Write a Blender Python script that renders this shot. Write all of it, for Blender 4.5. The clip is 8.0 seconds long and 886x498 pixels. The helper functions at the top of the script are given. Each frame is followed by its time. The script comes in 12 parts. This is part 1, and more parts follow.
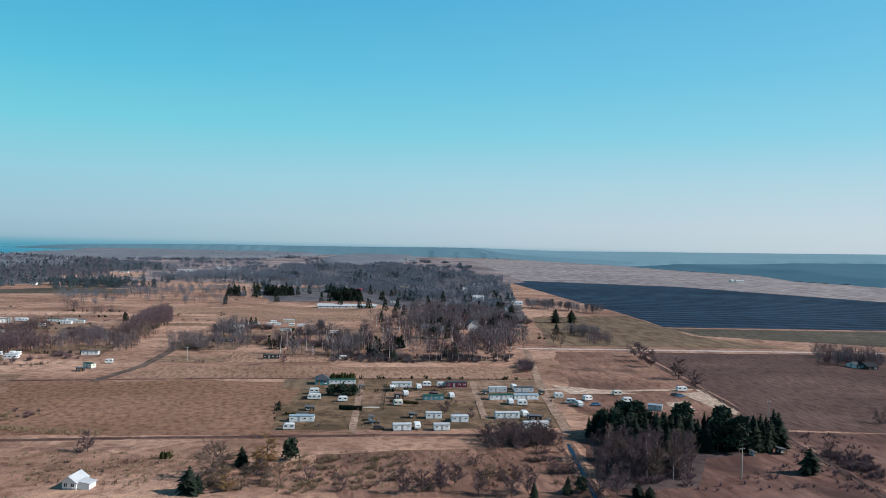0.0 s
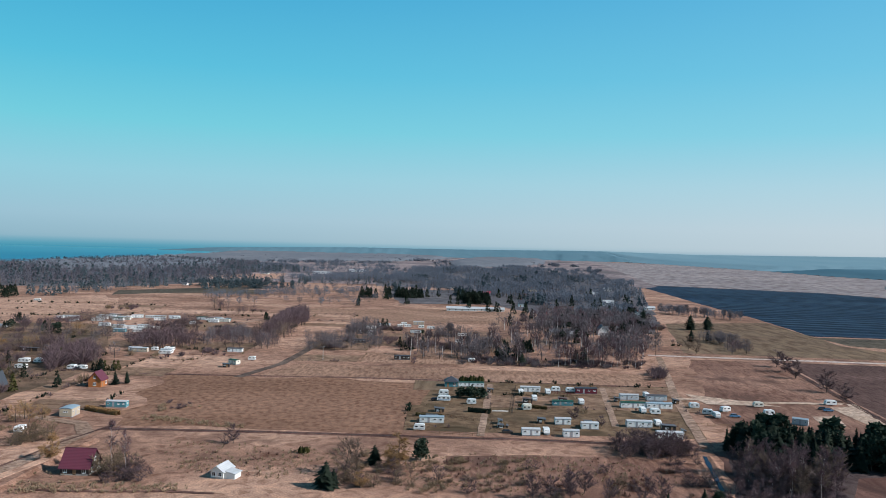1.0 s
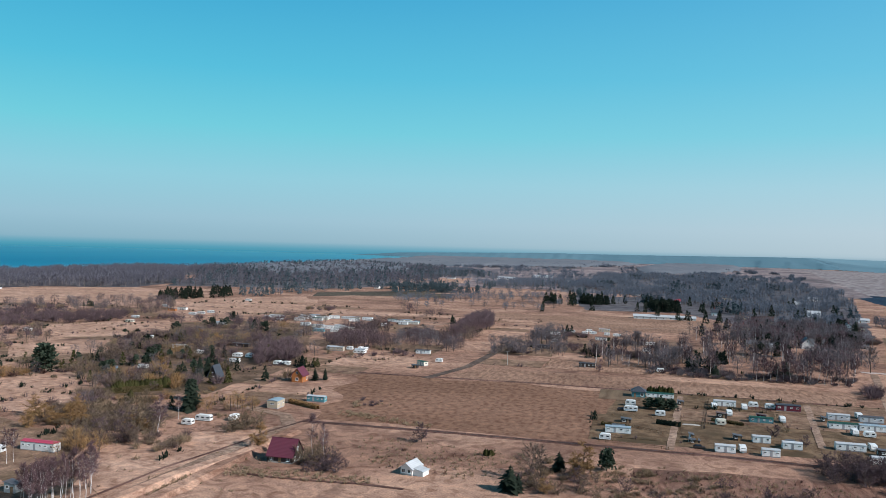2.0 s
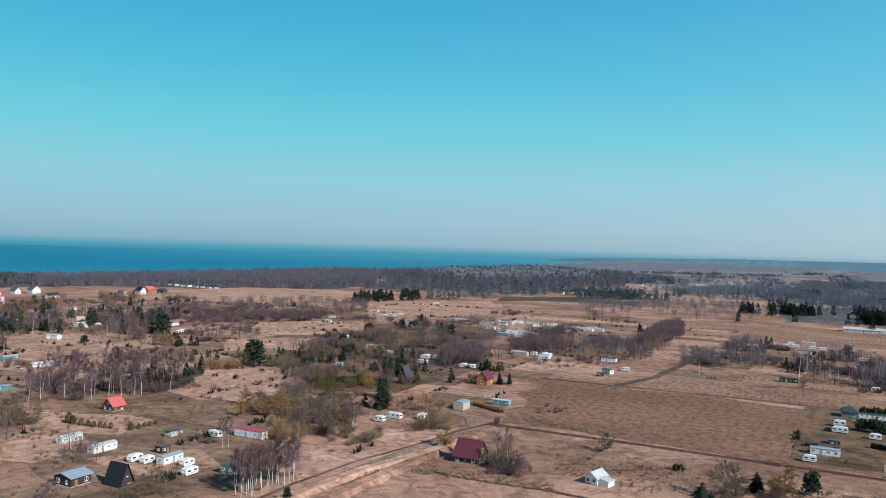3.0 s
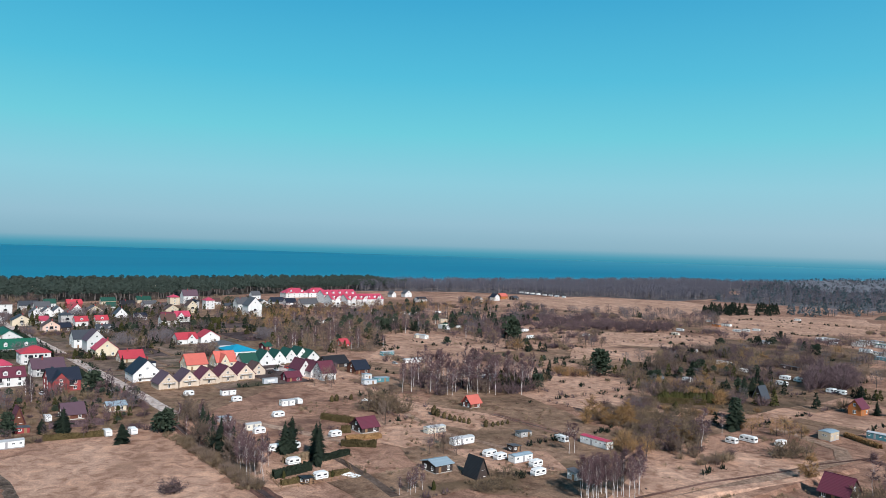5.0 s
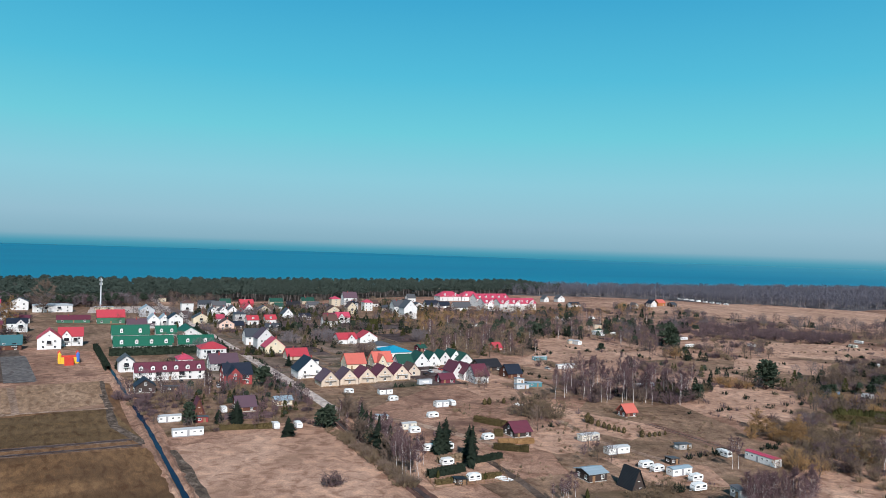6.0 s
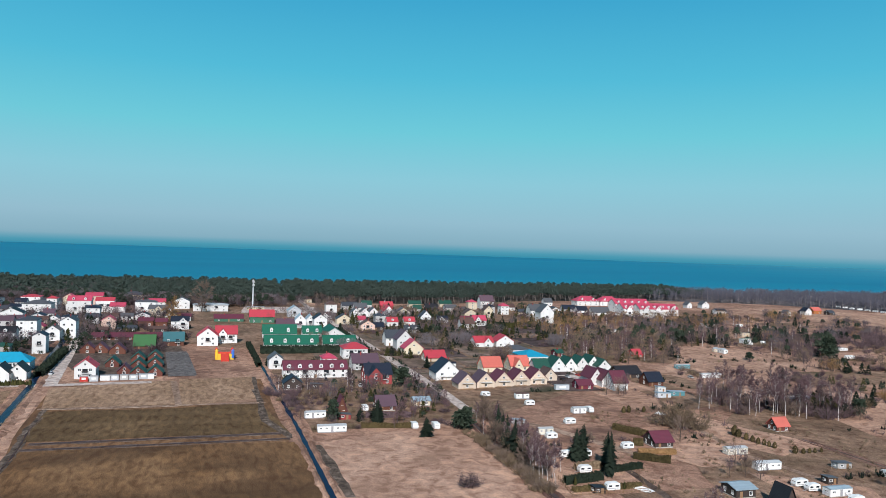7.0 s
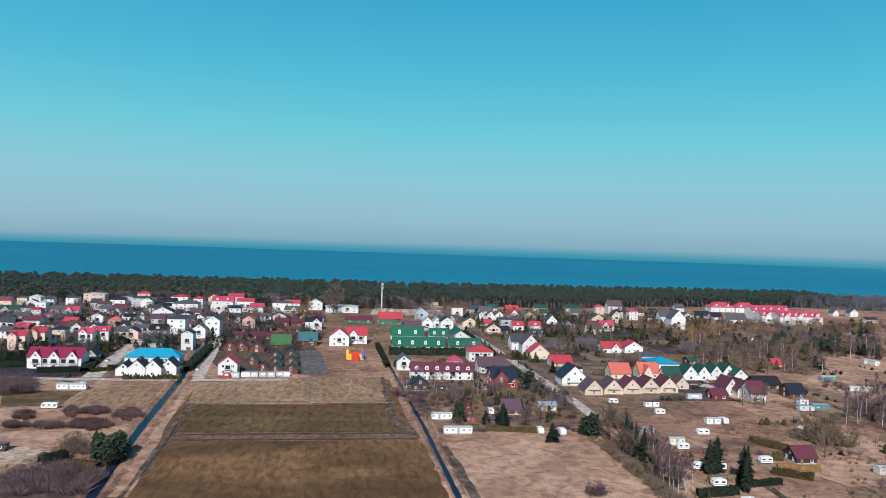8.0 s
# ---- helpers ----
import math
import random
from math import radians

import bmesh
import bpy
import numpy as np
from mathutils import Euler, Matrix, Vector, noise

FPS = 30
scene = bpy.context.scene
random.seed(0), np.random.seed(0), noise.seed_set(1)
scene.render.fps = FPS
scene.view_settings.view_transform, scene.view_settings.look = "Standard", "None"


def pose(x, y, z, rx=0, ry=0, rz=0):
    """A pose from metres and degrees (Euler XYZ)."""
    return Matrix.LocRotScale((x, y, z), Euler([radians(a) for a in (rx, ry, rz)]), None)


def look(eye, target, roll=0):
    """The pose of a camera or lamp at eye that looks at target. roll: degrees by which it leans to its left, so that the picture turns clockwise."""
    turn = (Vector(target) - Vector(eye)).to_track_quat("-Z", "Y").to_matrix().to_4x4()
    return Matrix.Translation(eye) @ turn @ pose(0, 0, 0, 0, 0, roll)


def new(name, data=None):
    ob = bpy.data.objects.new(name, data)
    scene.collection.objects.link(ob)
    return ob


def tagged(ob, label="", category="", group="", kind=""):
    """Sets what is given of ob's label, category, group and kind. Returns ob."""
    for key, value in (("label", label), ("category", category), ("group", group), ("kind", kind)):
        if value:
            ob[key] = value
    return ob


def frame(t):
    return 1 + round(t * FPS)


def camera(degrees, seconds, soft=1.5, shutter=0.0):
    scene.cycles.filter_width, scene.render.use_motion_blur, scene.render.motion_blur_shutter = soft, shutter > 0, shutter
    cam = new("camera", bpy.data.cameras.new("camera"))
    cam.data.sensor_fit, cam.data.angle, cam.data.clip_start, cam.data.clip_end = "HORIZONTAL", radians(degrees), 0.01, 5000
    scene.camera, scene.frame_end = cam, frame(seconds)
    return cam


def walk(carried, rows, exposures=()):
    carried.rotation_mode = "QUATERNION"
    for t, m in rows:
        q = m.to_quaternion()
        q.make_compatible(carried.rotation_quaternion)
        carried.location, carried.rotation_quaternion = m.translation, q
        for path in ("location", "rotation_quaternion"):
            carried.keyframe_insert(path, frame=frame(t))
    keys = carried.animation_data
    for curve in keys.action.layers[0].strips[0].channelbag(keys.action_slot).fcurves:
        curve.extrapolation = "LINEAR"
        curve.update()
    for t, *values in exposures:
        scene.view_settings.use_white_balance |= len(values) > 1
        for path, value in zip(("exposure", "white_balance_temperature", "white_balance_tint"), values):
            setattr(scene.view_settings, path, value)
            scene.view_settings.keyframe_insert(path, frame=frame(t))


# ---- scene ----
cam = camera(59.15, 8.0, soft=0.65)
PATH = [
    (0, (0.09, 0.12, 70.90), (0.05, 300.11, 69.17), 1.38),
    (0.5, (-0.15, -0.14, 71.07), (-19.93, 299.20, 69.29), 1.43),
    (1, (-0.35, -0.39, 71.20), (-49.19, 295.61, 69.49), 1.44),
    (1.5, (-0.44, -0.63, 71.26), (-83.26, 287.71, 69.73), 1.48),
    (3, (-0.28, -1.51, 71.33), (-177.84, 240.30, 70.01), 1.65),
    (3.5, (-0.13, -1.76, 71.45), (-204.24, 218.09, 70.18), 1.73),
    (4, (0.05, -1.97, 71.58), (-227.24, 193.83, 70.27), 1.70),
    (4.5, (0.26, -2.15, 71.66), (-246.58, 168.35, 70.30), 1.73),
    (5, (0.46, -2.33, 71.69), (-262.61, 141.86, 70.18), 1.77),
    (6.5, (0.88, -2.84, 71.76), (-292.10, 61.67, 69.95), 1.87),
    (7, (1.18, -2.94, 71.82), (-296.18, 36.71, 69.84), 1.86),
    (7.5, (1.54, -3.00, 71.88), (-298.03, 12.90, 69.78), 1.86),
    (8, (1.96, -3.06, 71.93), (-297.92, -11.44, 69.79), 1.84),
]
walk(cam, [(t, look(eye, target, roll)) for t, eye, target, roll in PATH], exposures=[(0, 0.02), (5, 0.0), (8, -0.06)])

# world, sun and exposure
SUN_EL, SUN_AZ = 34.0, 96.0          # degrees; azimuth clockwise from +y
sun_to = Vector((math.sin(radians(SUN_AZ)) * math.cos(radians(SUN_EL)), math.cos(radians(SUN_AZ)) * math.cos(radians(SUN_EL)), math.sin(radians(SUN_EL))))
sun = new("sun", bpy.data.lights.new("sun", "SUN"))
sun.data.energy, sun.data.angle, sun.data.color = 5.0, radians(0.6), (1.0, 0.97, 0.975)
sun.matrix_world = look((0, 0, 300), Vector((0, 0, 300)) - sun_to)

world = bpy.data.worlds.new("sky")
scene.world = world
world.use_nodes = True
wn, wl = world.node_tree.nodes, world.node_tree.links
wn.clear()
sky = wn.new("ShaderNodeTexSky")
sky.sky_type, sky.sun_disc = "NISHITA", False
sky.sun_elevation, sky.sun_rotation = radians(SUN_EL), radians(SUN_AZ)
sky.air_density, sky.dust_density, sky.ozone_density = 1.0, 1.6, 2.0
wtc = wn.new("ShaderNodeTexCoord")
wsep = wn.new("ShaderNodeSeparateXYZ")
wmap = wn.new("ShaderNodeMapRange")
wmap.inputs["From Min"].default_value, wmap.inputs["From Max"].default_value = -0.05, 1.0


def elev(e):
    return (math.sin(radians(e)) + 0.05) / 1.05


def sky_ramp(stops):
    r = wn.new("ShaderNodeValToRGB")
    while len(r.color_ramp.elements) < len(stops):
        r.color_ramp.elements.new(0.5)
    for el, (e, c) in zip(r.color_ramp.elements, stops):
        el.position, el.color = elev(e), (*c, 1)
    wl.new(wmap.outputs["Result"], r.inputs["Fac"])
    return r


def sky_mix(a, b, fac):
    n = wn.new("ShaderNodeMix")
    n.data_type = "RGBA"
    for k, v in ((6, a), (7, b), (0, fac)):
        if isinstance(v, bpy.types.NodeSocket):
            wl.new(v, n.inputs[k])
        else:
            n.inputs[k].default_value = v
    return n.outputs[2]


# the clear sky turns from deep teal, away from the sun, to a bright milky rim on the sun's side
away = sky_ramp([(-2.0, (0.010, 0.22, 0.37)), (-0.86, (0.022, 0.275, 0.42)), (-0.45, (0.075, 0.36, 0.50)), (0.0, (0.25, 0.46, 0.58)), (1.5, (0.295, 0.53, 0.665)),
                 (4.5, (0.255, 0.605, 0.73)), (8.0, (0.145, 0.615, 0.73)), (12.0, (0.073, 0.52, 0.72)), (18.0, (0.032, 0.385, 0.65)), (27.0, (0.020, 0.27, 0.53)), (42.0, (0.014, 0.072, 0.17)), (90.0, (0.012, 0.036, 0.085))])
sunward = sky_ramp([(-2.0, (0.10, 0.24, 0.36)), (-0.86, (0.14, 0.30, 0.42)), (-0.4, (0.34, 0.47, 0.57)), (0.0, (0.60, 0.69, 0.75)), (1.5, (0.60, 0.70, 0.77)),
                    (4.5, (0.47, 0.68, 0.79)), (8.0, (0.27, 0.64, 0.81)), (12.0, (0.18, 0.57, 0.80)), (18.0, (0.12, 0.48, 0.77)), (27.0, (0.12, 0.38, 0.64)), (42.0, (0.05, 0.115, 0.215)), (90.0, (0.012, 0.036, 0.085))])
wdot = wn.new("ShaderNodeVectorMath")
wdot.operation = "DOT_PRODUCT"
wdot.inputs[1].default_value = (math.sin(radians(SUN_AZ)), math.cos(radians(SUN_AZ)), 0)
wside = wn.new("ShaderNodeMapRange")
wside.interpolation_type = "SMOOTHSTEP"
wside.inputs["From Min"].default_value, wside.inputs["From Max"].default_value = -1.1, 0.75
wscale = wn.new("ShaderNodeMix")
wscale.data_type, wscale.blend_type = "RGBA", "MULTIPLY"
wscale.inputs[0].default_value = 1.0
wscale.inputs[7].default_value = (0.10, 0.10, 0.10, 1)
wbg = wn.new("ShaderNodeBackground")
wout = wn.new("ShaderNodeOutputWorld")
wl.new(wtc.outputs["Generated"], wsep.inputs[0])
wl.new(wsep.outputs["Z"], wmap.inputs["Value"])
wl.new(wtc.outputs["Generated"], wdot.inputs[0])
wl.new(wdot.outputs["Value"], wside.inputs["Value"])
wl.new(sky.outputs["Color"], wscale.inputs[6])
clear = sky_mix(away.outputs["Color"], sunward.outputs["Color"], wside.outputs["Result"])
wl.new(sky_mix(wscale.outputs[2], clear, 0.92), wbg.inputs["Color"])
wl.new(wbg.outputs["Background"], wout.inputs["Surface"])


# ---- materials ----
def material(name, rough=0.8, metal=0.0):
    m = bpy.data.materials.new(name)
    m.use_nodes = True
    b = m.node_tree.nodes["Principled BSDF"]
    b.inputs["Roughness"].default_value, b.inputs["Metallic"].default_value = rough, metal
    b.inputs["Specular IOR Level"].default_value = 0.25
    return m, m.node_tree.nodes, m.node_tree.links, b


def ramp(nodes, stops):
    r = nodes.new("ShaderNodeValToRGB")
    while len(r.color_ramp.elements) < len(stops):
        r.color_ramp.elements.new(0.5)
    for el, (p, c) in zip(r.color_ramp.elements, stops):
        el.position, el.color = p, (*c, 1)
    return r


def mixed(nodes, links, a, b, fac, mode="MIX"):
    """Colour a mixed with colour b; fac is a number or a socket."""
    n = nodes.new("ShaderNodeMix")
    n.data_type, n.blend_type = "RGBA", mode
    for k, v in ((6, a), (7, b), (0, fac)):
        if isinstance(v, bpy.types.NodeSocket):
            links.new(v, n.inputs[k])
        else:
            n.inputs[k].default_value = v if k == 0 else (*v, 1)
    return n.outputs[2]


def world_noise(nodes, links, scale, detail=4.0, stretch=(1, 1, 1), turn=0.0, distortion=0.0):
    g = nodes.new("ShaderNodeNewGeometry")
    mp = nodes.new("ShaderNodeMapping")
    mp.vector_type = "TEXTURE"
    mp.inputs["Rotation"].default_value = (0, 0, radians(turn))
    mp.inputs["Scale"].default_value = stretch
    n = nodes.new("ShaderNodeTexNoise")
    n.inputs["Scale"].default_value, n.inputs["Detail"].default_value, n.inputs["Distortion"].default_value = scale, detail, distortion
    links.new(g.outputs["Position"], mp.inputs["Vector"])
    links.new(mp.outputs["Vector"], n.inputs["Vector"])
    return n.outputs["Fac"]


def ground_material(name, low, mid, high, patch=(0.02, 0.45), tuft=0.35, stain=None, stain_scale=0.012, stain_at=0.6, rows=None, row_colour=None, row_turn=0.0, row_fac=0.4, curl=0.5, relief=0.45, grain_way=(1.2, 1.2)):
    """Earth and grass: large drifts of three colours, tufts, darker stains of their own shape and, where worked, rows."""
    m, n, l, b = material(name, 0.95)
    b.inputs["Specular IOR Level"].default_value = 0.08
    low, mid, high = ((r * 1.0, g, v * 1.06) for r, g, v in (low, mid, high))
    big = world_noise(n, l, patch[0], 6, (1.6, 1, 1), 8, 0.4)
    r = ramp(n, [(0.30, low), (0.50, mid), (0.70, high)])
    l.new(big, r.inputs[0])
    fine = world_noise(n, l, patch[1], 8, (*grain_way, 1), 8, curl)
    rf = ramp(n, [(0.34, (0.30, 0.26, 0.24)), (0.5, (0.5, 0.5, 0.5)), (0.66, (0.70, 0.68, 0.64))])
    l.new(fine, rf.inputs[0])
    col = mixed(n, l, r.outputs[0], rf.outputs[0], 0.85, "OVERLAY")
    grain = world_noise(n, l, 2.2, 6, (*grain_way, 1), 8)
    rg = ramp(n, [(0.36, (0.24, 0.22, 0.20)), (0.64, (0.74, 0.73, 0.70))])
    l.new(grain, rg.inputs[0])
    col = mixed(n, l, col, rg.outputs[0], tuft * 0.75, "OVERLAY")
    if stain:
        s = world_noise(n, l, stain_scale, 5, (1, 1.8, 1), 10, 0.8)
        rs = ramp(n, [(stain_at - 0.09, (0, 0, 0)), (stain_at + 0.09, (1, 1, 1))])
        l.new(s, rs.inputs[0])
        col = mixed(n, l, col, stain, rs.outputs[0])
    if rows:
        g = n.new("ShaderNodeNewGeometry")
        mp = n.new("ShaderNodeMapping")
        mp.vector_type = "TEXTURE"
        mp.inputs["Rotation"].default_value = (0, 0, radians(row_turn))
        w = n.new("ShaderNodeTexWave")
        w.bands_direction = "Y"
        w.inputs["Scale"].default_value = 0.314 / rows
        w.inputs["Distortion"].default_value, w.inputs["Detail"].default_value, w.inputs["Detail Scale"].default_value = 3.5, 3.0, 0.25
        l.new(g.outputs["Position"], mp.inputs["Vector"])
        l.new(mp.outputs["Vector"], w.inputs["Vector"])
        rw = ramp(n, [(0.45, (0, 0, 0)), (0.95, (row_fac, row_fac, row_fac))])
        l.new(w.outputs["Fac"], rw.inputs[0])
        gap = ramp(n, [(0.35, (0.15, 0.15, 0.15)), (0.62, (1, 1, 1))])
        l.new(world_noise(n, l, 0.25 / rows, 5, (3, 1, 1), row_turn), gap.inputs[0])
        col = mixed(n, l, col, row_colour, mixed(n, l, rw.outputs[0], gap.outputs[0], 1.0, "MULTIPLY"))
    l.new(col, b.inputs["Base Color"])
    bump = n.new("ShaderNodeBump")
    bump.inputs["Strength"].default_value, bump.inputs["Distance"].default_value = relief, 0.35
    l.new(grain, bump.inputs["Height"])
    l.new(bump.outputs[0], b.inputs["Normal"])
    return m


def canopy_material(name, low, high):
    """The crown roof of a far wood: two close tones in large drifts, distance haze painted in."""
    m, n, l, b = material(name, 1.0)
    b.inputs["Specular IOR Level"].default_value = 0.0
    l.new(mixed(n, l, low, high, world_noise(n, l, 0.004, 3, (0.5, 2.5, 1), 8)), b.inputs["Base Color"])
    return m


def painted(name, colour, rough=0.6, vary=0.12, dirt=(0.25, 0.22, 0.19), dirt_fac=0.25, metal=0.0, scale=1.2):
    """Plaster, board or sheet metal: object-to-object shade, weather streaks and a little relief."""
    m, n, l, b = material(name, rough, metal)
    oi = n.new("ShaderNodeObjectInfo")
    dark = tuple(c * (1 - vary) for c in colour)
    light = tuple(min(0.95, c * (1 + vary)) for c in colour)
    col = mixed(n, l, dark, light, oi.outputs["Random"])
    s = world_noise(n, l, scale, 6, (1, 1, 2.5))
    rs = ramp(n, [(0.45, (0, 0, 0)), (0.8, (dirt_fac * 2,) * 3)])
    l.new(s, rs.inputs[0])
    col = mixed(n, l, col, dirt, rs.outputs[0])
    l.new(col, b.inputs["Base Color"])
    return m


def roof_material(name, colour, rough=0.55, course=0.35, vary=0.10, metal=0.0):
    """Tile or sheet courses as fine relief and tone along the slope, with patches of age."""
    m, n, l, b = material(name, rough, metal)
    oi = n.new("ShaderNodeObjectInfo")
    col = mixed(n, l, tuple(c * (1 - vary) for c in colour), tuple(c * (1 + vary) for c in colour), oi.outputs["Random"])
    s = world_noise(n, l, 0.5, 6)
    rs = ramp(n, [(0.4, (0, 0, 0)), (0.75, (0.4, 0.4, 0.4))])
    l.new(s, rs.inputs[0])
    col = mixed(n, l, col, tuple(c * 0.6 + 0.02 for c in colour), rs.outputs[0])
    tc = n.new("ShaderNodeNewGeometry")
    w = n.new("ShaderNodeTexWave")
    w.bands_direction = "Z"
    w.inputs["Scale"].default_value = 0.314 / course
    l.new(tc.outputs["Position"], w.inputs["Vector"])
    col = mixed(n, l, col, tuple(c * 0.75 for c in colour), mixed(n, l, (0, 0, 0), (0.35, 0.35, 0.35), w.outputs["Fac"]))
    l.new(col, b.inputs["Base Color"])
    bump = n.new("ShaderNodeBump")
    bump.inputs["Strength"].default_value, bump.inputs["Distance"].default_value = 0.5, 0.05
    l.new(w.outputs["Fac"], bump.inputs["Height"])
    l.new(bump.outputs[0], b.inputs["Normal"])
    return m


def plant_material(name, low, high, rough=0.9):
    """Leaves, needles or twigs: shade by plant and by clump."""
    m, n, l, b = material(name, rough)
    b.inputs["Specular IOR Level"].default_value = 0.1
    g, oi = n.new("ShaderNodeNewGeometry"), n.new("ShaderNodeObjectInfo")
    a = mixed(n, l, low, high, g.outputs["Random Per Island"])
    c = mixed(n, l, tuple(v * 0.8 for v in low), tuple(v * 1.1 for v in high), oi.outputs["Random"])
    l.new(mixed(n, l, a, c, 0.5), b.inputs["Base Color"])
    return m


def bark_material(name, base, band, scale=3.0):
    m, n, l, b = material(name, 0.9)
    s = world_noise(n, l, scale, 4, (1, 1, 0.35))
    r = ramp(n, [(0.50, base), (0.68, band)])
    l.new(s, r.inputs[0])
    l.new(r.outputs[0], b.inputs["Base Color"])
    return m


M = {}
M["dry_grass"] = ground_material("dry_grass", (0.193, 0.11, 0.077), (0.327, 0.195, 0.136), (0.478, 0.308, 0.215), (0.018, 0.16), 0.7, stain=(0.13, 0.072, 0.055), stain_scale=0.04, stain_at=0.64, curl=1.7)
M["mown_field"] = ground_material("mown_field", (0.178, 0.098, 0.062), (0.219, 0.122, 0.078), (0.272, 0.156, 0.103), (0.012, 0.35), 0.35, rows=3.0, row_colour=(0.235, 0.15, 0.10), row_turn=98, row_fac=0.12, grain_way=(0.9, 1.2))
M["red_meadow"] = ground_material("red_meadow", (0.145, 0.080, 0.058), (0.225, 0.128, 0.092), (0.33, 0.198, 0.142), (0.02, 0.16), 0.65, stain=(0.10, 0.056, 0.044), stain_scale=0.04, stain_at=0.62, curl=1.7, grain_way=(0.6, 2.2))
M["strip_field"] = ground_material("strip_field", (0.225, 0.134, 0.090), (0.285, 0.174, 0.117), (0.35, 0.220, 0.150), (0.02, 0.3), 0.45, grain_way=(0.6, 2.2))
M["wet_field"] = ground_material("wet_field", (0.160, 0.087, 0.044), (0.195, 0.108, 0.056), (0.232, 0.132, 0.071), (0.012, 0.3), 0.4, stain=(0.080, 0.044, 0.027), stain_scale=0.014, stain_at=0.56, grain_way=(2.0, 0.7))
# Pine needle floor, its colour darkened for the shadow among the trunks.
M["shaded_needles"] = ground_material("shaded_needles", (0.040, 0.036, 0.030), (0.058, 0.050, 0.040), (0.085, 0.070, 0.055), (0.03, 0.2), 0.5)
M["rough_meadow"] = ground_material("rough_meadow", (0.316, 0.191, 0.13), (0.419, 0.26, 0.18), (0.512, 0.335, 0.238), (0.03, 0.25), 0.45, stain=(0.275, 0.165, 0.115), stain_scale=0.04, stain_at=0.67, curl=0.9)
M["brown_field"] = ground_material("brown_field", (0.080, 0.048, 0.041), (0.102, 0.062, 0.052), (0.142, 0.088, 0.074), (0.02, 0.3), 0.5, grain_way=(0.6, 2.2))
M["green_field"] = ground_material("green_field", (0.140, 0.096, 0.062), (0.165, 0.117, 0.074), (0.21, 0.142, 0.092), (0.01, 0.1), 0.35, grain_way=(0.6, 2.2))
M["winter_crop"] = ground_material("winter_crop", (0.066, 0.058, 0.044), (0.085, 0.074, 0.054), (0.115, 0.094, 0.068), (0.015, 0.15), 0.35, rows=18, row_colour=(0.14, 0.11, 0.08), row_turn=5, row_fac=0.3, grain_way=(0.6, 2.2))
M["peat_field"] = ground_material("peat_field", (0.007, 0.019, 0.037), (0.010, 0.026, 0.048), (0.017, 0.038, 0.064), (0.008, 0.05), 0.2, rows=27.0, row_colour=(0.052, 0.090, 0.128), row_turn=-4, row_fac=0.7, grain_way=(0.6, 2.2))
# Bog ground, paled in its base colour for the haze above it.
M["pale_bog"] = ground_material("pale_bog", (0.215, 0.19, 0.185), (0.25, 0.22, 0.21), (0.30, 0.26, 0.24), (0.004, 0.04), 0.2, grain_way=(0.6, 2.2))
M["garden_grass"] = ground_material("garden_grass", (0.152, 0.098, 0.065), (0.220, 0.143, 0.095), (0.310, 0.204, 0.140), (0.05, 0.3), 0.65, stain=(0.12, 0.085, 0.052), stain_scale=0.05, stain_at=0.63)
# Far grassland, greyed and lightened so that its colour carries distance haze.
M["hazed_meadow"] = ground_material("hazed_meadow", (0.20, 0.160, 0.156), (0.26, 0.212, 0.202), (0.34, 0.272, 0.25), (0.006, 0.05), 0.4, stain=(0.12, 0.10, 0.105), stain_scale=0.006, stain_at=0.55, grain_way=(0.6, 2.2))
M["sand"] = ground_material("sand", (0.36, 0.265, 0.19), (0.44, 0.33, 0.245), (0.52, 0.405, 0.31), (0.06, 0.5), 0.4)
M["track"] = ground_material("track", (0.22, 0.150, 0.105), (0.29, 0.200, 0.145), (0.37, 0.265, 0.195), (0.05, 0.5), 0.5)
M["earth"] = ground_material("earth", (0.075, 0.055, 0.045), (0.105, 0.078, 0.062), (0.16, 0.12, 0.095), (0.08, 0.5), 0.5)
M["road"] = ground_material("road", (0.42, 0.36, 0.31), (0.49, 0.42, 0.365), (0.56, 0.49, 0.43), (0.03, 0.4), 0.3)
M["asphalt"] = ground_material("asphalt", (0.105, 0.098, 0.092), (0.135, 0.125, 0.118), (0.17, 0.158, 0.148), (0.05, 0.5), 0.3)
# Asphalt with the shadow of nearby hedges painted into a near-black tone.
M["shaded_asphalt"] = ground_material("shaded_asphalt", (0.030, 0.032, 0.036), (0.042, 0.044, 0.048), (0.06, 0.06, 0.062), (0.05, 0.5), 0.3)
M["mud"] = ground_material("mud", (0.050, 0.040, 0.032), (0.115, 0.088, 0.068), (0.235, 0.185, 0.150), (0.35, 1.2), 0.6)
M["town_ground"] = ground_material("town_ground", (0.135, 0.096, 0.074), (0.195, 0.140, 0.108), (0.275, 0.205, 0.16), (0.05, 0.3), 0.55, stain=(0.070, 0.062, 0.040), stain_scale=0.045, stain_at=0.54)
M["olive_field"] = ground_material("olive_field", (0.150, 0.082, 0.038), (0.188, 0.106, 0.051), (0.232, 0.137, 0.069), (0.03, 0.3), 0.45, stain=(0.066, 0.037, 0.022), stain_scale=0.013, stain_at=0.53, rows=19, row_colour=(0.125, 0.074, 0.039), row_turn=9, row_fac=0.15, grain_way=(2.0, 0.7))
M["dark_meadow"] = ground_material("dark_meadow", (0.088, 0.055, 0.027), (0.118, 0.075, 0.037), (0.160, 0.103, 0.053), (0.03, 0.3), 0.5, rows=17, row_colour=(0.205, 0.135, 0.075), row_turn=99, row_fac=0.3, grain_way=(2.0, 0.7))
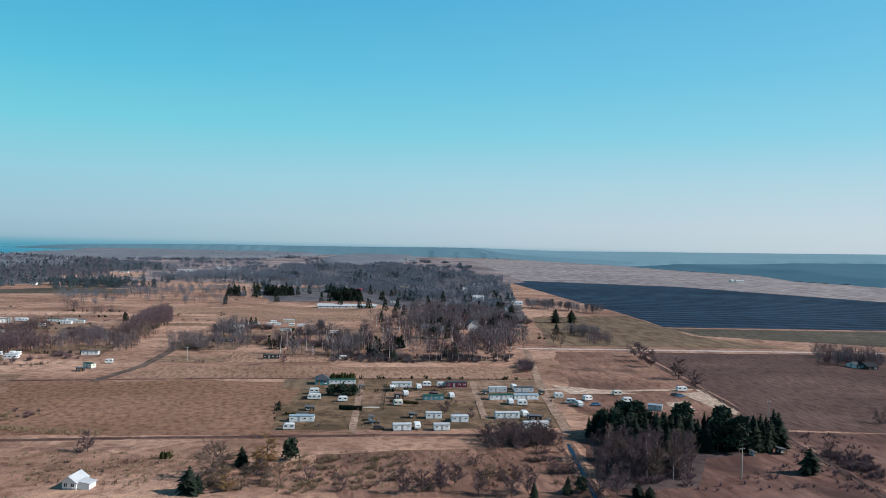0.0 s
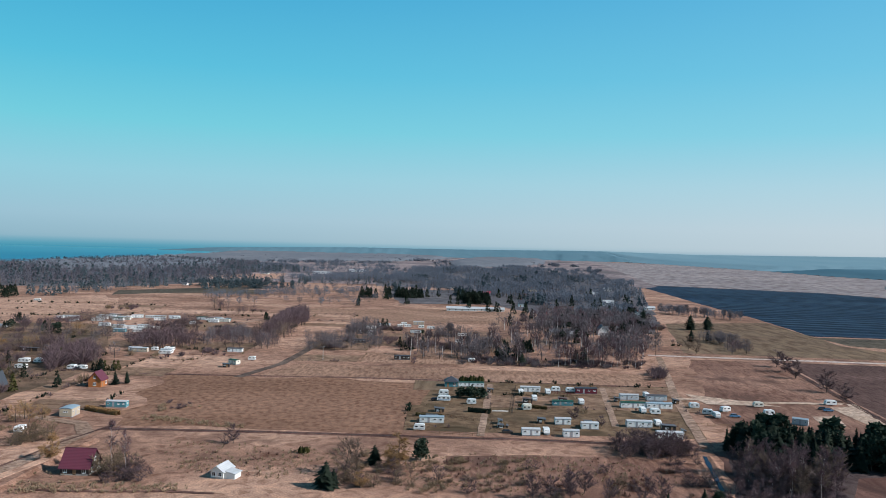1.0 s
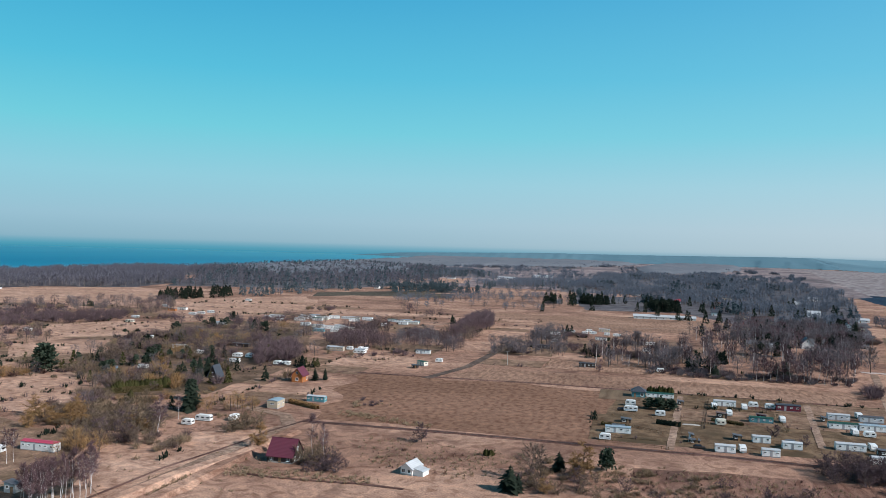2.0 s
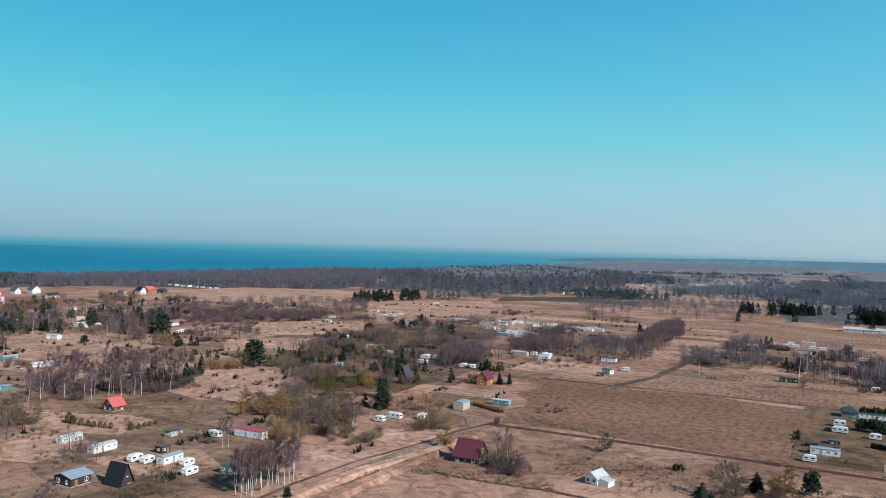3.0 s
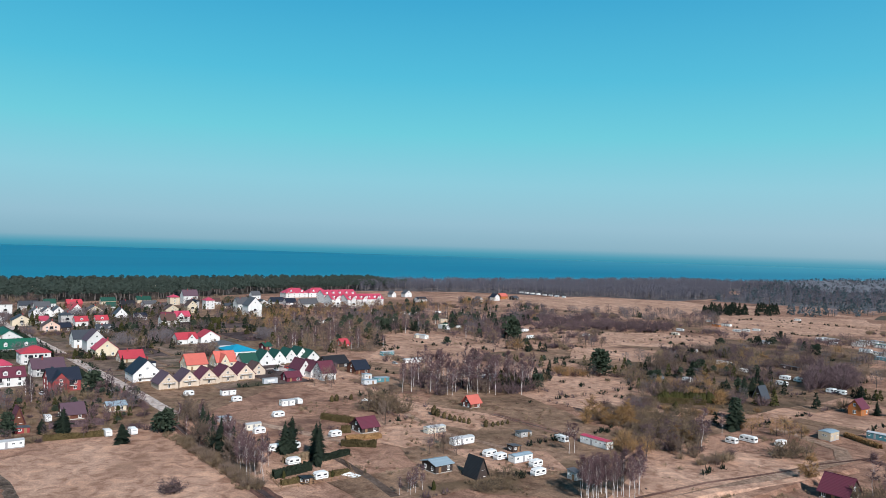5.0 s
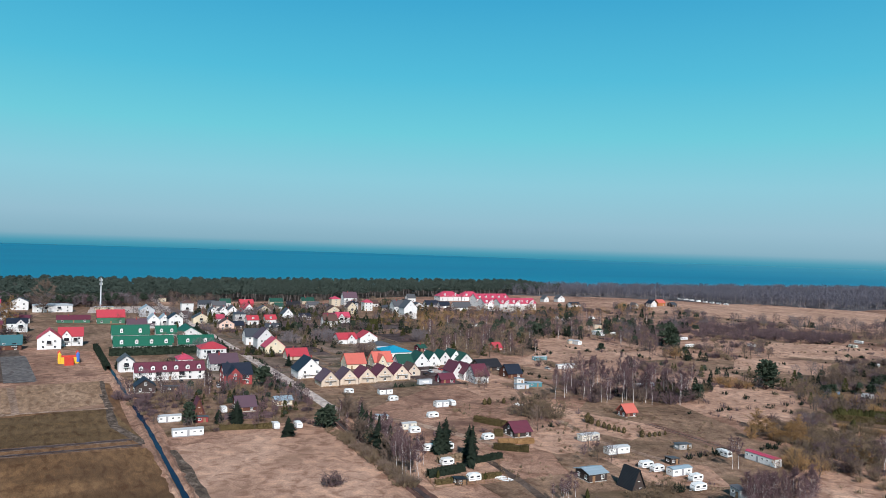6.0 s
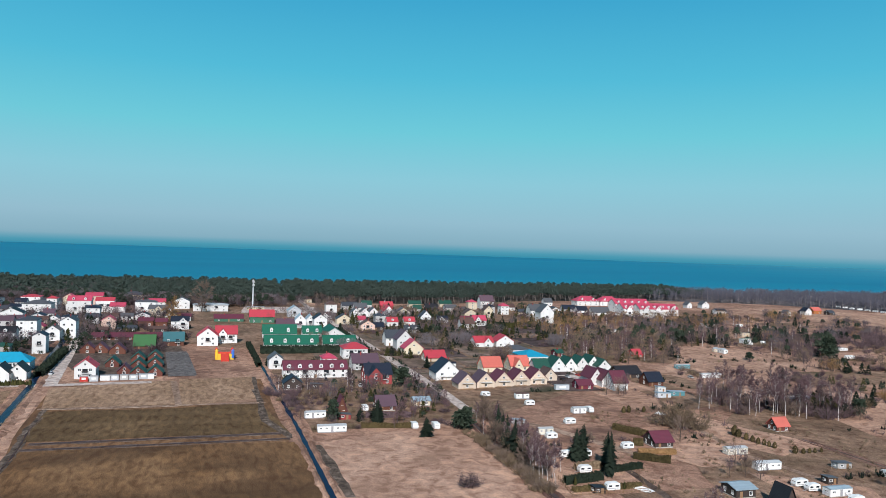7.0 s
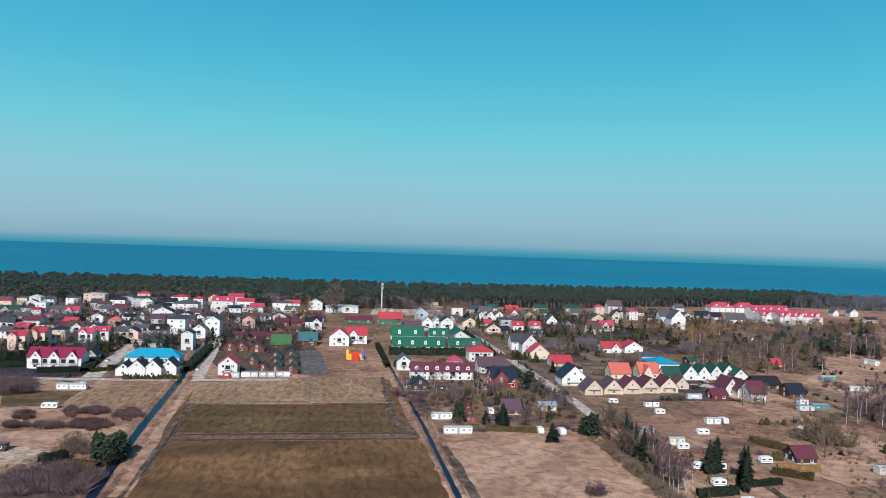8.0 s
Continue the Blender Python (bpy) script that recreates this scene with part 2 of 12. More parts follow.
M["pale_lawn"] = ground_material("pale_lawn", (0.235, 0.150, 0.092), (0.290, 0.188, 0.118), (0.350, 0.232, 0.150), (0.04, 0.3), 0.5, rows=13, row_colour=(0.17, 0.112, 0.065), row_turn=99, row_fac=0.1, grain_way=(2.0, 0.7))
M["brick_paving"] = ground_material("brick_paving", (0.20, 0.085, 0.070), (0.25, 0.110, 0.090), (0.30, 0.140, 0.115), (0.2, 0.8), 0.3)
M["dark_gardens"] = ground_material("dark_gardens", (0.110, 0.074, 0.050), (0.172, 0.113, 0.076), (0.270, 0.176, 0.120), (0.05, 0.3), 0.6, stain=(0.075, 0.056, 0.036), stain_scale=0.04, stain_at=0.55, curl=1.5)
M["camp_lawn"] = ground_material("camp_lawn", (0.120, 0.080, 0.048), (0.160, 0.108, 0.066), (0.215, 0.146, 0.090), (0.06, 0.3), 0.6, stain=(0.085, 0.060, 0.036), stain_scale=0.05, stain_at=0.58)
M["beach"] = ground_material("beach", (0.45, 0.38, 0.29), (0.5, 0.42, 0.33), (0.56, 0.48, 0.38), (0.03, 0.3), 0.2)


def water_material(name, base, rough, bump_scale, bump_strength, drift=None, far_haze=(0.085, 0.31, 0.375)):
    """Water; open water pales far up the coast, where distance haze is painted into its colour."""
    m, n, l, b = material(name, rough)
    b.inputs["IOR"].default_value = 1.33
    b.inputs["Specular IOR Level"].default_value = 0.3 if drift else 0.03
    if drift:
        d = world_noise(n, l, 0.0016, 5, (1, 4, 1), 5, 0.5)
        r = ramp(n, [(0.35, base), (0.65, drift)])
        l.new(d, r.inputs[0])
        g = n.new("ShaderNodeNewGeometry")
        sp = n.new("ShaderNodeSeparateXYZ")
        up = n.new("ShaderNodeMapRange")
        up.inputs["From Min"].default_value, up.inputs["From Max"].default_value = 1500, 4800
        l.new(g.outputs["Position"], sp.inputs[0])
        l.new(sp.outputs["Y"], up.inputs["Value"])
        l.new(mixed(n, l, r.outputs[0], far_haze, up.outputs["Result"]), b.inputs["Base Color"])
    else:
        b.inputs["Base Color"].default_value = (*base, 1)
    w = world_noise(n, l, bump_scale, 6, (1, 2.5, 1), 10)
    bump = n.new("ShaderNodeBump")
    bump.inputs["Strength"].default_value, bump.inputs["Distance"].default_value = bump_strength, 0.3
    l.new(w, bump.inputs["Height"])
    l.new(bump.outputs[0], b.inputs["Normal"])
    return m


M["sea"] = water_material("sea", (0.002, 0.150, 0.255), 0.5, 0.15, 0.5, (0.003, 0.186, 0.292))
M["ditch_water"] = water_material("ditch_water", (0.010, 0.022, 0.052), 0.2, 0.8, 0.08)
# Reddish ground; the shaded sides of backlit grass are put into its colour.
M["heath"] = ground_material("heath", (0.095, 0.054, 0.044), (0.150, 0.084, 0.066), (0.23, 0.135, 0.105), (0.03, 0.2), 0.6, stain=(0.08, 0.045, 0.038), stain_scale=0.05, stain_at=0.6, grain_way=(0.6, 2.2))
# Dark litter tone that also holds painted shade from trees and thickets.
M["litter_and_shade"] = ground_material("litter_and_shade", (0.062, 0.046, 0.045), (0.088, 0.066, 0.062), (0.135, 0.100, 0.088), (0.03, 0.2), 0.6)
# Canopy tones of far woods with distance haze painted into the colour.
M["canopy_haze_blue"] = canopy_material("canopy_haze_blue", (0.062, 0.140, 0.185), (0.095, 0.185, 0.228))
M["canopy_haze_mid"] = canopy_material("canopy_haze_mid", (0.095, 0.185, 0.228), (0.135, 0.235, 0.280))
M["canopy_haze_pale"] = canopy_material("canopy_haze_pale", (0.15, 0.27, 0.32), (0.20, 0.315, 0.36))
# Litter of far woods: tree shade and distance haze both put into the colour.
M["hazed_litter"] = ground_material("hazed_litter", (0.085, 0.084, 0.092), (0.110, 0.106, 0.112), (0.160, 0.144, 0.140), (0.01, 0.08), 0.5)
M["canopy_haze_dim"] = canopy_material("canopy_haze_dim", (0.125, 0.150, 0.178), (0.205, 0.210, 0.225))
for nm, c in {"white": (0.68, 0.67, 0.65), "cream": (0.60, 0.51, 0.37), "yellow": (0.60, 0.49, 0.385), "pink": (0.66, 0.47, 0.38), "grey": (0.42, 0.41, 0.40), "brick": (0.30, 0.055, 0.055),
              "wood": (0.135, 0.052, 0.034), "orange_wood": (0.42, 0.15, 0.05), "dark_wood": (0.055, 0.04, 0.035), "blue": (0.10, 0.22, 0.36), "teal": (0.09, 0.24, 0.27),
              "silver": (0.50, 0.52, 0.54), "green": (0.05, 0.14, 0.09), "red": (0.45, 0.05, 0.04), "beige": (0.52, 0.43, 0.32), "maroon": (0.16, 0.03, 0.045), "chalet": (0.130, 0.043, 0.032)}.items():
    M[nm] = painted("wall_" + nm, c, 0.75 if nm != "silver" else 0.4, 0.12, tuple(v * 0.55 for v in c), 0.14, scale=0.5)
for nm, c in {"red": (0.47, 0.055, 0.075), "crimson": (0.50, 0.065, 0.115), "orange": (0.60, 0.15, 0.115), "maroon": (0.135, 0.035, 0.055), "navy": (0.018, 0.024, 0.040), "black": (0.022, 0.022, 0.026),
              "brown": (0.105, 0.060, 0.050), "purple": (0.11, 0.065, 0.085), "green": (0.012, 0.120, 0.075), "dark_green": (0.020, 0.080, 0.058), "teal": (0.05, 0.15, 0.17), "magenta": (0.27, 0.025, 0.075), "leaf_green": (0.045, 0.14, 0.05), "grey": (0.095, 0.097, 0.106), "blue": (0.012, 0.29, 0.45),
              "slate": (0.055, 0.062, 0.075), "pale": (0.50, 0.52, 0.53), "steel_blue": (0.30, 0.39, 0.45)}.items():
    M["roof_" + nm] = roof_material("roof_" + nm, c)
M["frame_white"] = painted("frame_white", (0.78, 0.78, 0.76), 0.5, 0.03, dirt_fac=0.08)
M["concrete"] = painted("concrete", (0.40, 0.38, 0.35), 0.9)
M["timber"] = painted("timber", (0.26, 0.15, 0.08), 0.8)
M["rubber"] = painted("rubber", (0.02, 0.02, 0.02), 0.8, dirt_fac=0.1)
M["van_white"] = painted("van_white", (0.80, 0.80, 0.78), 0.35, 0.06, (0.42, 0.40, 0.36), 0.18)
M["van_cream"] = painted("van_cream", (0.70, 0.66, 0.56), 0.4, 0.08, (0.38, 0.34, 0.28), 0.2)
M["trim_blue"] = painted("trim_blue", (0.12, 0.26, 0.42), 0.5)
M["trim_grey"] = painted("trim_grey", (0.33, 0.33, 0.34), 0.5)
gm, gn, gl, gb = material("window_glass", 0.06)
gb.inputs["Base Color"].default_value = (0.018, 0.022, 0.028, 1)
gb.inputs["Specular IOR Level"].default_value = 0.6
M["glass"] = gm
M["twig"] = plant_material("twig", (0.112, 0.08, 0.062), (0.225, 0.163, 0.13))
M["twig_purple"] = plant_material("twig_purple", (0.07, 0.048, 0.053), (0.162, 0.11, 0.118))
M["twig_gold"] = plant_material("twig_gold", (0.216, 0.122, 0.054), (0.342, 0.203, 0.095))
M["twig_olive"] = plant_material("twig_olive", (0.122, 0.088, 0.058), (0.25, 0.182, 0.118))
M["spruce"] = plant_material("spruce_needles", (0.012, 0.019, 0.014), (0.028, 0.038, 0.025))
M["pine"] = plant_material("pine_needles", (0.026, 0.04, 0.028), (0.054, 0.072, 0.048))
M["thuja"] = plant_material("thuja_leaves", (0.03, 0.034, 0.012), (0.085, 0.078, 0.028))
M["hedge_brown"] = plant_material("hedge_brown", (0.040, 0.034, 0.016), (0.120, 0.088, 0.040))
M["twig_red"] = plant_material("twig_red", (0.066, 0.036, 0.032), (0.165, 0.092, 0.076))
M["straw"] = plant_material("straw", (0.221, 0.153, 0.093), (0.374, 0.281, 0.187))
M["bark"] = bark_material("bark", (0.115, 0.085, 0.070), (0.060, 0.045, 0.038))
M["birch_bark"] = bark_material("birch_bark", (0.64, 0.59, 0.57), (0.22, 0.18, 0.165), 1.6)
M["pine_bark"] = bark_material("pine_bark", (0.17, 0.10, 0.075), (0.085, 0.06, 0.05))
M["twig_birch"] = plant_material("twig_birch", (0.085, 0.050, 0.056), (0.180, 0.112, 0.118))
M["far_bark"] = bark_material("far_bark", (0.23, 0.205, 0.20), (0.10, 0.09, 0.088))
# Far copies of twigs and needles, with distance haze mixed into their base colour.
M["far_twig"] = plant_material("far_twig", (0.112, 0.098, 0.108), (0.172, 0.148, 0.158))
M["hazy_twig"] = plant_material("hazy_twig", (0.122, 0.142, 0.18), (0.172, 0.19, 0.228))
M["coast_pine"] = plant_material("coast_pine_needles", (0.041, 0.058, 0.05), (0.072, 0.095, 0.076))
M["coast_trunk"] = bark_material("coast_trunk", (0.17, 0.145, 0.135), (0.095, 0.082, 0.078))
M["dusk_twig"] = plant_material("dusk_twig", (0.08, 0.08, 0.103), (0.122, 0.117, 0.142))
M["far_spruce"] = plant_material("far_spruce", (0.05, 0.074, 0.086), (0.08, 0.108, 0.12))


# ---- mesh tools ----
class Builder:
    """Collects boxes, tubes and faces, each with a material slot, into one mesh."""

    def __init__(self):
        self.v, self.f, self.s = [], [], []

    def face(self, points, slot=0):
        k = len(self.v)
        self.v += [tuple(p) for p in points]
        self.f.append(tuple(range(k, k + len(points))))
        self.s.append(slot)

    def solid(self, verts, faces, slot=0):
        k = len(self.v)
        self.v += [tuple(p) for p in verts]
        self.f += [tuple(i + k for i in f) for f in faces]
        self.s += [slot] * len(faces)

    def box(self, x0, y0, z0, x1, y1, z1, slot=0):
        self.prism([(x0, y0), (x1, y0), (x1, y1), (x0, y1)], z0, z1, slot)

    def prism(self, outline, z0, z1, slot=0, top=1.0):
        n = len(outline)
        cx, cy = sum(p[0] for p in outline) / n, sum(p[1] for p in outline) / n
        lo = [(x, y, z0) for x, y in outline]
        hi = [(cx + (x - cx) * top, cy + (y - cy) * top, z1) for x, y in outline]
        self.solid(lo + hi, [tuple(range(n))[::-1], tuple(range(n, 2 * n))] + [(i, (i + 1) % n, n + (i + 1) % n, n + i) for i in range(n)], slot)

    def profile(self, outline, y0, y1, slot=0):
        """An outline in x and z, drawn out along y."""
        n = len(outline)
        v = [(x, y0, z) for x, z in outline] + [(x, y1, z) for x, z in outline]
        self.solid(v, [tuple(range(n)), tuple(range(n, 2 * n))[::-1]] + [(i, n + i, n + (i + 1) % n, (i + 1) % n) for i in range(n)], slot)

    def tube(self, a, b, r0, r1, n=5, slot=0):
        a, b = Vector(a), Vector(b)
        q = (b - a).to_track_quat("Z", "Y")
        ring = [(math.cos(2 * math.pi * i / n), math.sin(2 * math.pi * i / n)) for i in range(n)]
        v = [a + q @ Vector((c * r0, s * r0, 0)) for c, s in ring] + [b + q @ Vector((c * r1, s * r1, 0)) for c, s in ring]
        self.solid(v, [(i, (i + 1) % n, n + (i + 1) % n, n + i) for i in range(n)] + [tuple(range(n))[::-1], tuple(range(n, 2 * n))], slot)

    def mesh(self, name, *materials):
        me = bpy.data.meshes.new(name)
        me.from_pydata(self.v, [], self.f)
        for m in materials:
            me.materials.append(M[m])
        me.polygons.foreach_set("material_index", self.s)
        me.update()
        return me


def tri_mesh(name, verts, tris, material_name):
    me = bpy.data.meshes.new(name)
    verts, tris = np.asarray(verts, np.float32), np.asarray(tris, np.int32)
    me.vertices.add(len(verts))
    me.vertices.foreach_set("co", verts.ravel())
    me.loops.add(tris.size)
    me.loops.foreach_set("vertex_index", tris.ravel())
    me.polygons.add(len(tris))
    me.polygons.foreach_set("loop_start", np.arange(0, tris.size, 3, dtype=np.int32))
    me.materials.append(M[material_name])
    me.update(calc_edges=True)
    return me


def part(name, me, parent, label="", m=None):
    ob = new(name, me)
    ob.parent = parent
    if m is not None:
        ob.matrix_basis = m
    return tagged(ob, label)


def thing(name, x, y, rot, label, category, group="", z=0.0):
    ob = new(name)
    PLACED.append((x, y))
    label = " ".join(label.split()[:12])
    ob.matrix_basis = pose(x, y, z, 0, 0, rot)
    ob.empty_display_size = 0.5
    return tagged(ob, label, category, group)


UNIT = {}
PLACED = []


def block(name, mat, parent, cx, cy, cz, sx, sy, sz, rot=0.0, label=""):
    """A slightly chamfered block part, centred; alike ones share one mesh."""
    if mat not in UNIT:
        b = Builder()
        e = 0.47
        b.prism([(-e, -0.5), (e, -0.5), (0.5, -e), (0.5, e), (e, 0.5), (-e, 0.5), (-0.5, e), (-0.5, -e)], -0.5, 0.5)
        UNIT[mat] = b.mesh("block_" + mat, mat)
    return part(name, UNIT[mat], parent, label, pose(cx, cy, cz, 0, 0, rot) @ Matrix.Diagonal((sx, sy, sz, 1)))


def window(parent, x, y, z, w, h, turn, frame_mat="frame_white"):
    """A framed pane with a glazing bar and sill, facing its local -y."""
    key = "window_" + frame_mat
    if key not in UNIT:
        xs, zs = (-0.5, -0.41, -0.035, 0.035, 0.41, 0.5), (-0.56, -0.42, 0.42, 0.5)
        b = Builder()
        b.v = [(x, -0.14 if k == 0 else -0.07, z) for k, z in enumerate(zs) for x in xs]
        b.v += [(x, 0.01, z) for z in (zs[0], zs[3]) for x in (xs[0], xs[5])] + [(xs[i], -0.015, z) for i in (1, 2, 3, 4) for z in (zs[1], zs[2])]
        cells = [(i, k) for k in range(3) for i in range(5) if k != 1 or i not in (1, 3)]
        b.f = [(6 * k + i, 6 * k + i + 1, 6 * k + i + 7, 6 * k + i + 6) for i, k in cells]
        b.f += [(0, 1, 2, 3, 4, 5, 25, 24), (23, 22, 21, 20, 19, 18, 26, 27), (18, 12, 6, 0, 24, 26), (5, 11, 17, 23, 27, 25)]
        b.s = [0] * len(b.f)
        for i, n0 in ((1, 28), (3, 32)):
            rim, deep = (6 + i, 7 + i, 13 + i, 12 + i), (n0, n0 + 2, n0 + 3, n0 + 1)
            b.f += [(rim[j], rim[(j + 1) % 4], deep[(j + 1) % 4], deep[j]) for j in range(4)] + [deep]
            b.s += [0] * 4 + [1]
        UNIT[key] = b.mesh(key, frame_mat, "glass")
    return part("window", UNIT[key], parent, "", pose(x, y, z, 0, 0, turn) @ Matrix.Diagonal((w, 1, h, 1)))


# ---- ground ----
def patch(name, corners, mat, z, label, kind="structure", category="ground", bend=0.0):
    """A flat piece of land; its edge wavers a little, as a field's edge does."""
    pts = []
    n = len(corners)
    for i in range(n):
        a, b = Vector((*corners[i], 0)), Vector((*corners[(i + 1) % n], 0))
        steps = max(1, min(24, int((b - a).length / 12))) if bend else 1
        for k in range(steps):
            p = a.lerp(b, k / steps)
            if k:
                side = Vector((-(b - a).y, (b - a).x, 0)).normalized()
                p += side * bend * noise.noise(p * 0.05)
            pts.append((p.x, p.y, z))
    me = bpy.data.meshes.new(name)
    me.from_pydata(pts, [], [tuple(range(len(pts)))])
    me.materials.append(M[mat])
    if me.polygons[0].normal.z < 0:
        me.flip_normals()
    return tagged(new(name, me), label, category, kind=kind)


def lane(name, points, width, mat, z, label, category="road", crown=0.0, waver=0.4):
    """A road or track with edges that waver; crown raises its middle, below zero makes a ditch."""
    rows, run = [], []
    for a, b in zip(points, points[1:]):
        a, b = Vector((*a, 0)), Vector((*b, 0))
        steps = max(1, int((b - a).length / 6))
        run += [(a.lerp(b, k / steps), (b - a).normalized()) for k in range(steps)]
    run.append((Vector((*points[-1], 0)), run[-1][1]))
    for p, d in run:
        s = Vector((-d.y, d.x, 0))
        w = width * 0.5
        l0 = w + waver * noise.noise(p * 0.15 + Vector((0, 0, 3)))
        r0 = w + waver * noise.noise(p * 0.15 + Vector((0, 0, 9)))
        rows.append([(p - s * l0) + Vector((0, 0, z)), p - s * l0 * 0.5 + Vector((0, 0, z + crown)), p + s * r0 * 0.5 + Vector((0, 0, z + crown)), p + s * r0 + Vector((0, 0, z))])
    me = bpy.data.meshes.new(name)
    me.from_pydata([tuple(p) for r in rows for p in r], [], [(4 * i + k, 4 * i + 4 + k, 4 * i + 5 + k, 4 * i + 1 + k) for i in range(len(rows) - 1) for k in range(3)])
    me.materials.append(M[mat])
    if me.polygons[0].normal.z < 0:
        me.flip_normals()
    return tagged(new(name, me), label, category, kind="structure")


def ditch(points, width, label, water=True, bank=1.6, height=0.5, earth="heath"):
    """Two low spoil banks with dark water or wet earth between them."""
    side = Builder()
    mid = Builder()
    prev = None
    for a, b in zip(points, points[1:]):
        a, b = Vector((*a, 0)), Vector((*b, 0))
        steps = max(1, int((b - a).length / 2.6))
        d = (b - a).normalized()
        s = Vector((-d.y, d.x, 0))
        for k in range(steps + 1):
            p = a.lerp(b, k / steps)
            w = max(0.15, width * (0.5 if water else 0.36) + 0.4 * noise.noise(p * 0.12) + 0.25 * noise.noise(p * 0.5))
            h = height * (0.7 + 0.5 * noise.noise(p * 0.2 + Vector((5, 0, 0))) + 0.4 * noise.noise(p * 0.6))
            o = bank * (1 + 0.4 * noise.noise(p * 0.1 + Vector((0, 7, 0))) + 0.4 * noise.noise(p * 0.45 + Vector((3, 0, 0))))
            row = [p + s * q + Vector((0, 0, z)) for q, z in ((-w - 2 * o, 0.0), (-w - o, h), (-w, 0.02), (w, 0.02), (w + o, h), (w + 2 * o, 0.0))]
            if prev:
                for i in (0, 1, 3, 4):
                    side.face([prev[i], prev[i + 1], row[i + 1], row[i]][::-1])
                lift = Vector((0, 0, 0.15))
                mid.face([prev[2] + lift, row[2] + lift, row[3] + lift, prev[3] + lift][::-1])
            prev = row
    tagged(new("ditch_bank", side.mesh("ditch_bank", earth if not water else "dry_grass")), "low grassy earth bank beside a " + label, "bank", kind="structure")
    tagged(new("ditch_water" if water else "ditch_bed", mid.mesh("ditch_water", "ditch_water" if water else "litter_and_shade")), label, "ditch", kind="structure")


# ---- plants ----
def bare_crown(rng, height, spread, twigs, trunk_r, lean=0.25, droop=0.0, base=0.22, width=0.035, stems=1, n_limb=26):
    """Trunks, curved limbs that fill a rounded crown, and side branches in one builder; twigs as slender blades, in vertex and triangle lists."""
    tr = Builder()
    runs = []
    mid = Vector((0, 0, height * (base + (1 - base) * 0.52)))
    up = height * (1 - base) * 0.48
    for _ in range(stems):
        foot = Vector((rng.uniform(-0.5, 0.5), rng.uniform(-0.5, 0.5), 0)) * (stems > 1)
        top = foot + Vector((rng.uniform(-lean, lean) * height * 0.3 + foot.x * spread * 0.8, rng.uniform(-lean, lean) * height * 0.3 + foot.y * spread * 0.8, height * rng.uniform(0.82, 0.94)))
        knots, p, r = [foot], foot, trunk_r
        for k in range(1, 6):
            q = foot.lerp(top, k / 5) + Vector((rng.uniform(-1, 1), rng.uniform(-1, 1), 0)) * height * 0.02
            tr.tube(p, q, r, r * 0.7, 5)
            p, r = q, r * 0.7
            knots.append(q)
        runs.append((knots[4], knots[5], 0.6))
        limbs = max(5, n_limb // stems)
        for i in range(limbs):
            ang = i * 2.4 + rng.uniform(-0.6, 0.6)
            e = rng.uniform(-0.75, 0.98)
            rim = math.sqrt(1 - e * e) * rng.uniform(0.6, 1.08)
            end = mid + Vector((math.cos(ang) * rim * spread, math.sin(ang) * rim * spread, e * up * rng.uniform(0.85, 1.1)))
            if stems > 1:
                end += Vector((foot.x, foot.y, 0)) * spread * 0.4
            z = min(height * 0.86, max(height * base * 0.8, end.z - rim * spread * rng.uniform(0.8, 1.5)))
            f = min(4.99, 5 * z / (height * 0.9))
            a = knots[int(f)].lerp(knots[int(f) + 1], f % 1)
            bend = a.lerp(end, 0.5) + Vector((rng.gauss(0, 0.06) * spread, rng.gauss(0, 0.06) * spread, -0.10 * (end - a).length * rng.uniform(0.2, 1.4)))
            rr = trunk_r * 0.36 * (1.2 - z / height)
            line = [a, a.lerp(bend, 0.55) * 0.92 + a.lerp(end, 0.3) * 0.08, bend, end - Vector((0, 0, droop * spread * 0.6))]
            for k in range(3):
                tr.tube(line[k], line[k + 1], rr * (1 - 0.3 * k), rr * (0.7 - 0.3 * k) + 0.004, 3)
                runs.append((line[k], line[k + 1], (0.25, 0.8, 1.3)[k]))
            for _k in range(4):
                k = rng.choice((1, 1, 2, 2))
                c = line[k].lerp(line[k + 1], rng.random())
                out = (c - mid).normalized() * 0.5 + Vector((rng.gauss(0, 0.6), rng.gauss(0, 0.6), rng.uniform(0.0, 0.8) - 1.2 * droop))
                c2 = c + out.normalized() * spread * rng.uniform(0.22, 0.42)
                tr.tube(c, c2, rr * 0.35, rr * 0.08 + 0.003, 3)
                runs.append((c, c2, 1.2))
    v, t = [], []
    weights = [w * (q - p).length for p, q, w in runs]
    for p, q, w in rng.choices(runs, weights, k=twigs):
        st = p.lerp(q, rng.random())
        d = (q - p).normalized() * 0.45 + (st - mid).normalized() * 0.35 + Vector((rng.gauss(0, 0.55), rng.gauss(0, 0.55), rng.gauss(0.15, 0.4) - 2.2 * droop))
        ln = (0.045 + 0.075 * rng.random()) * (height * 0.45 + spread) * (1.5 if droop else 1)
        d = d.normalized() * ln
        sd = d.cross(Vector((rng.gauss(0, 1), rng.gauss(0, 1), rng.gauss(0, 1)))).normalized() * width
        e = st + d
        st.z, e.z = max(st.z, 0.05), max(e.z, 0.05)
        k = len(v)
        v += [st - sd, st + sd, e]
        t.append((k, k + 1, k + 2))
    return tr, v, t


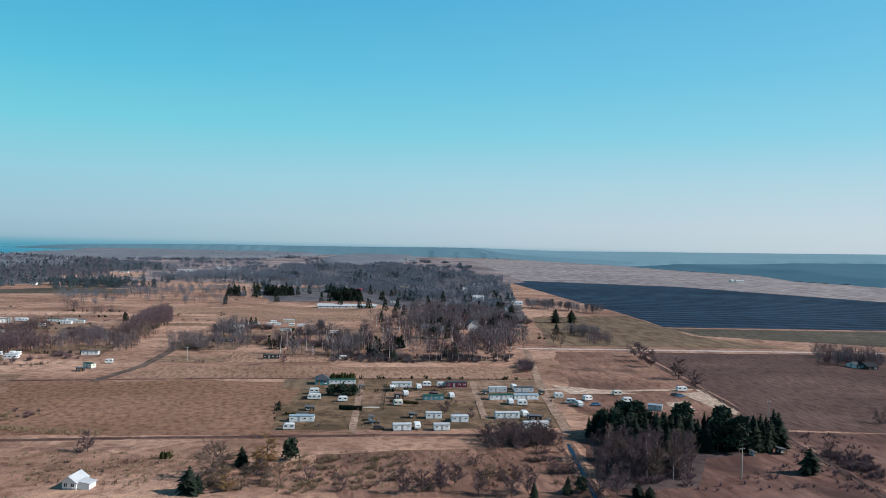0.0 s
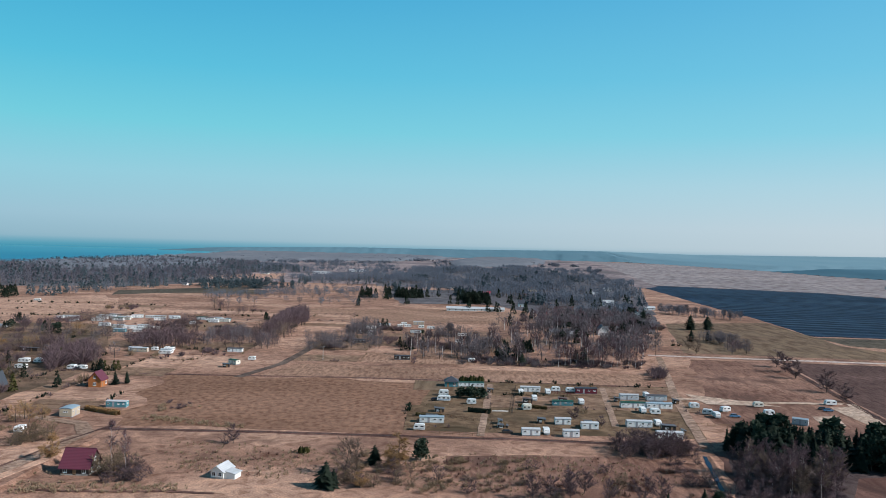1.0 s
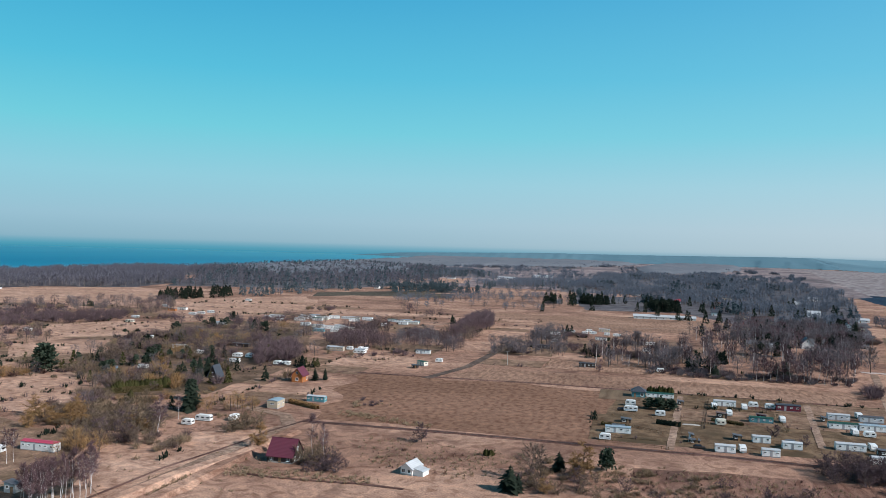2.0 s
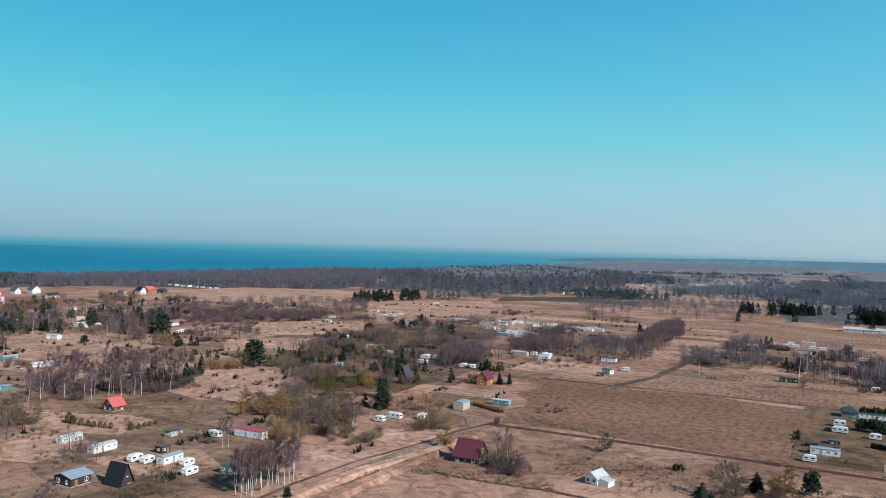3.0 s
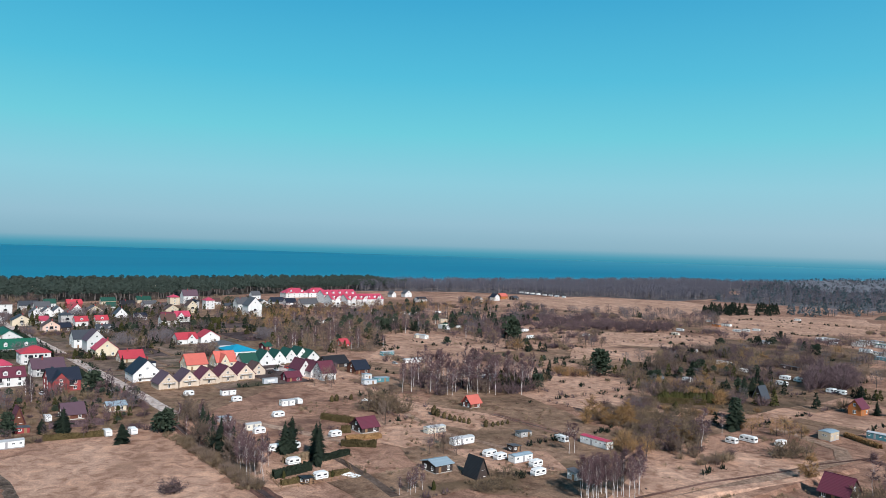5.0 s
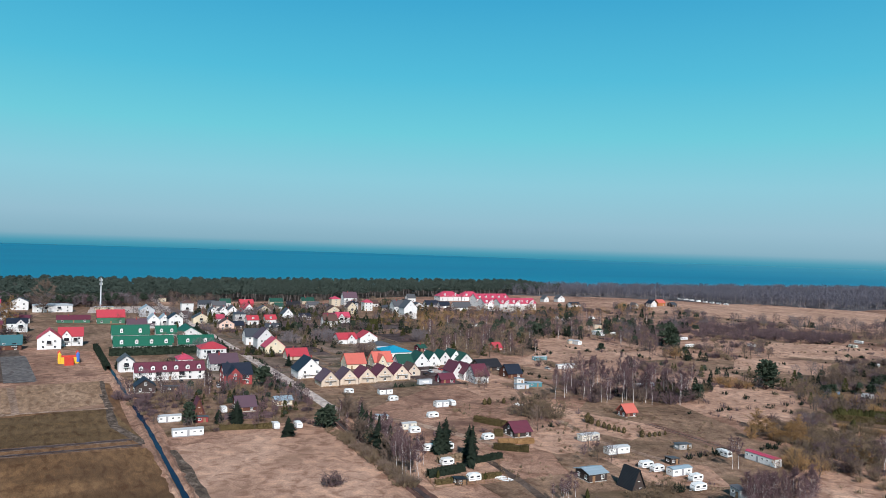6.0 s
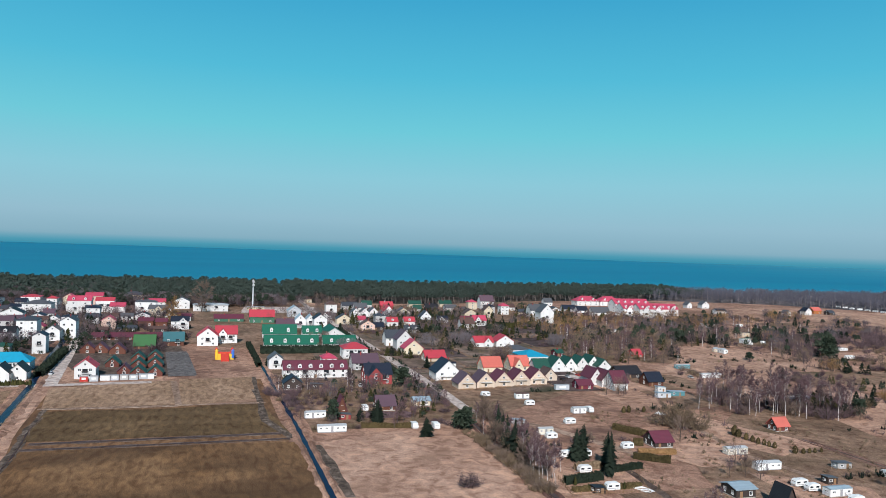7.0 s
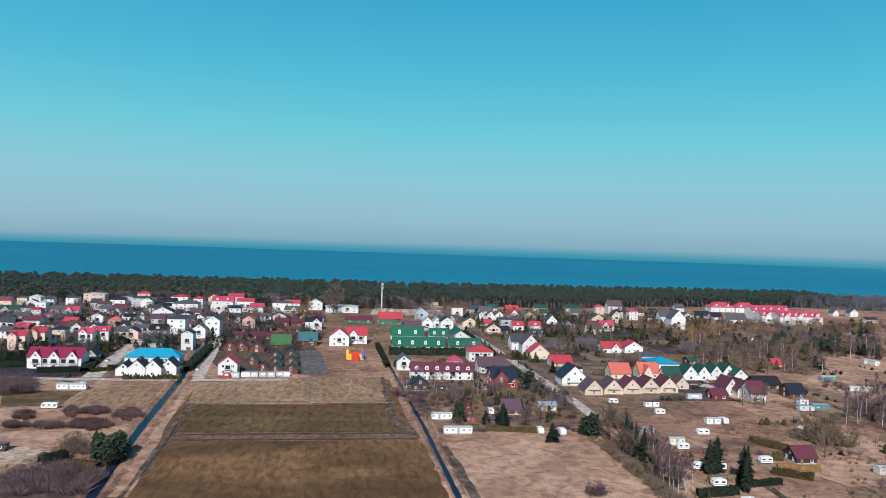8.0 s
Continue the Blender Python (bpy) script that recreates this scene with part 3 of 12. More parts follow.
def needle_tree(rng, height, spread, kind):
    """A trunk and tiers of drooping, uneven sprays (spruce; an old one keeps its width far up), or upright foliage (thuja)."""
    tr = Builder()
    tr.tube((0, 0, 0), (0, 0, height * 0.92), 0.02 * height, 0.004 * height, 6)
    v, t = [], []
    tiers = 18 if kind == "thuja" else 24
    power = rng.uniform(2.0, 3.4) if kind == "old" else rng.uniform(1.2, 1.9)
    lobes = [(rng.uniform(0, 6.28), rng.uniform(0.08, 0.2)) for _ in range(3)]
    for i in range(tiers):
        f = i / (tiers - 1)
        z = height * (0.05 + 0.92 * f)
        if kind == "thuja":
            r = spread * min(1, 0.55 + 2.2 * f) * (1 - f ** 3) + 0.08
            n = 15
        else:
            r = spread * (1 - f ** power) ** 0.9 * rng.uniform(0.72, 1.15) * min(1, 0.7 + 3 * f) + 0.1
            n = max(5, int(17 * (1 - f) + 6))
        off = rng.uniform(0, 6.28)
        for j in range(n):
            a = off + 6.283 * j / n + rng.uniform(-0.35, 0.35)
            rr = r * rng.uniform(0.45, 1.12) * (1 + sum(w * math.sin((k + 1) * a + ph + 3 * f) for k, (ph, w) in enumerate(lobes)))
            c, s = math.cos(a), math.sin(a)
            if kind != "thuja":
                z1 = z + rng.uniform(-0.02, 0.02) * height
                drop = rr * rng.uniform(0.05, 0.55)
                tip = (c * rr, s * rr, max(0.05, z1 - drop))
                w = rr * rng.uniform(0.2, 0.34)
                g = rng.uniform(0.4, 0.62)
                p1 = (c * rr * g - s * w, s * rr * g + c * w, max(0.03, z1 - drop * 0.3 - 0.03 * height * rng.random()))
                p2 = (c * rr * g + s * w, s * rr * g - c * w, max(0.03, z1 - drop * 0.3 - 0.03 * height * rng.random()))
                p0 = (0, 0, z1 + height * 0.03)
                k = len(v)
                v += [p0, p1, tip, p2]
                t += [(k, k + 1, k + 2), (k, k + 2, k + 3)]
            else:
                hgt = height * 0.11
                w = r * 0.35
                k = len(v)
                v += [(c * rr * 0.8 - s * w, s * rr * 0.8 + c * w, max(0.03, z - hgt)), (c * rr * 0.8 + s * w, s * rr * 0.8 - c * w, max(0.03, z - hgt)), (c * rr * 0.85, s * rr * 0.85, z + hgt)]
                t.append((k, k + 1, k + 2))
    return tr, v, t


def pine_crown(rng, height, spread, clumps=60, base=0.45):
    tr = Builder()
    tr.tube((0, 0, 0), (0, 0, height * 0.55), 0.02 * height, 0.014 * height, 6)
    tr.tube((0, 0, height * 0.55), (rng.uniform(-0.3, 0.3), rng.uniform(-0.3, 0.3), height * 0.93), 0.014 * height, 0.005 * height, 5)
    v, t = [], []
    for i in range(clumps):
        f = base + (1 - base) * rng.random() ** 0.8
        a, rr = rng.uniform(0, 6.28), spread * math.sqrt(rng.random()) * (1.05 - 0.65 * ((f - base) / (1 - base)) ** 2)
        c = Vector((math.cos(a) * rr, math.sin(a) * rr, height * f))
        if i % 6 == 0:
            tr.tube((0, 0, c.z - 0.08 * height), c, 0.05, 0.02, 3)
        for _ in range(5):
            d = Vector((rng.gauss(0, 1), rng.gauss(0, 1), rng.gauss(0.3, 0.6))).normalized()
            s = d.cross(Vector((rng.gauss(0, 1), rng.gauss(0, 1), rng.gauss(0, 1)))).normalized()
            q = c + d * 0.15 * spread
            k = len(v)
            v += [q - s * 0.20 * spread, q + s * 0.20 * spread, q + d * 0.36 * spread]
            t.append((k, k + 1, k + 2))
    return tr, v, t


def round_shrub(rng, height, radius):
    """A clipped egg-shaped bush: a short stem and many small overlapping leaves."""
    tr = Builder()
    tr.tube((0, 0, 0), (0, 0, height * 0.4), 0.06, 0.04, 6)
    v, t = [], []
    for _ in range(360):
        a, f = rng.uniform(0, 6.283), rng.random()
        r = radius * math.sin(math.pi * (0.12 + 0.86 * f)) ** 0.7 * rng.uniform(0.82, 1.05)
        c, s, z, w = math.cos(a), math.sin(a), height * (0.04 + 0.94 * f), 0.17 * radius
        k = len(v)
        v += [(c * r - s * w, s * r + c * w, max(0.02, z - w)), (c * r + s * w, s * r - c * w, max(0.02, z - w * 0.6)), (c * r * 0.95, s * r * 0.95, z + w * 1.2)]
        t.append((k, k + 1, k + 2))
    return tr, v, t


PLANTS = {
    # name: (recipe, trunk material, crown material, own height, label, category)
    "bare_tree": (lambda g: bare_crown(g, 10, 3.0, 2300, 0.17, width=0.036), "bark", "twig", 10, "leafless deciduous tree with fine grey-brown twigs", "tree"),
    "purple_tree": (lambda g: bare_crown(g, 9, 3.1, 2800, 0.15, base=0.16, width=0.040, n_limb=30), "bark", "twig_purple", 9, "leafless tree with dense purplish-brown twigs", "tree"),
    "birch_tree": (lambda g: bare_crown(g, 12, 1.7, 1500, 0.105, 0.22, 0.05, 0.42, 0.024, n_limb=24), "birch_bark", "twig_birch", 12, "leafless birch with a slender white trunk", "tree"),
    "willow_tree": (lambda g: bare_crown(g, 8, 3.2, 2600, 0.18, droop=0.26, base=0.1, width=0.042, n_limb=26), "bark", "twig_gold", 8, "leafless willow with golden-yellow shoots", "tree"),
    "spruce_tree": (lambda g: needle_tree(g, 9, 2.35, "spruce"), "bark", "spruce", 9, "dark green spruce with drooping boughs", "tree"),
    "old_spruce": (lambda g: needle_tree(g, 9, 2.6, "old"), "bark", "spruce", 9, "broad dark green old spruce with dense boughs", "tree"),
    "pine_tree": (lambda g: pine_crown(g, 9, 2.8, 130, 0.18), "pine_bark", "pine", 9, "broad dark green pine", "tree"),
    "thuja": (lambda g: needle_tree(g, 4, 0.9, "thuja"), "bark", "thuja", 4, "upright thuja with olive-green foliage", "conifer shrub"),
    "round_shrub": (lambda g: round_shrub(g, 2.4, 0.85), "bark", "hedge_brown", 2.4, "clipped round bush with brown-green foliage", "shrub"),
    "shrub": (lambda g: bare_crown(g, 3.2, 1.9, 1100, 0.05, 0.5, 0.0, 0.08, 0.028, stems=5, n_limb=16), "bark", "twig_purple", 3.2, "leafless bush with dense reddish-brown twigs", "shrub"),
    "olive_shrub": (lambda g: bare_crown(g, 3.2, 1.9, 1100, 0.05, 0.5, 0.0, 0.08, 0.030, stems=5, n_limb=16), "bark", "twig_olive", 3.2, "leafless bush with olive-brown twigs", "shrub"),
}
GROWN = {}


def plant(kind, x, y, height, turn=0.0, wide=1.0, variant=0, note="", group=""):
    """One plant with trunk and crown; grown once for each variant and then copied."""
    recipe, bark, leaf, own, label, category = PLANTS[kind]
    variant %= 5
    k = height / own
    m = pose(x, y, 0, 0, 0, turn) @ Matrix.Diagonal((k * wide, k * wide, k, 1))
    if (kind, variant) not in GROWN:
        tr, v, t = recipe(random.Random(100 * variant + len(kind)))
        root = new(kind)
        tagged(root, label, category)
        part("trunk", tr.mesh(kind + "_trunk", bark), root)
        part("crown", tri_mesh(kind + "_crown", v, t, leaf), root)
        root.matrix_basis = m
        GROWN[kind, variant] = root
        made = root
    else:
        src = GROWN[kind, variant]
        made = src.copy()
        scene.collection.objects.link(made)
        made.matrix_basis = m
        for c in src.children:
            d = c.copy()
            scene.collection.objects.link(d)
            d.parent = made
    words = (label + " " + note).split() if note else label.split()
    tagged(made, " ".join(words) if len(words) <= 12 else label, "", group)
    return made


def inside(px, py, poly):
    hit = False
    for (x0, y0), (x1, y1) in zip(poly, poly[1:] + poly[:1]):
        if (y0 > py) != (y1 > py) and px < (x1 - x0) * (py - y0) / (y1 - y0) + x0:
            hit = not hit
    return hit


# open dry grass that nothing grows on
OPEN = [[(-558.2, 252.7), (-548.2, 282.0), (-524.9, 305.5), (-475.3, 280.1), (-437.0, 254.4), (-447.7, 230.4), (-466.8, 211.4)],
        [(-351.7, 260.9), (-342.3, 280.2), (-326.6, 294.9), (-295.9, 270.4), (-272.8, 246.5), (-281.7, 230.8), (-294.6, 218.7)],
        [(-528.1, 443.0), (-510.9, 491.7), (-478.1, 528.3), (-443.7, 496.0), (-417.5, 461.5), (-435.5, 419.3), (-463.6, 388.9)],
        [(-452.5, 354.6), (-442.2, 382.8), (-421.2, 402.7), (-395.8, 382.9), (-376.5, 360.1), (-387.1, 335.2), (-405.5, 317.9)],
        [(-286, 148), (-279, 151), (-262, 146), (-246.7, 134.2), (-245, 119.7), (-255.3, 113), (-283, 130)],
        [(-631.3, 707.3), (-607.0, 799.7), (-556.1, 865.6), (-487.7, 768.8), (-438.6, 683.0), (-465.2, 613.2), (-504.7, 565.8)]]


def clear(points):
    """Leaves out the points that would stand in, or close before on the camera side of, a thing already placed."""
    if not PLACED or not points:
        return points
    points = [p for p in points if not any(inside(*p, q) for q in OPEN)]
    here = np.array(PLACED)
    way = here / np.maximum(1.0, np.linalg.norm(here, axis=1))[:, None]
    kept = []
    for p in points:
        d = np.array(p) - here
        along, side = -(d * way).sum(1), d[:, 0] * way[:, 1] - d[:, 1] * way[:, 0]
        if not ((along > -5) & (along < 11) & (np.abs(side) < 4.6)).any():
            kept.append(p)
    return kept


def spots(poly, n, rng, gap):
    xs, ys = [p[0] for p in poly], [p[1] for p in poly]
    found = []
    for _ in range(n * 40):
        p = (rng.uniform(min(xs), max(xs)), rng.uniform(min(ys), max(ys)))
        if inside(*p, poly) and all((p[0] - q[0]) ** 2 + (p[1] - q[1]) ** 2 > gap * gap for q in found[-400:]):
            found.append(p)
            if len(found) == n:
                break
    return found


def grove(kinds, n, low, high, seed, poly, note="", gap=1.5, wide=1.0):
    rng = random.Random(seed)
    kinds = kinds.split()
    for i, (x, y) in enumerate(clear(spots(poly, n, rng, gap))):
        plant(rng.choice(kinds), x, y, rng.uniform(low, high), rng.uniform(0, 360), wide * rng.uniform(0.85, 1.2), rng.randrange(5), note, "plants " + (note or "of the meadows"))


def hill(x, y):
    """Height of the low wooded hills far inland, set by bearing to fit the skyline in the camera's view."""
    r, d = x / max(y, 1.0), math.hypot(x, y)
    top = np.interp(r, (-0.55, -0.28, 0.0, 0.15, 0.3, 0.56), (2, 40, 46, 36, 46, 62))
    foot = np.interp(r, (-0.5, 0.1, 0.13, 0.23, 0.30, 0.40, 0.45, 0.57), (4000, 4000, 3850, 3200, 2770, 2520, 2100, 1910))
    return top * min(1.0, max(0.0, (d - foot) / (4750 - foot)))


def canopy(name, poly, low, high, step, mat, seed, label, hills=False):
    """The closed crown roof of a far wood: uneven, and coming down to the ground along its edge."""
    rng = random.Random(seed)
    xs, ys = [p[0] for p in poly], [p[1] for p in poly]
    nx, ny = int((max(xs) - min(xs)) / step) + 1, int((max(ys) - min(ys)) / step) + 1
    ok = {(i, j) for i in range(nx + 1) for j in range(ny + 1) if inside(min(xs) + i * step, min(ys) + j * step, poly)}
    index, verts = {}, []
    for i, j in sorted(ok):
        ring = next((k for k in range(1, 9) if any((i + a * k, j + b * k) not in ok for a, b in ((1, 0), (-1, 0), (0, 1), (0, -1)))), 9)
        x, y = min(xs) + (i + rng.uniform(-0.3, 0.3)) * step, min(ys) + (j + rng.uniform(-0.3, 0.3)) * step
        index[i, j] = len(verts)
        verts.append((x, y, min(1.0, (0.15 if hills else 0.36) * (ring - 1)) * rng.uniform(low, high) * (1 if hills else 0.85 + 0.3 * noise.noise(Vector((x, y, 0)) * 0.01)) + (hill(x, y) * (ring - 1) / 8 if hills else 0)))
    faces = []
    for i, j in sorted(ok):
        q = [(i, j), (i + 1, j), (i + 1, j + 1), (i, j + 1)]
        if all(k in index for k in q):
            a, b, c, d = (index[k] for k in q)
            faces += [(a, b, c), (a, c, d)] if (i + j) % 2 else [(a, b, d), (b, c, d)]
    me = tri_mesh(name, verts, faces, mat)
    me.shade_smooth()
    return tagged(new(name, me), label, "woodland", kind="stuff")


def scrub(n, low, high, seed, poly, mat, label, blades=32):
    """Low bushes and tufts past counting: fans of stems in one object of kind stuff."""
    rng = np.random.RandomState(seed)
    V, T, off = [], [], 0
    for x, y in spots_fast(poly, n, seed):
        h = rng.uniform(low, high)
        w = h * rng.uniform(0.7, 1.3)
        a, r = rng.uniform(0, 6.283, blades), np.sqrt(rng.uniform(0, 1, blades)) * w * 0.45
        base = np.stack([r * np.cos(a) * 0.6, r * np.sin(a) * 0.6, np.full(blades, 0.02)], -1)
        tip = np.stack([r * np.cos(a) * 1.5, r * np.sin(a) * 1.5, h * rng.uniform(0.5, 1.0, blades) * (1 - 0.45 * (r / (w * 0.45)) ** 2)], -1)
        k = rng.uniform(0, 1, (blades, 1)) * 0.6
        base = base + (tip - base) * k
        side = np.stack([-np.sin(a), np.cos(a), rng.normal(0, 0.3, blades)], -1) * h * 0.04
        q = np.stack([base - side, base + side, tip], 1).reshape(-1, 3) + (x, y, 0)
        V.append(q)
        T.append(np.arange(off, off + 3 * blades).reshape(-1, 3))
        off += 3 * blades
    return tagged(new("scrub", tri_mesh("scrub", np.concatenate(V), np.concatenate(T), mat)), label, "scrub", kind="stuff")


def spots_fast(poly, n, seed):
    """Places in clusters, as weeds and bushes grow."""
    rng = random.Random(seed)
    xs, ys = [p[0] for p in poly], [p[1] for p in poly]
    found = []
    while len(found) < n:
        c = (rng.uniform(min(xs), max(xs)), rng.uniform(min(ys), max(ys)))
        if inside(*c, poly):
            for _ in range(rng.randrange(1, 7)):
                p = (c[0] + rng.gauss(0, 3.5), c[1] + rng.gauss(0, 2.0))
                if inside(*p, poly):
                    found.append(p)
    return found[:n]


def row_of(kind, n, a, b, low, high, seed, note=""):
    rng = random.Random(seed)
    kinds = kind.split()
    for i in range(n):
        f = (i + 0.5) / n
        plant(kinds[i * 7 % 5 % len(kinds)], a[0] + (b[0] - a[0]) * f + rng.uniform(-0.3, 0.3), a[1] + (b[1] - a[1]) * f + rng.uniform(-0.3, 0.3), rng.uniform(low, high), rng.uniform(0, 360), rng.uniform(1.0, 1.55) if "spruce_tree" in kinds else rng.uniform(1.3, 1.75), i, note, "row " + (note or "of plants"))


def far_template(rng, kind, light=False):
    """A small light tree for woods that are far off: trunk blades and crown clumps. Returns vertices and triangles of trunk and of crown, height 1."""
    tv, tt, cv, ct = [], [], [], []

    def blade(vs, ts, a, b, w):
        a, b = Vector(a), Vector(b)
        s = (b - a).cross(Vector((rng.gauss(0, 1), rng.gauss(0, 1), 0.01))).normalized() * w
        k = len(vs)
        vs += [tuple(a - s), tuple(a + s), tuple(b)]
        ts.append((k, k + 1, k + 2))

    if kind in ("pine", "spruce"):
        for i in range(3):
            a = i * 2.1
            k = len(tv)
            tv += [(0.018 * math.cos(a), 0.018 * math.sin(a), 0), (0.018 * math.cos(a + 2.1), 0.018 * math.sin(a + 2.1), 0), (0, 0, 0.9)]
            tt.append((k, k + 1, k + 2))
        for i in range(120 if kind == "pine" else 40 if light else 110):
            if kind == "pine":
                f = 0.56 + 0.42 * rng.random()
                r = 0.21 * math.sqrt(rng.random()) * (1.05 - 0.75 * ((f - 0.56) / 0.42) ** 3)
                w, ln = 0.045, 0.06
            else:
                f = 0.08 + 0.9 * rng.random() ** 1.3
                r = 0.24 * (1 - f) ** 0.75 * rng.uniform(0.5, 1.05)
                w, ln = (0.075, 0.13) if light else (0.05, 0.085)
            a = rng.uniform(0, 6.28)
            p = Vector((math.cos(a) * r, math.sin(a) * r, f * 0.94))
            d = Vector((rng.gauss(0, 0.8), rng.gauss(0, 0.8), rng.gauss(0.3, 0.5))).normalized()
            blade(cv, ct, p - d * 0.03, p + d * ln, w)
    else:
        for i in range(3):
            a = i * 2.1
            k = len(tv)
            tv += [(0.016 * math.cos(a), 0.016 * math.sin(a), 0), (0.016 * math.cos(a + 2.1), 0.016 * math.sin(a + 2.1), 0), (rng.uniform(-.05, .05), 0, 0.95)]
            tt.append((k, k + 1, k + 2))
        if kind == "bush":
            for i in range(40 if light else 140):
                a, r = rng.uniform(0, 6.28), 0.5 * math.sqrt(rng.random())
                p = Vector((math.cos(a) * r * 0.45, math.sin(a) * r * 0.45, 0.02 + 0.4 * rng.random()))
                e = Vector((math.cos(a) * r * 1.25, math.sin(a) * r * 1.25, (0.55 + 0.45 * rng.random()) * (1 - 1.6 * r * r)))
                blade(cv, ct, p, e, 0.03 if light else 0.011)
        else:
            low = 0.4 if kind == "birch" else 0.2
            for i in range(64 if light else 150):
                f = low + (0.9 - low) * rng.random()
                g = (f - low) / (0.9 - low)
                r = (0.13 if kind == "birch" else 0.25) * math.sqrt(rng.random()) * (0.55 + 1.5 * g * (1 - g) + 0.1)
                a = rng.uniform(0, 6.28)
                p = Vector((math.cos(a) * r, math.sin(a) * r, f * 0.92))
                d = Vector((math.cos(a) * 0.55 + rng.gauss(0, 0.3), math.sin(a) * 0.55 + rng.gauss(0, 0.3), rng.uniform(0.5, 1.5))).normalized()
                blade(cv, ct, p, p + d * rng.uniform(0.10, 0.22), 0.016 if light else 0.0075)
    return [np.array(q, float) for q in (tv, tt, cv, ct)]


def wood(name, kinds, n, low, high, seed, poly, label, crown_mats, trunk_mat="bark", wide=1.0, clump=0.0):
    """A wood that nobody could count: one object of kind stuff for each sort of crown, with real trunks and crowns."""
    rng = random.Random(seed)
    nr = np.random.RandomState(seed)
    xs, ys = np.array([p[0] for p in poly]), np.array([p[1] for p in poly])
    pts = []
    while len(pts) < n:
        p = (rng.uniform(xs.min(), xs.max()), rng.uniform(ys.min(), ys.max()))
        if inside(*p, poly) and (not 0 < clump < 10 or noise.noise(Vector((p[0], p[1], 0)) * 0.016) > -0.02):
            pts.append(p)
            for _ in range(rng.randrange(2, 8) if 0 < clump < 5 else rng.randrange(5, 20) if clump else 0):
                q = (p[0] + rng.gauss(0, clump), p[1] + rng.gauss(0, clump * 0.7))
                if inside(*q, poly):
                    pts.append(q)
    if clump:
        rng.shuffle(pts)
        pts = pts[:n]
    if math.hypot(*pts[0]) < 1600:
        pts = clear(pts)
    kinds = kinds.split()
    for nth, (kind, cm) in enumerate(zip(kinds, crown_mats.split())):
        temps = [far_template(rng, kind, np.hypot(xs.mean(), ys.mean()) > 1200) for _ in range(6)]
        mine = pts[nth::len(kinds)]
        if not mine:
            continue
        for which, mat in ((0, trunk_mat), (2, cm)):
            V, T, off = [], [], 0
            for i, (x, y) in enumerate(mine):
                v, t = temps[i % 6][which], temps[i % 6][which + 1]
                h = low + (high - low) * ((i * 0.618) % 1)
                c, s = math.cos(i * 2.4), math.sin(i * 2.4)
                q = np.empty_like(v)
                q[:, 0], q[:, 1], q[:, 2] = (v[:, 0] * c - v[:, 1] * s) * h * wide + x, (v[:, 0] * s + v[:, 1] * c) * h * wide + y, v[:, 2] * h
                V.append(q)
                T.append(t + off)
                off += len(v)
            ob = new(name, tri_mesh(name, np.concatenate(V), np.concatenate(T), mat))
            tagged(ob, label + (" (trunks)" if which == 0 else ""), "woodland", kind="stuff")


PLOT, PLOT_MATS = Builder(), ["garden_grass", "dry_grass", "rough_meadow", "strip_field", "town_ground", "green_field", "litter_and_shade", "camp_lawn"]


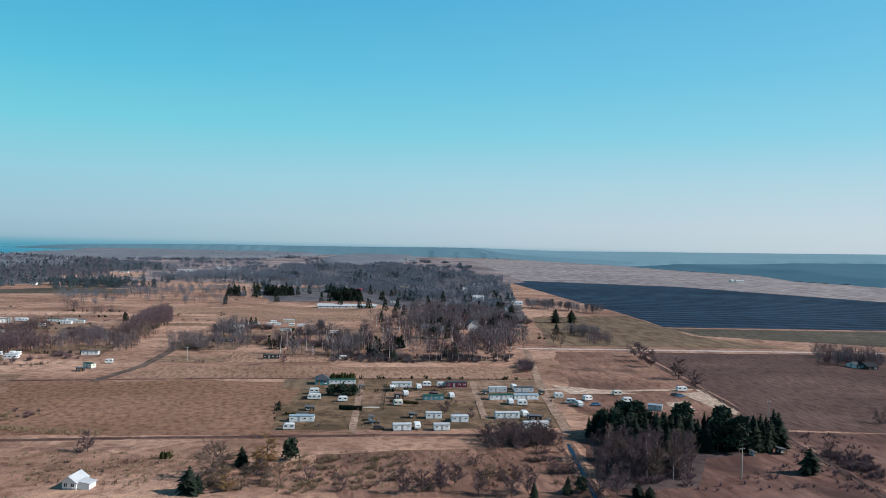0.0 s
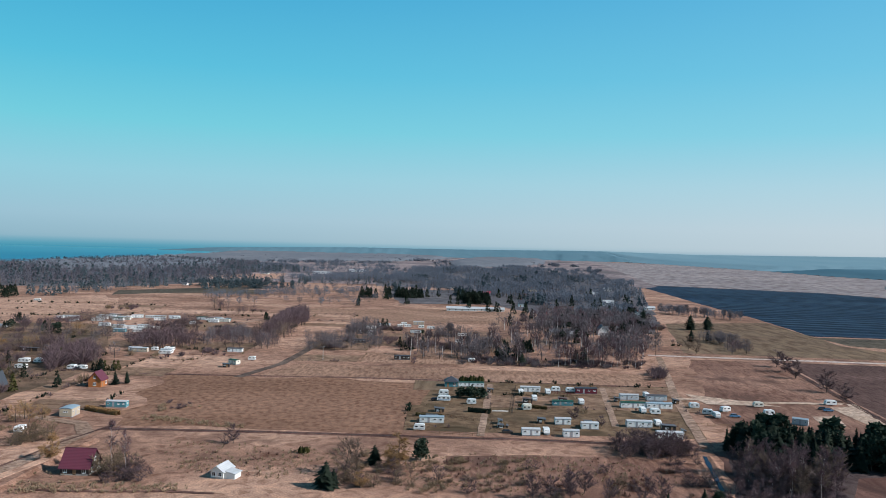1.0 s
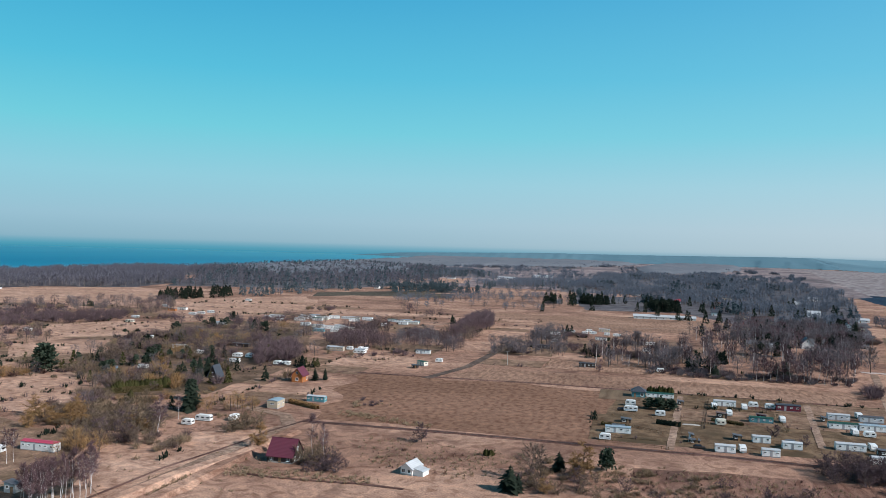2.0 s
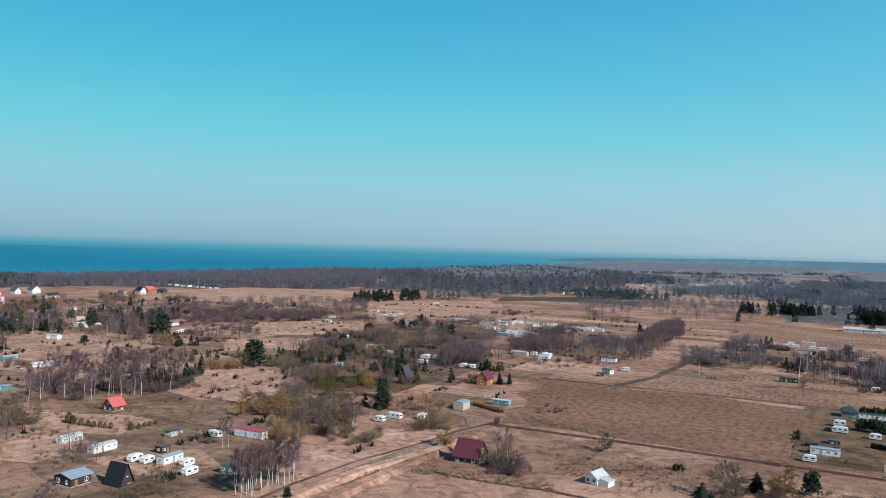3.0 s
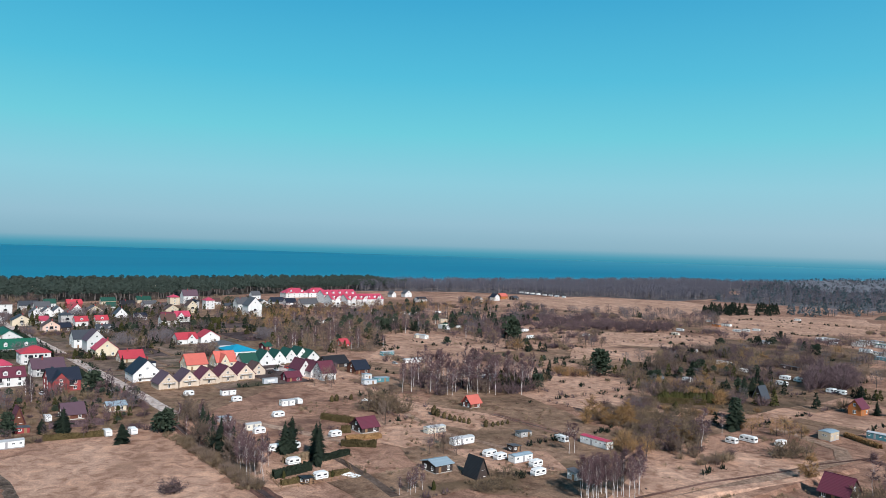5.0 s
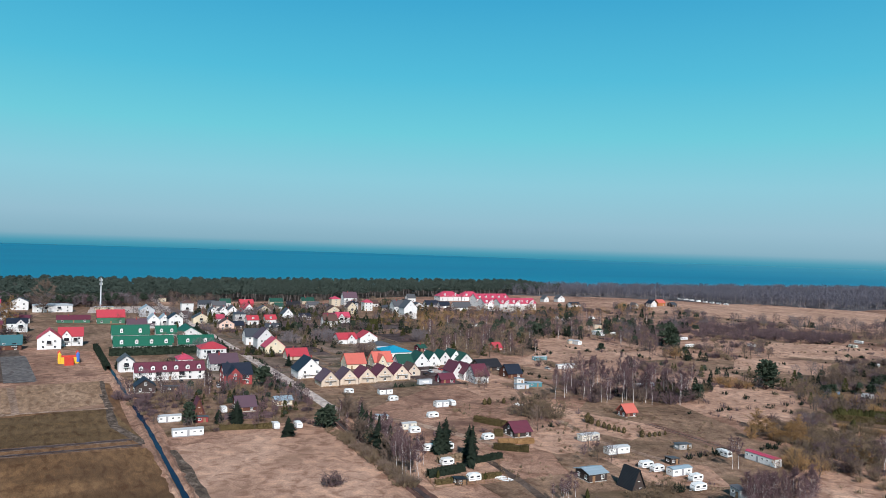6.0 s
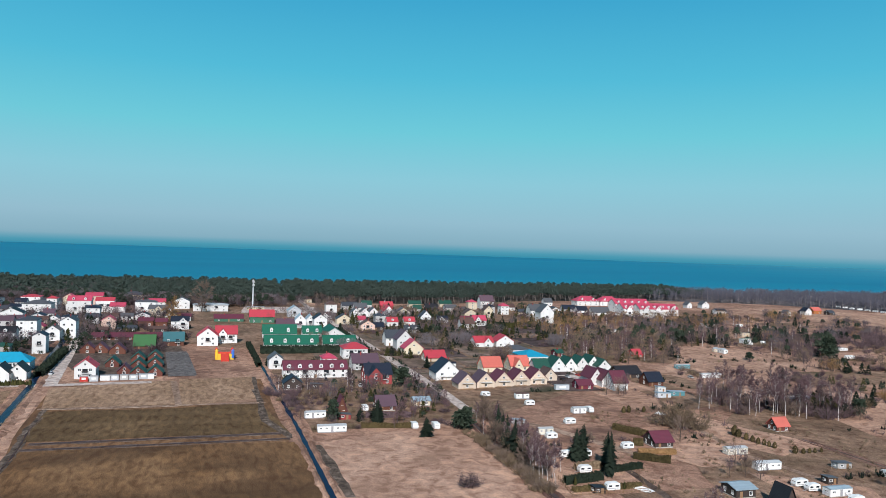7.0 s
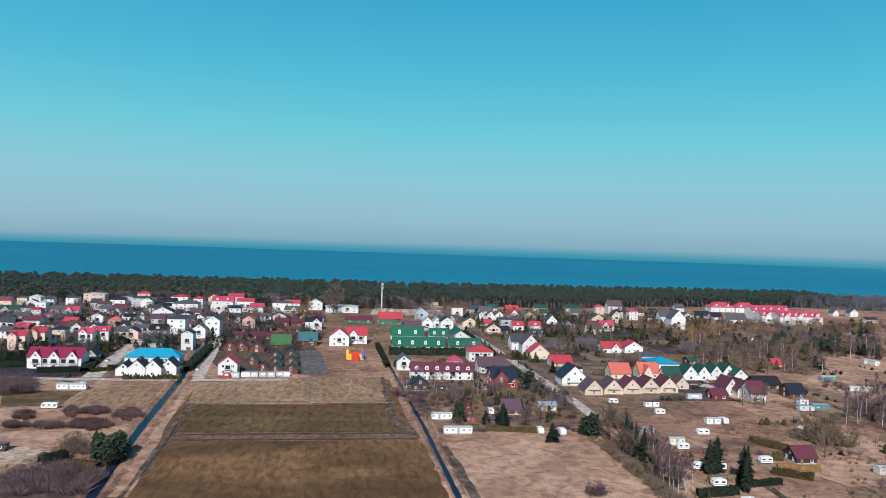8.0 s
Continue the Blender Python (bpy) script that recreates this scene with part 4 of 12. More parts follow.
def parcels(poly, seed, mats, turn=9.0, label=""):
    """Small garden plots on one turned grid: flat strips of differing ground, with weedy lines along their edges."""
    rng = random.Random(seed)
    c, s = math.cos(radians(turn)), math.sin(radians(turn))
    flat = [(x * c + y * s, -x * s + y * c) for x, y in poly]
    u0, u1 = min(p[0] for p in flat), max(p[0] for p in flat)
    v0, v1 = min(p[1] for p in flat), max(p[1] for p in flat)
    lines = []
    u = u0
    while u < u1:
        du, v = rng.uniform(28, 62), v0
        while v < v1:
            dv = rng.uniform(18, 44)
            if inside(u + du / 2, v + dv / 2, flat) and rng.random() < 0.8:
                g = [rng.uniform(0.3, 1.6) for _ in range(4)]
                q = [(u + g[0], v + g[1]), (u + du - g[2], v + g[1]), (u + du - g[2], v + dv - g[3]), (u + g[0], v + dv - g[3])]
                w = [(x * c - y * s, x * s + y * c) for x, y in q]
                PLOT.face([(x, y, 0.12 + 0.002 * seed) for x, y in w], PLOT_MATS.index(mats[rng.randrange(len(mats))]))
                for k in range(4):
                    if rng.random() < 0.55:
                        lines.append((w[k], w[(k + 1) % 4]))
            v += dv
        u += du
    for nth, (mat, low, high, lbl) in enumerate((("twig_purple", 0.8, 3.0, "reddish-brown weeds and bushes along plot edges"), ("twig_olive", 0.6, 2.6, "olive-brown weeds and bushes along plot edges"), ("straw", 0.5, 1.3, "pale dry grass along plot edges"), ("spruce", 1.0, 3.2, "dark evergreen bushes along plot edges"))):
        V, T, off = [], [], 0
        r2 = np.random.RandomState(seed + nth)
        for a, e in lines[nth::4]:
            ln = math.hypot(e[0] - a[0], e[1] - a[1])
            for _ in range(int(ln / 4.6)):
                f = r2.uniform()
                x, y, h = a[0] + (e[0] - a[0]) * f + r2.normal(0, 0.5), a[1] + (e[1] - a[1]) * f + r2.normal(0, 0.5), r2.uniform(low, high)
                n = 18
                an, rr = r2.uniform(0, 6.283, n), np.sqrt(r2.uniform(0, 1, n)) * h * 0.5
                base = np.stack([rr * np.cos(an) * 0.6, rr * np.sin(an) * 0.6, np.full(n, 0.05)], -1)
                tip = np.stack([rr * np.cos(an) * 1.4, rr * np.sin(an) * 1.4, h * r2.uniform(0.4, 1.0, n)], -1)
                base = base + (tip - base) * r2.uniform(0, 0.6, (n, 1))
                side = np.stack([-np.sin(an), np.cos(an), r2.normal(0, 0.3, n)], -1) * h * (0.05 if nth < 3 else 0.11)
                V.append(np.stack([base - side, base + side, tip], 1).reshape(-1, 3) + (x, y, 0))
                T.append(np.arange(off, off + 3 * n).reshape(-1, 3))
                off += 3 * n
        if V:
            tagged(new("weeds", tri_mesh("weeds", np.concatenate(V), np.concatenate(T), mat)), lbl, "weeds", kind="stuff")


# ---- vehicles and cabins ----
def sides(x, y, rot):
    """Long sides that carry windows: both on the near plots, the one towards the camera on far plots."""
    if math.hypot(x, y) < 330:
        return (-1, 1)
    return (-1,) if -math.sin(radians(rot)) * x + math.cos(radians(rot)) * y > 0 else (1,)


def caravan(x, y, rot=0.0, L=6.0, h=2.45, W=2.2, body="van_white", stripe="trim_grey", note="on rough grass", group="touring caravans"):
    """A touring caravan along its local x, drawbar towards +x."""
    root = thing("caravan", x, y, rot, ("white" if body == "van_white" else "cream") + " touring caravan with dark windows " + note, "caravan", group)
    key = ("caravan", body, round(L, 1), round(h, 1))
    if key not in UNIT:
        b = Builder()
        a, g, c = L / 2, 0.45, 0.35
        b.profile([(-a + 0.15, g), (-a, g + 0.4), (-a + 0.1, h - c), (-a + 0.4, h - 0.05), (-a + 1.2, h), (a - 1.2, h), (a - 0.55, h - 0.1), (a - 0.15, h - 0.7), (a, g + 0.6), (a - 0.2, g)], -W / 2, W / 2)
        b.box(-0.5, -0.4, h - 0.01, 0.2, 0.4, h + 0.12)
        UNIT[key] = b.mesh("caravan_body", body)
    part("body", UNIT[key], root)
    n = 2 if L < 5.5 else 3
    near = math.hypot(x, y) < 400
    for s in sides(x, y, rot):
        for i in range(n):
            cx = -L / 2 + L * (i + 0.5) / n
            if s == -1 and i == 1:
                block("door", "trim_grey" if body == "van_white" else "van_white", root, cx, s * (W / 2 + 0.01), 1.35, 0.62, 0.05, 1.7)
            else:
                block("window", "glass", root, cx, s * (W / 2 + 0.01), h * 0.66, L / n * 0.5, 0.05, h * 0.2)
        if near:
            block("stripe", stripe, root, 0, s * (W / 2 + 0.004), 0.92, L * 0.86, 0.03, 0.16)
    for s in (-1, 1) if near else ():
        tyre(root, -0.1, s * (W / 2 - 0.12), 0.32)
    if not near:
        block("axle", "rubber", root, -0.1, 0, 0.24, 0.64, W * 0.94, 0.48)
    block("window", "glass", root, L / 2 - 0.32, 0, h * 0.68, 0.30, W * 0.72, h * 0.20)
    block("window", "glass", root, -L / 2 + 0.04, 0, h * 0.66, 0.06, W * 0.7, h * 0.22)
    if near:
        block("drawbar", "trim_grey", root, L / 2 + 0.55, 0, 0.45, 1.3, 0.14, 0.1)
    return root


def tyre(parent, x, y, r, w=0.2):
    key = ("tyre", r)
    if key not in UNIT:
        b = Builder()
        b.tube((0, -w / 2, 0), (0, w / 2, 0), r, r, 10)
        UNIT[key] = b.mesh("tyre", "rubber")
    return part("wheel", UNIT[key], parent, "", pose(x, y, r))


def mobile_home(x, y, rot=0.0, L=9.0, W=3.4, h=2.75, body="van_white", roof="roof_pale", note="on a camp plot", group="static caravans", porch=False):
    """A static caravan along its local x: a long box under a low pitched roof, on a skirt."""
    root = thing("mobile_home", x, y, rot, {"van_white": "white", "van_cream": "cream", "blue": "blue", "teal": "pale teal", "silver": "grey", "red": "red", "beige": "beige", "dark_wood": "dark wooden"}.get(body, body) + " static caravan with a shallow roof " + note, "mobile home", group)
    b = Builder()
    b.box(-L / 2, -W / 2, 0.35, L / 2, W / 2, h - 0.25)
    part("body", b.mesh("body", body), root)
    s = Builder()
    s.box(-L / 2 + 0.06, -W / 2 + 0.06, 0.0, L / 2 - 0.06, W / 2 - 0.06, 0.35)
    part("skirt", s.mesh("skirt", "trim_grey"), root, "grey skirt")
    r = Builder()
    e = W / 2 + 0.15
    for sg in (-1, 1):
        r.solid([(-L / 2 - 0.1, sg * e, h - 0.27), (L / 2 + 0.1, sg * e, h - 0.27), (L / 2 + 0.1, 0, h + 0.12), (-L / 2 - 0.1, 0, h + 0.12),
                 (-L / 2 - 0.1, sg * e, h - 0.17), (L / 2 + 0.1, sg * e, h - 0.17), (L / 2 + 0.1, 0, h + 0.22), (-L / 2 - 0.1, 0, h + 0.22)],
                [(0, 1, 2, 3), (4, 5, 6, 7), (0, 1, 5, 4), (1, 2, 6, 5), (0, 3, 7, 4)])
    r.face([(-L / 2, -W / 2, h - 0.25), (-L / 2, W / 2, h - 0.25), (-L / 2, 0, h + 0.12)])
    r.face([(L / 2, -W / 2, h - 0.25), (L / 2, W / 2, h - 0.25), (L / 2, 0, h + 0.12)])
    part("roof", r.mesh("roof", roof), root)
    n = max(3, int(L / 2.1))
    for sg in sides(x, y, rot):
        for i in range(n):
            cx = -L / 2 + L * (i + 0.5) / n
            if i == n // 2:
                block("door", "trim_grey", root, cx, sg * (W / 2 + 0.02), 1.35, 0.85, 0.06, 1.95)
                if sg < 0:
                    block("step", "concrete", root, cx, sg * (W / 2 + 0.45), 0.16, 1.2, 0.8, 0.32)
            else:
                window(root, cx, sg * W / 2, h * 0.6, L / n * 0.42, 0.62, 0 if sg < 0 else 180)
    for sg in (-1, 1):
        window(root, sg * L / 2, 0, h * 0.6, W * 0.4, 0.62, 90 if sg > 0 else -90)
    if porch:
        block("porch", "timber", root, 0, -W / 2 - 1.6, 0.2, L * 0.5, 3.0, 0.4)
        for cx in (-L * 0.24, L * 0.24):
            block("post", "timber", root, cx, -W / 2 - 2.9, 1.3, 0.12, 0.12, 2.2)
        block("awning", "roof_grey", root, 0, -W / 2 - 1.6, 2.45, L * 0.52, 3.2, 0.1)
    return root


COLOUR_NAMES = {"white": "white-rendered", "cream": "cream", "yellow": "pale yellow", "pink": "pinkish", "grey": "grey", "brick": "red-brick", "chalet": "red-brown timber", "wood": "brown timber", "orange_wood": "orange-brown timber", "dark_wood": "dark timber",
                "blue": "blue-painted", "teal": "teal", "silver": "pale grey", "green": "dark green", "red": "red-painted", "beige": "beige", "maroon": "dark maroon"}


def house(x, y, rot=0.0, L=9.0, W=8.0, eave=3.0, rise=3.0, wall="white", roof="red", floors=1, hip=False, chimney=True, dormers=0, balcony=0, far=False, name="house", note="in the village", group="village houses", over=0.5, wing=0.0, lean_to=0.0, gables=0):
    """A house whose ridge runs along its local x; walls, roof, chimney, windows, doors, dormers and balconies are parts."""
    words = f"{COLOUR_NAMES[wall]} {name.replace('_', ' ')} with a {roof.replace('_', ' ')} {'hipped' if hip else 'gabled'} roof {note}".split()
    root = thing(name, x, y, rot, " ".join(words if len(words) <= 12 else words[:-len(note.split())]), name.replace("_", " "), group)
    a, w, t = L / 2, W / 2, 0.22
    b = Builder()
    if hip:
        b.box(-a, -w, 0, a, w, eave)
    else:
        for s in (-1, 1):
            b.face([(s * a, -w, 0), (s * a, w, 0), (s * a, w, eave), (s * a, 0, eave + rise), (s * a, -w, eave)][::s])
            b.face([(-a, s * w, 0), (a, s * w, 0), (a, s * w, eave), (-a, s * w, eave)][::s])
        b.box(-a + 0.3, -w + 0.3, 0.02, a - 0.3, w - 0.3, 0.3)
    part("wall", b.mesh("wall", wall), root)
    if not far:
        block("plinth", "concrete", root, 0, 0, 0.2, L + 0.12, W + 0.12, 0.4)
    r = Builder()
    if hip:
        q = max(0.0, a - w) + 0.3
        z0 = eave
        lo = [(-a - over, -w - over, z0), (a + over, -w - over, z0), (a + over, w + over, z0), (-a - over, w + over, z0)]
        hi = [(p[0], p[1], z0 + t) for p in lo]
        rd = [(-q, 0, eave + rise + t), (q, 0, eave + rise + t)]
        r.solid(lo + hi + rd, [(0, 1, 2, 3), (0, 1, 5, 4), (1, 2, 6, 5), (2, 3, 7, 6), (3, 0, 4, 7), (4, 5, 9, 8), (5, 6, 9), (6, 7, 8, 9), (7, 4, 8)])
    else:
        k = rise / w
        for s in (-1, 1):
            y0, z0 = s * (w + over), eave - over * k
            lo = [(-a - over, y0, z0), (a + over, y0, z0), (a + over, 0, eave + rise), (-a - over, 0, eave + rise)]
            r.solid(lo + [(p[0], p[1], p[2] + t) for p in lo], [(0, 1, 2, 3), (4, 5, 6, 7), (0, 1, 5, 4), (1, 2, 6, 5), (3, 0, 4, 7)])
        r.box(-a - over, -0.14, eave + rise + t - 0.06, a + over, 0.14, eave + rise + t + 0.07)
    part("roof", r.mesh("roof", "roof_" + roof), root)
    if chimney and not (far and int(x) % 3):
        block("chimney", "brick" if wall != "brick" else "concrete", root, a * 0.3, w * 0.18, eave + rise + 0.25, 0.6, 0.6, 1.9)
    fh = max(2.3, eave / floors)
    away = math.hypot(x, y)
    bay, ww, wh = (2.8, 1.15, 1.25) if not far else (4.4, 1.45, 1.5) if away < 640 else (6.5, 1.5, 1.5)
    for f in range(floors):
        z = fh * f + min(1.55, fh * 0.56)
        n = max(2, int(L / bay))
        for s in ((1,) if far else (-1, 1)):
            for i in range(n):
                cx = -a + L * (i + 0.5) / n
                if f == 0 and i == n // 2:
                    block("door", "timber", root, cx, s * (w + 0.02), 1.1, 1.0, 0.08, 2.0)
                else:
                    window(root, cx, s * w, z, ww, wh, 0 if s < 0 else 180)
        n = max(1 if far else 2, int(W / (bay * 1.1)))
        for s in ((1,) if far else (-1, 1)):
            for i in range(n):
                window(root, s * a, -w + W * (i + 0.5) / n, z, ww, wh, 90 if s > 0 else -90)
    if not hip and rise > 1.8:
        for s in ((1,) if far else (-1, 1)):
            window(root, s * a, 0, eave + rise * 0.36, 1.1, 1.2, 90 if s > 0 else -90)
    if balcony:
        block("deck", "timber", root, a + 0.75, 0, 0.2, 1.5, W * 0.8, 0.4)
        for i in range(4):
            block("post", "yellow", root, a + 1.2, W * (-0.31 + 0.207 * i), fh * 0.5, 0.16, 0.16, fh)
    for lv in range(balcony):
        z = fh * (lv + 1) - 0.1
        s = 1
        d = Builder()
        d.box(a, -W * 0.32, z, a + 1.3, W * 0.32, z + 0.16)
        bal = part("balcony", d.mesh("balcony", "white"), root)
        rail = Builder()
        rail.box(a + 1.22, -W * 0.32, z + 0.95, a + 1.3, W * 0.32, z + 1.02)
        for i in range(9):
            yy = -W * 0.32 + W * 0.64 * i / 8
            rail.box(a + 1.23, yy - 0.03, z + 0.16, a + 1.28, yy + 0.03, z + 0.95)
        part("railing", rail.mesh("railing", "timber" if wall in ("yellow", "cream", "white") else "frame_white"), bal)
    for i in range(dormers):
        cx = -a + L * (i + 0.5) / dormers
        for s in ((1,) if far else (-1, 1)):
            d = Builder()
            dw, z0 = 0.95, eave + rise * 0.10
            zt, yo, yi = eave + rise * 0.62, s * w * 0.88, s * w * 0.2
            d.solid([(cx - dw, yo, z0), (cx + dw, yo, z0), (cx + dw, yo, zt), (cx, yo, zt + 0.6), (cx - dw, yo, zt), (cx - dw, yi, zt), (cx + dw, yi, zt), (cx, yi, zt + 0.6)],
                    [(0, 1, 2, 3, 4), (1, 6, 2), (0, 4, 5)])
            dm = part("dormer", d.mesh("dormer", wall), root)
            dr = Builder()
            for g in (-1, 1):
                lo = [(cx + g * (dw + 0.25), yo + s * 0.25, zt - 0.12), (cx, yo + s * 0.25, zt + 0.62), (cx, yi, zt + 0.62), (cx + g * (dw + 0.25), yi, zt - 0.12)]
                dr.solid(lo + [(p[0], p[1], p[2] + 0.12) for p in lo], [(0, 1, 2, 3), (4, 5, 6, 7), (0, 1, 5, 4), (0, 3, 7, 4)])
            part("dormer_roof", dr.mesh("dormer_roof", "roof_" + roof), dm)
            window(dm, cx, yo, (z0 + zt) / 2 + 0.1, 1.1, 1.0, 0 if s < 0 else 180)
    plain = far and not hip and not wing and not dormers and not balcony and name == "house" and wall in ("white", "cream", "pink", "beige")
    if not gables and plain and L > 8.4 and away < 740 and abs(rot + 81) < 1 and rise > 2.4 and int(abs(x) + abs(y)) % 3:
        gables = 1
    for i in range(gables):
        front_gable(root, -a + L * (i + 0.5) / gables if gables > 1 else a * (0.35 if int(x) % 2 else -0.35), w, eave, rise, min(5.6, L / gables * 0.66), wall, roof, fh)
    if far and floors > 1 and away < 800 and not balcony and name != "cabin":
        if abs(rot - 9) < 1:
            loggia(root, a, 0, fh - 0.1, min(3.4, W * 0.42), 90)
        else:
            for cx in ((-a * 0.34, a * 0.34) if L > 14 else (-a * 0.4,)):
                loggia(root, cx, w, fh - 0.1, 3.2, 180)
    if lean_to:
        b, r = Builder(), Builder()
        pts = [(w - 0.02, 0), (w + lean_to, 0), (w + lean_to, eave * 0.74), (w - 0.02, eave * 0.99)]
        rts = [(w - 0.02, eave), (w + lean_to + 0.35, eave * 0.74 - 0.08), (w + lean_to + 0.35, eave * 0.74 + 0.08), (w - 0.02, eave + 0.16)]
        for q, prof, x0, x1 in ((b, pts, -a * 0.5, a * 0.75), (r, rts, -a * 0.5 - 0.25, a * 0.75 + 0.25)):
            q.solid([(x0, y0, z0) for y0, z0 in prof] + [(x1, y0, z0) for y0, z0 in prof], [(0, 1, 2, 3), (7, 6, 5, 4), (0, 4, 5, 1), (1, 5, 6, 2), (2, 6, 7, 3), (3, 7, 4, 0)])
        ax = part("lean_to", b.mesh("lean_to", wall), root)
        part("lean_to_roof", r.mesh("lean_to_roof", "roof_" + roof), ax)
    if wing:
        # a cross gable on the +x half, its ridge along local y
        b = Builder()
        ww, wl = wing, w + wing * 0.55
        cx = a * 0.35
        zr = eave + rise * 0.85
        for s in (-1, 1):
            b.face([(cx - ww / 2, s * wl, 0), (cx + ww / 2, s * wl, 0), (cx + ww / 2, s * wl, eave), (cx, s * wl, zr), (cx - ww / 2, s * wl, eave)])
            b.face([(cx + s * ww / 2, -wl, 0), (cx + s * ww / 2, wl, 0), (cx + s * ww / 2, wl, eave), (cx + s * ww / 2, -wl, eave)])
        wg = part("wing", b.mesh("wing", wall), root)
        r = Builder()
        for g in (-1, 1):
            lo = [(cx + g * (ww / 2 + 0.4), -wl - 0.4, eave - 0.4 * (zr - eave) / (ww / 2)), (cx, -wl - 0.4, zr), (cx, wl + 0.4, zr), (cx + g * (ww / 2 + 0.4), wl + 0.4, eave - 0.4 * (zr - eave) / (ww / 2))]
            r.solid(lo + [(p[0], p[1], p[2] + 0.2) for p in lo], [(0, 1, 2, 3), (4, 5, 6, 7), (0, 1, 5, 4), (2, 3, 7, 6), (0, 3, 7, 4)])
        part("wing_roof", r.mesh("wing_roof", "roof_" + roof), wg)
        for s in (-1, 1):
            for f in range(floors):
                window(wg, cx, s * wl, fh * f + min(1.55, fh * 0.56), 1.6, 1.3, 0 if s < 0 else 180)
            window(wg, cx, s * wl, eave + 0.5, 1.2, 1.1, 0 if s < 0 else 180)
    return root


def loggia(parent, x, y, z, width, turn):
    """A balcony with a slab, a dark railing and a glazed door behind it, facing its local -y."""
    if "loggia" not in UNIT:
        b = Builder()
        b.box(-0.5, -1.25, 0, 0.5, 0.02, 0.16)
        b.box(-0.5, -1.25, 0.98, 0.5, -1.19, 1.06, 1)
        for i in range(11):
            xx = -0.49 + 0.098 * i
            b.box(xx - 0.008, -1.24, 0.16, xx + 0.008, -1.20, 0.98, 1)
        for xx in (-0.5, 0.488):
            b.box(xx, -1.25, 0.98, xx + 0.012, 0, 1.06, 1)
        b.box(-0.36, -0.10, 0.16, 0.36, 0.02, 2.15, 2)
        UNIT["loggia"] = b.mesh("balcony", "white", "dark_wood", "glass")
    return part("balcony", UNIT["loggia"], parent, "", pose(x, y, z, 0, 0, turn) @ Matrix.Diagonal((width, 1, 1, 1)))


def front_gable(root, cx, w, eave, rise, width, wall, roof, fh):
    """A gabled bay that stands out from the long side towards local +y, with its own roof and windows."""
    out, hw = w + 0.9, width / 2
    top = eave + min(rise * 0.9, width * 0.62)
    back = w * max(0.05, 1 - (top - eave) / rise)
    b = Builder()
    b.solid([(cx - hw, out, 0), (cx + hw, out, 0), (cx + hw, out, eave), (cx, out, top), (cx - hw, out, eave), (cx - hw, w - 0.05, 0), (cx + hw, w - 0.05, 0), (cx + hw, w * 0.9, eave), (cx - hw, w * 0.9, eave)],
            [(0, 1, 2, 3, 4), (1, 6, 7, 2), (5, 0, 4, 8)])
    gb = part("front_gable", b.mesh("front_gable", wall), root)
    r = Builder()
    for g in (-1, 1):
        k = (top - eave) / hw
        lo = [(cx + g * (hw + 0.4), out + 0.45, eave - 0.4 * k), (cx, out + 0.45, top), (cx, back, top), (cx + g * (hw + 0.4), w * 0.95, eave - 0.4 * k)]
        r.solid(lo + [(p[0], p[1], p[2] + 0.22) for p in lo], [(0, 1, 2, 3), (4, 5, 6, 7), (0, 1, 5, 4), (0, 3, 7, 4), (2, 3, 7, 6)])
    part("gable_roof", r.mesh("gable_roof", "roof_" + roof), gb)
    window(gb, cx, out, min(1.5, fh * 0.56), width * 0.36, 1.4, 180)
    if eave > 4:
        loggia(gb, cx, out, fh - 0.1, width * 0.7, 180)
    window(gb, cx, out, eave + (top - eave) * 0.3, 1.2, 1.2, 180)


def a_frame(x, y, rot=0.0, L=6.0, W=5.0, h=6.0, wall="wood", roof="black", note="among the garden plots", group="holiday cabins"):
    """A cabin whose steep roof comes down almost to the ground; ridge along local x."""
    root = thing("cabin", x, y, rot, f"small {COLOUR_NAMES[wall]} A-frame cabin with a steep {roof} roof {note}", "cabin", group)
    a, w = L / 2, W / 2
    for s in (-1, 1):
        b = Builder()
        b.solid([(s * (a - 0.4) + e, y0, z0) for e in (-0.08, 0.08) for y0, z0 in ((-w + 0.2, 0), (w - 0.2, 0), (0, h - 0.3))], [(0, 1, 2), (3, 4, 5), (0, 1, 4, 3), (1, 2, 5, 4), (2, 0, 3, 5)])
        part("gable_wall", b.mesh("gable_wall", wall), root)
    r = Builder()
    for s in (-1, 1):
        lo = [(-a, s * w, 0.1), (a, s * w, 0.1), (a, 0, h), (-a, 0, h)]
        r.solid(lo + [(p[0], p[1] + s * 0.15, p[2] + 0.1) for p in lo], [(0, 1, 2, 3), (4, 5, 6, 7), (0, 1, 5, 4), (1, 2, 6, 5), (3, 0, 4, 7)])
    part("roof", r.mesh("roof", "roof_" + roof), root)
    for s in (-1, 1):
        block("door", "timber", root, s * (a - 0.38), -0.7, 1.0, 0.06, 0.9, 1.9)
        window(root, s * (a - 0.4), 0.7, 1.3, 1.0, 1.0, 90 if s > 0 else -90)
        window(root, s * (a - 0.4), 0, h * 0.52, 0.9, 0.9, 90 if s > 0 else -90)
    return root


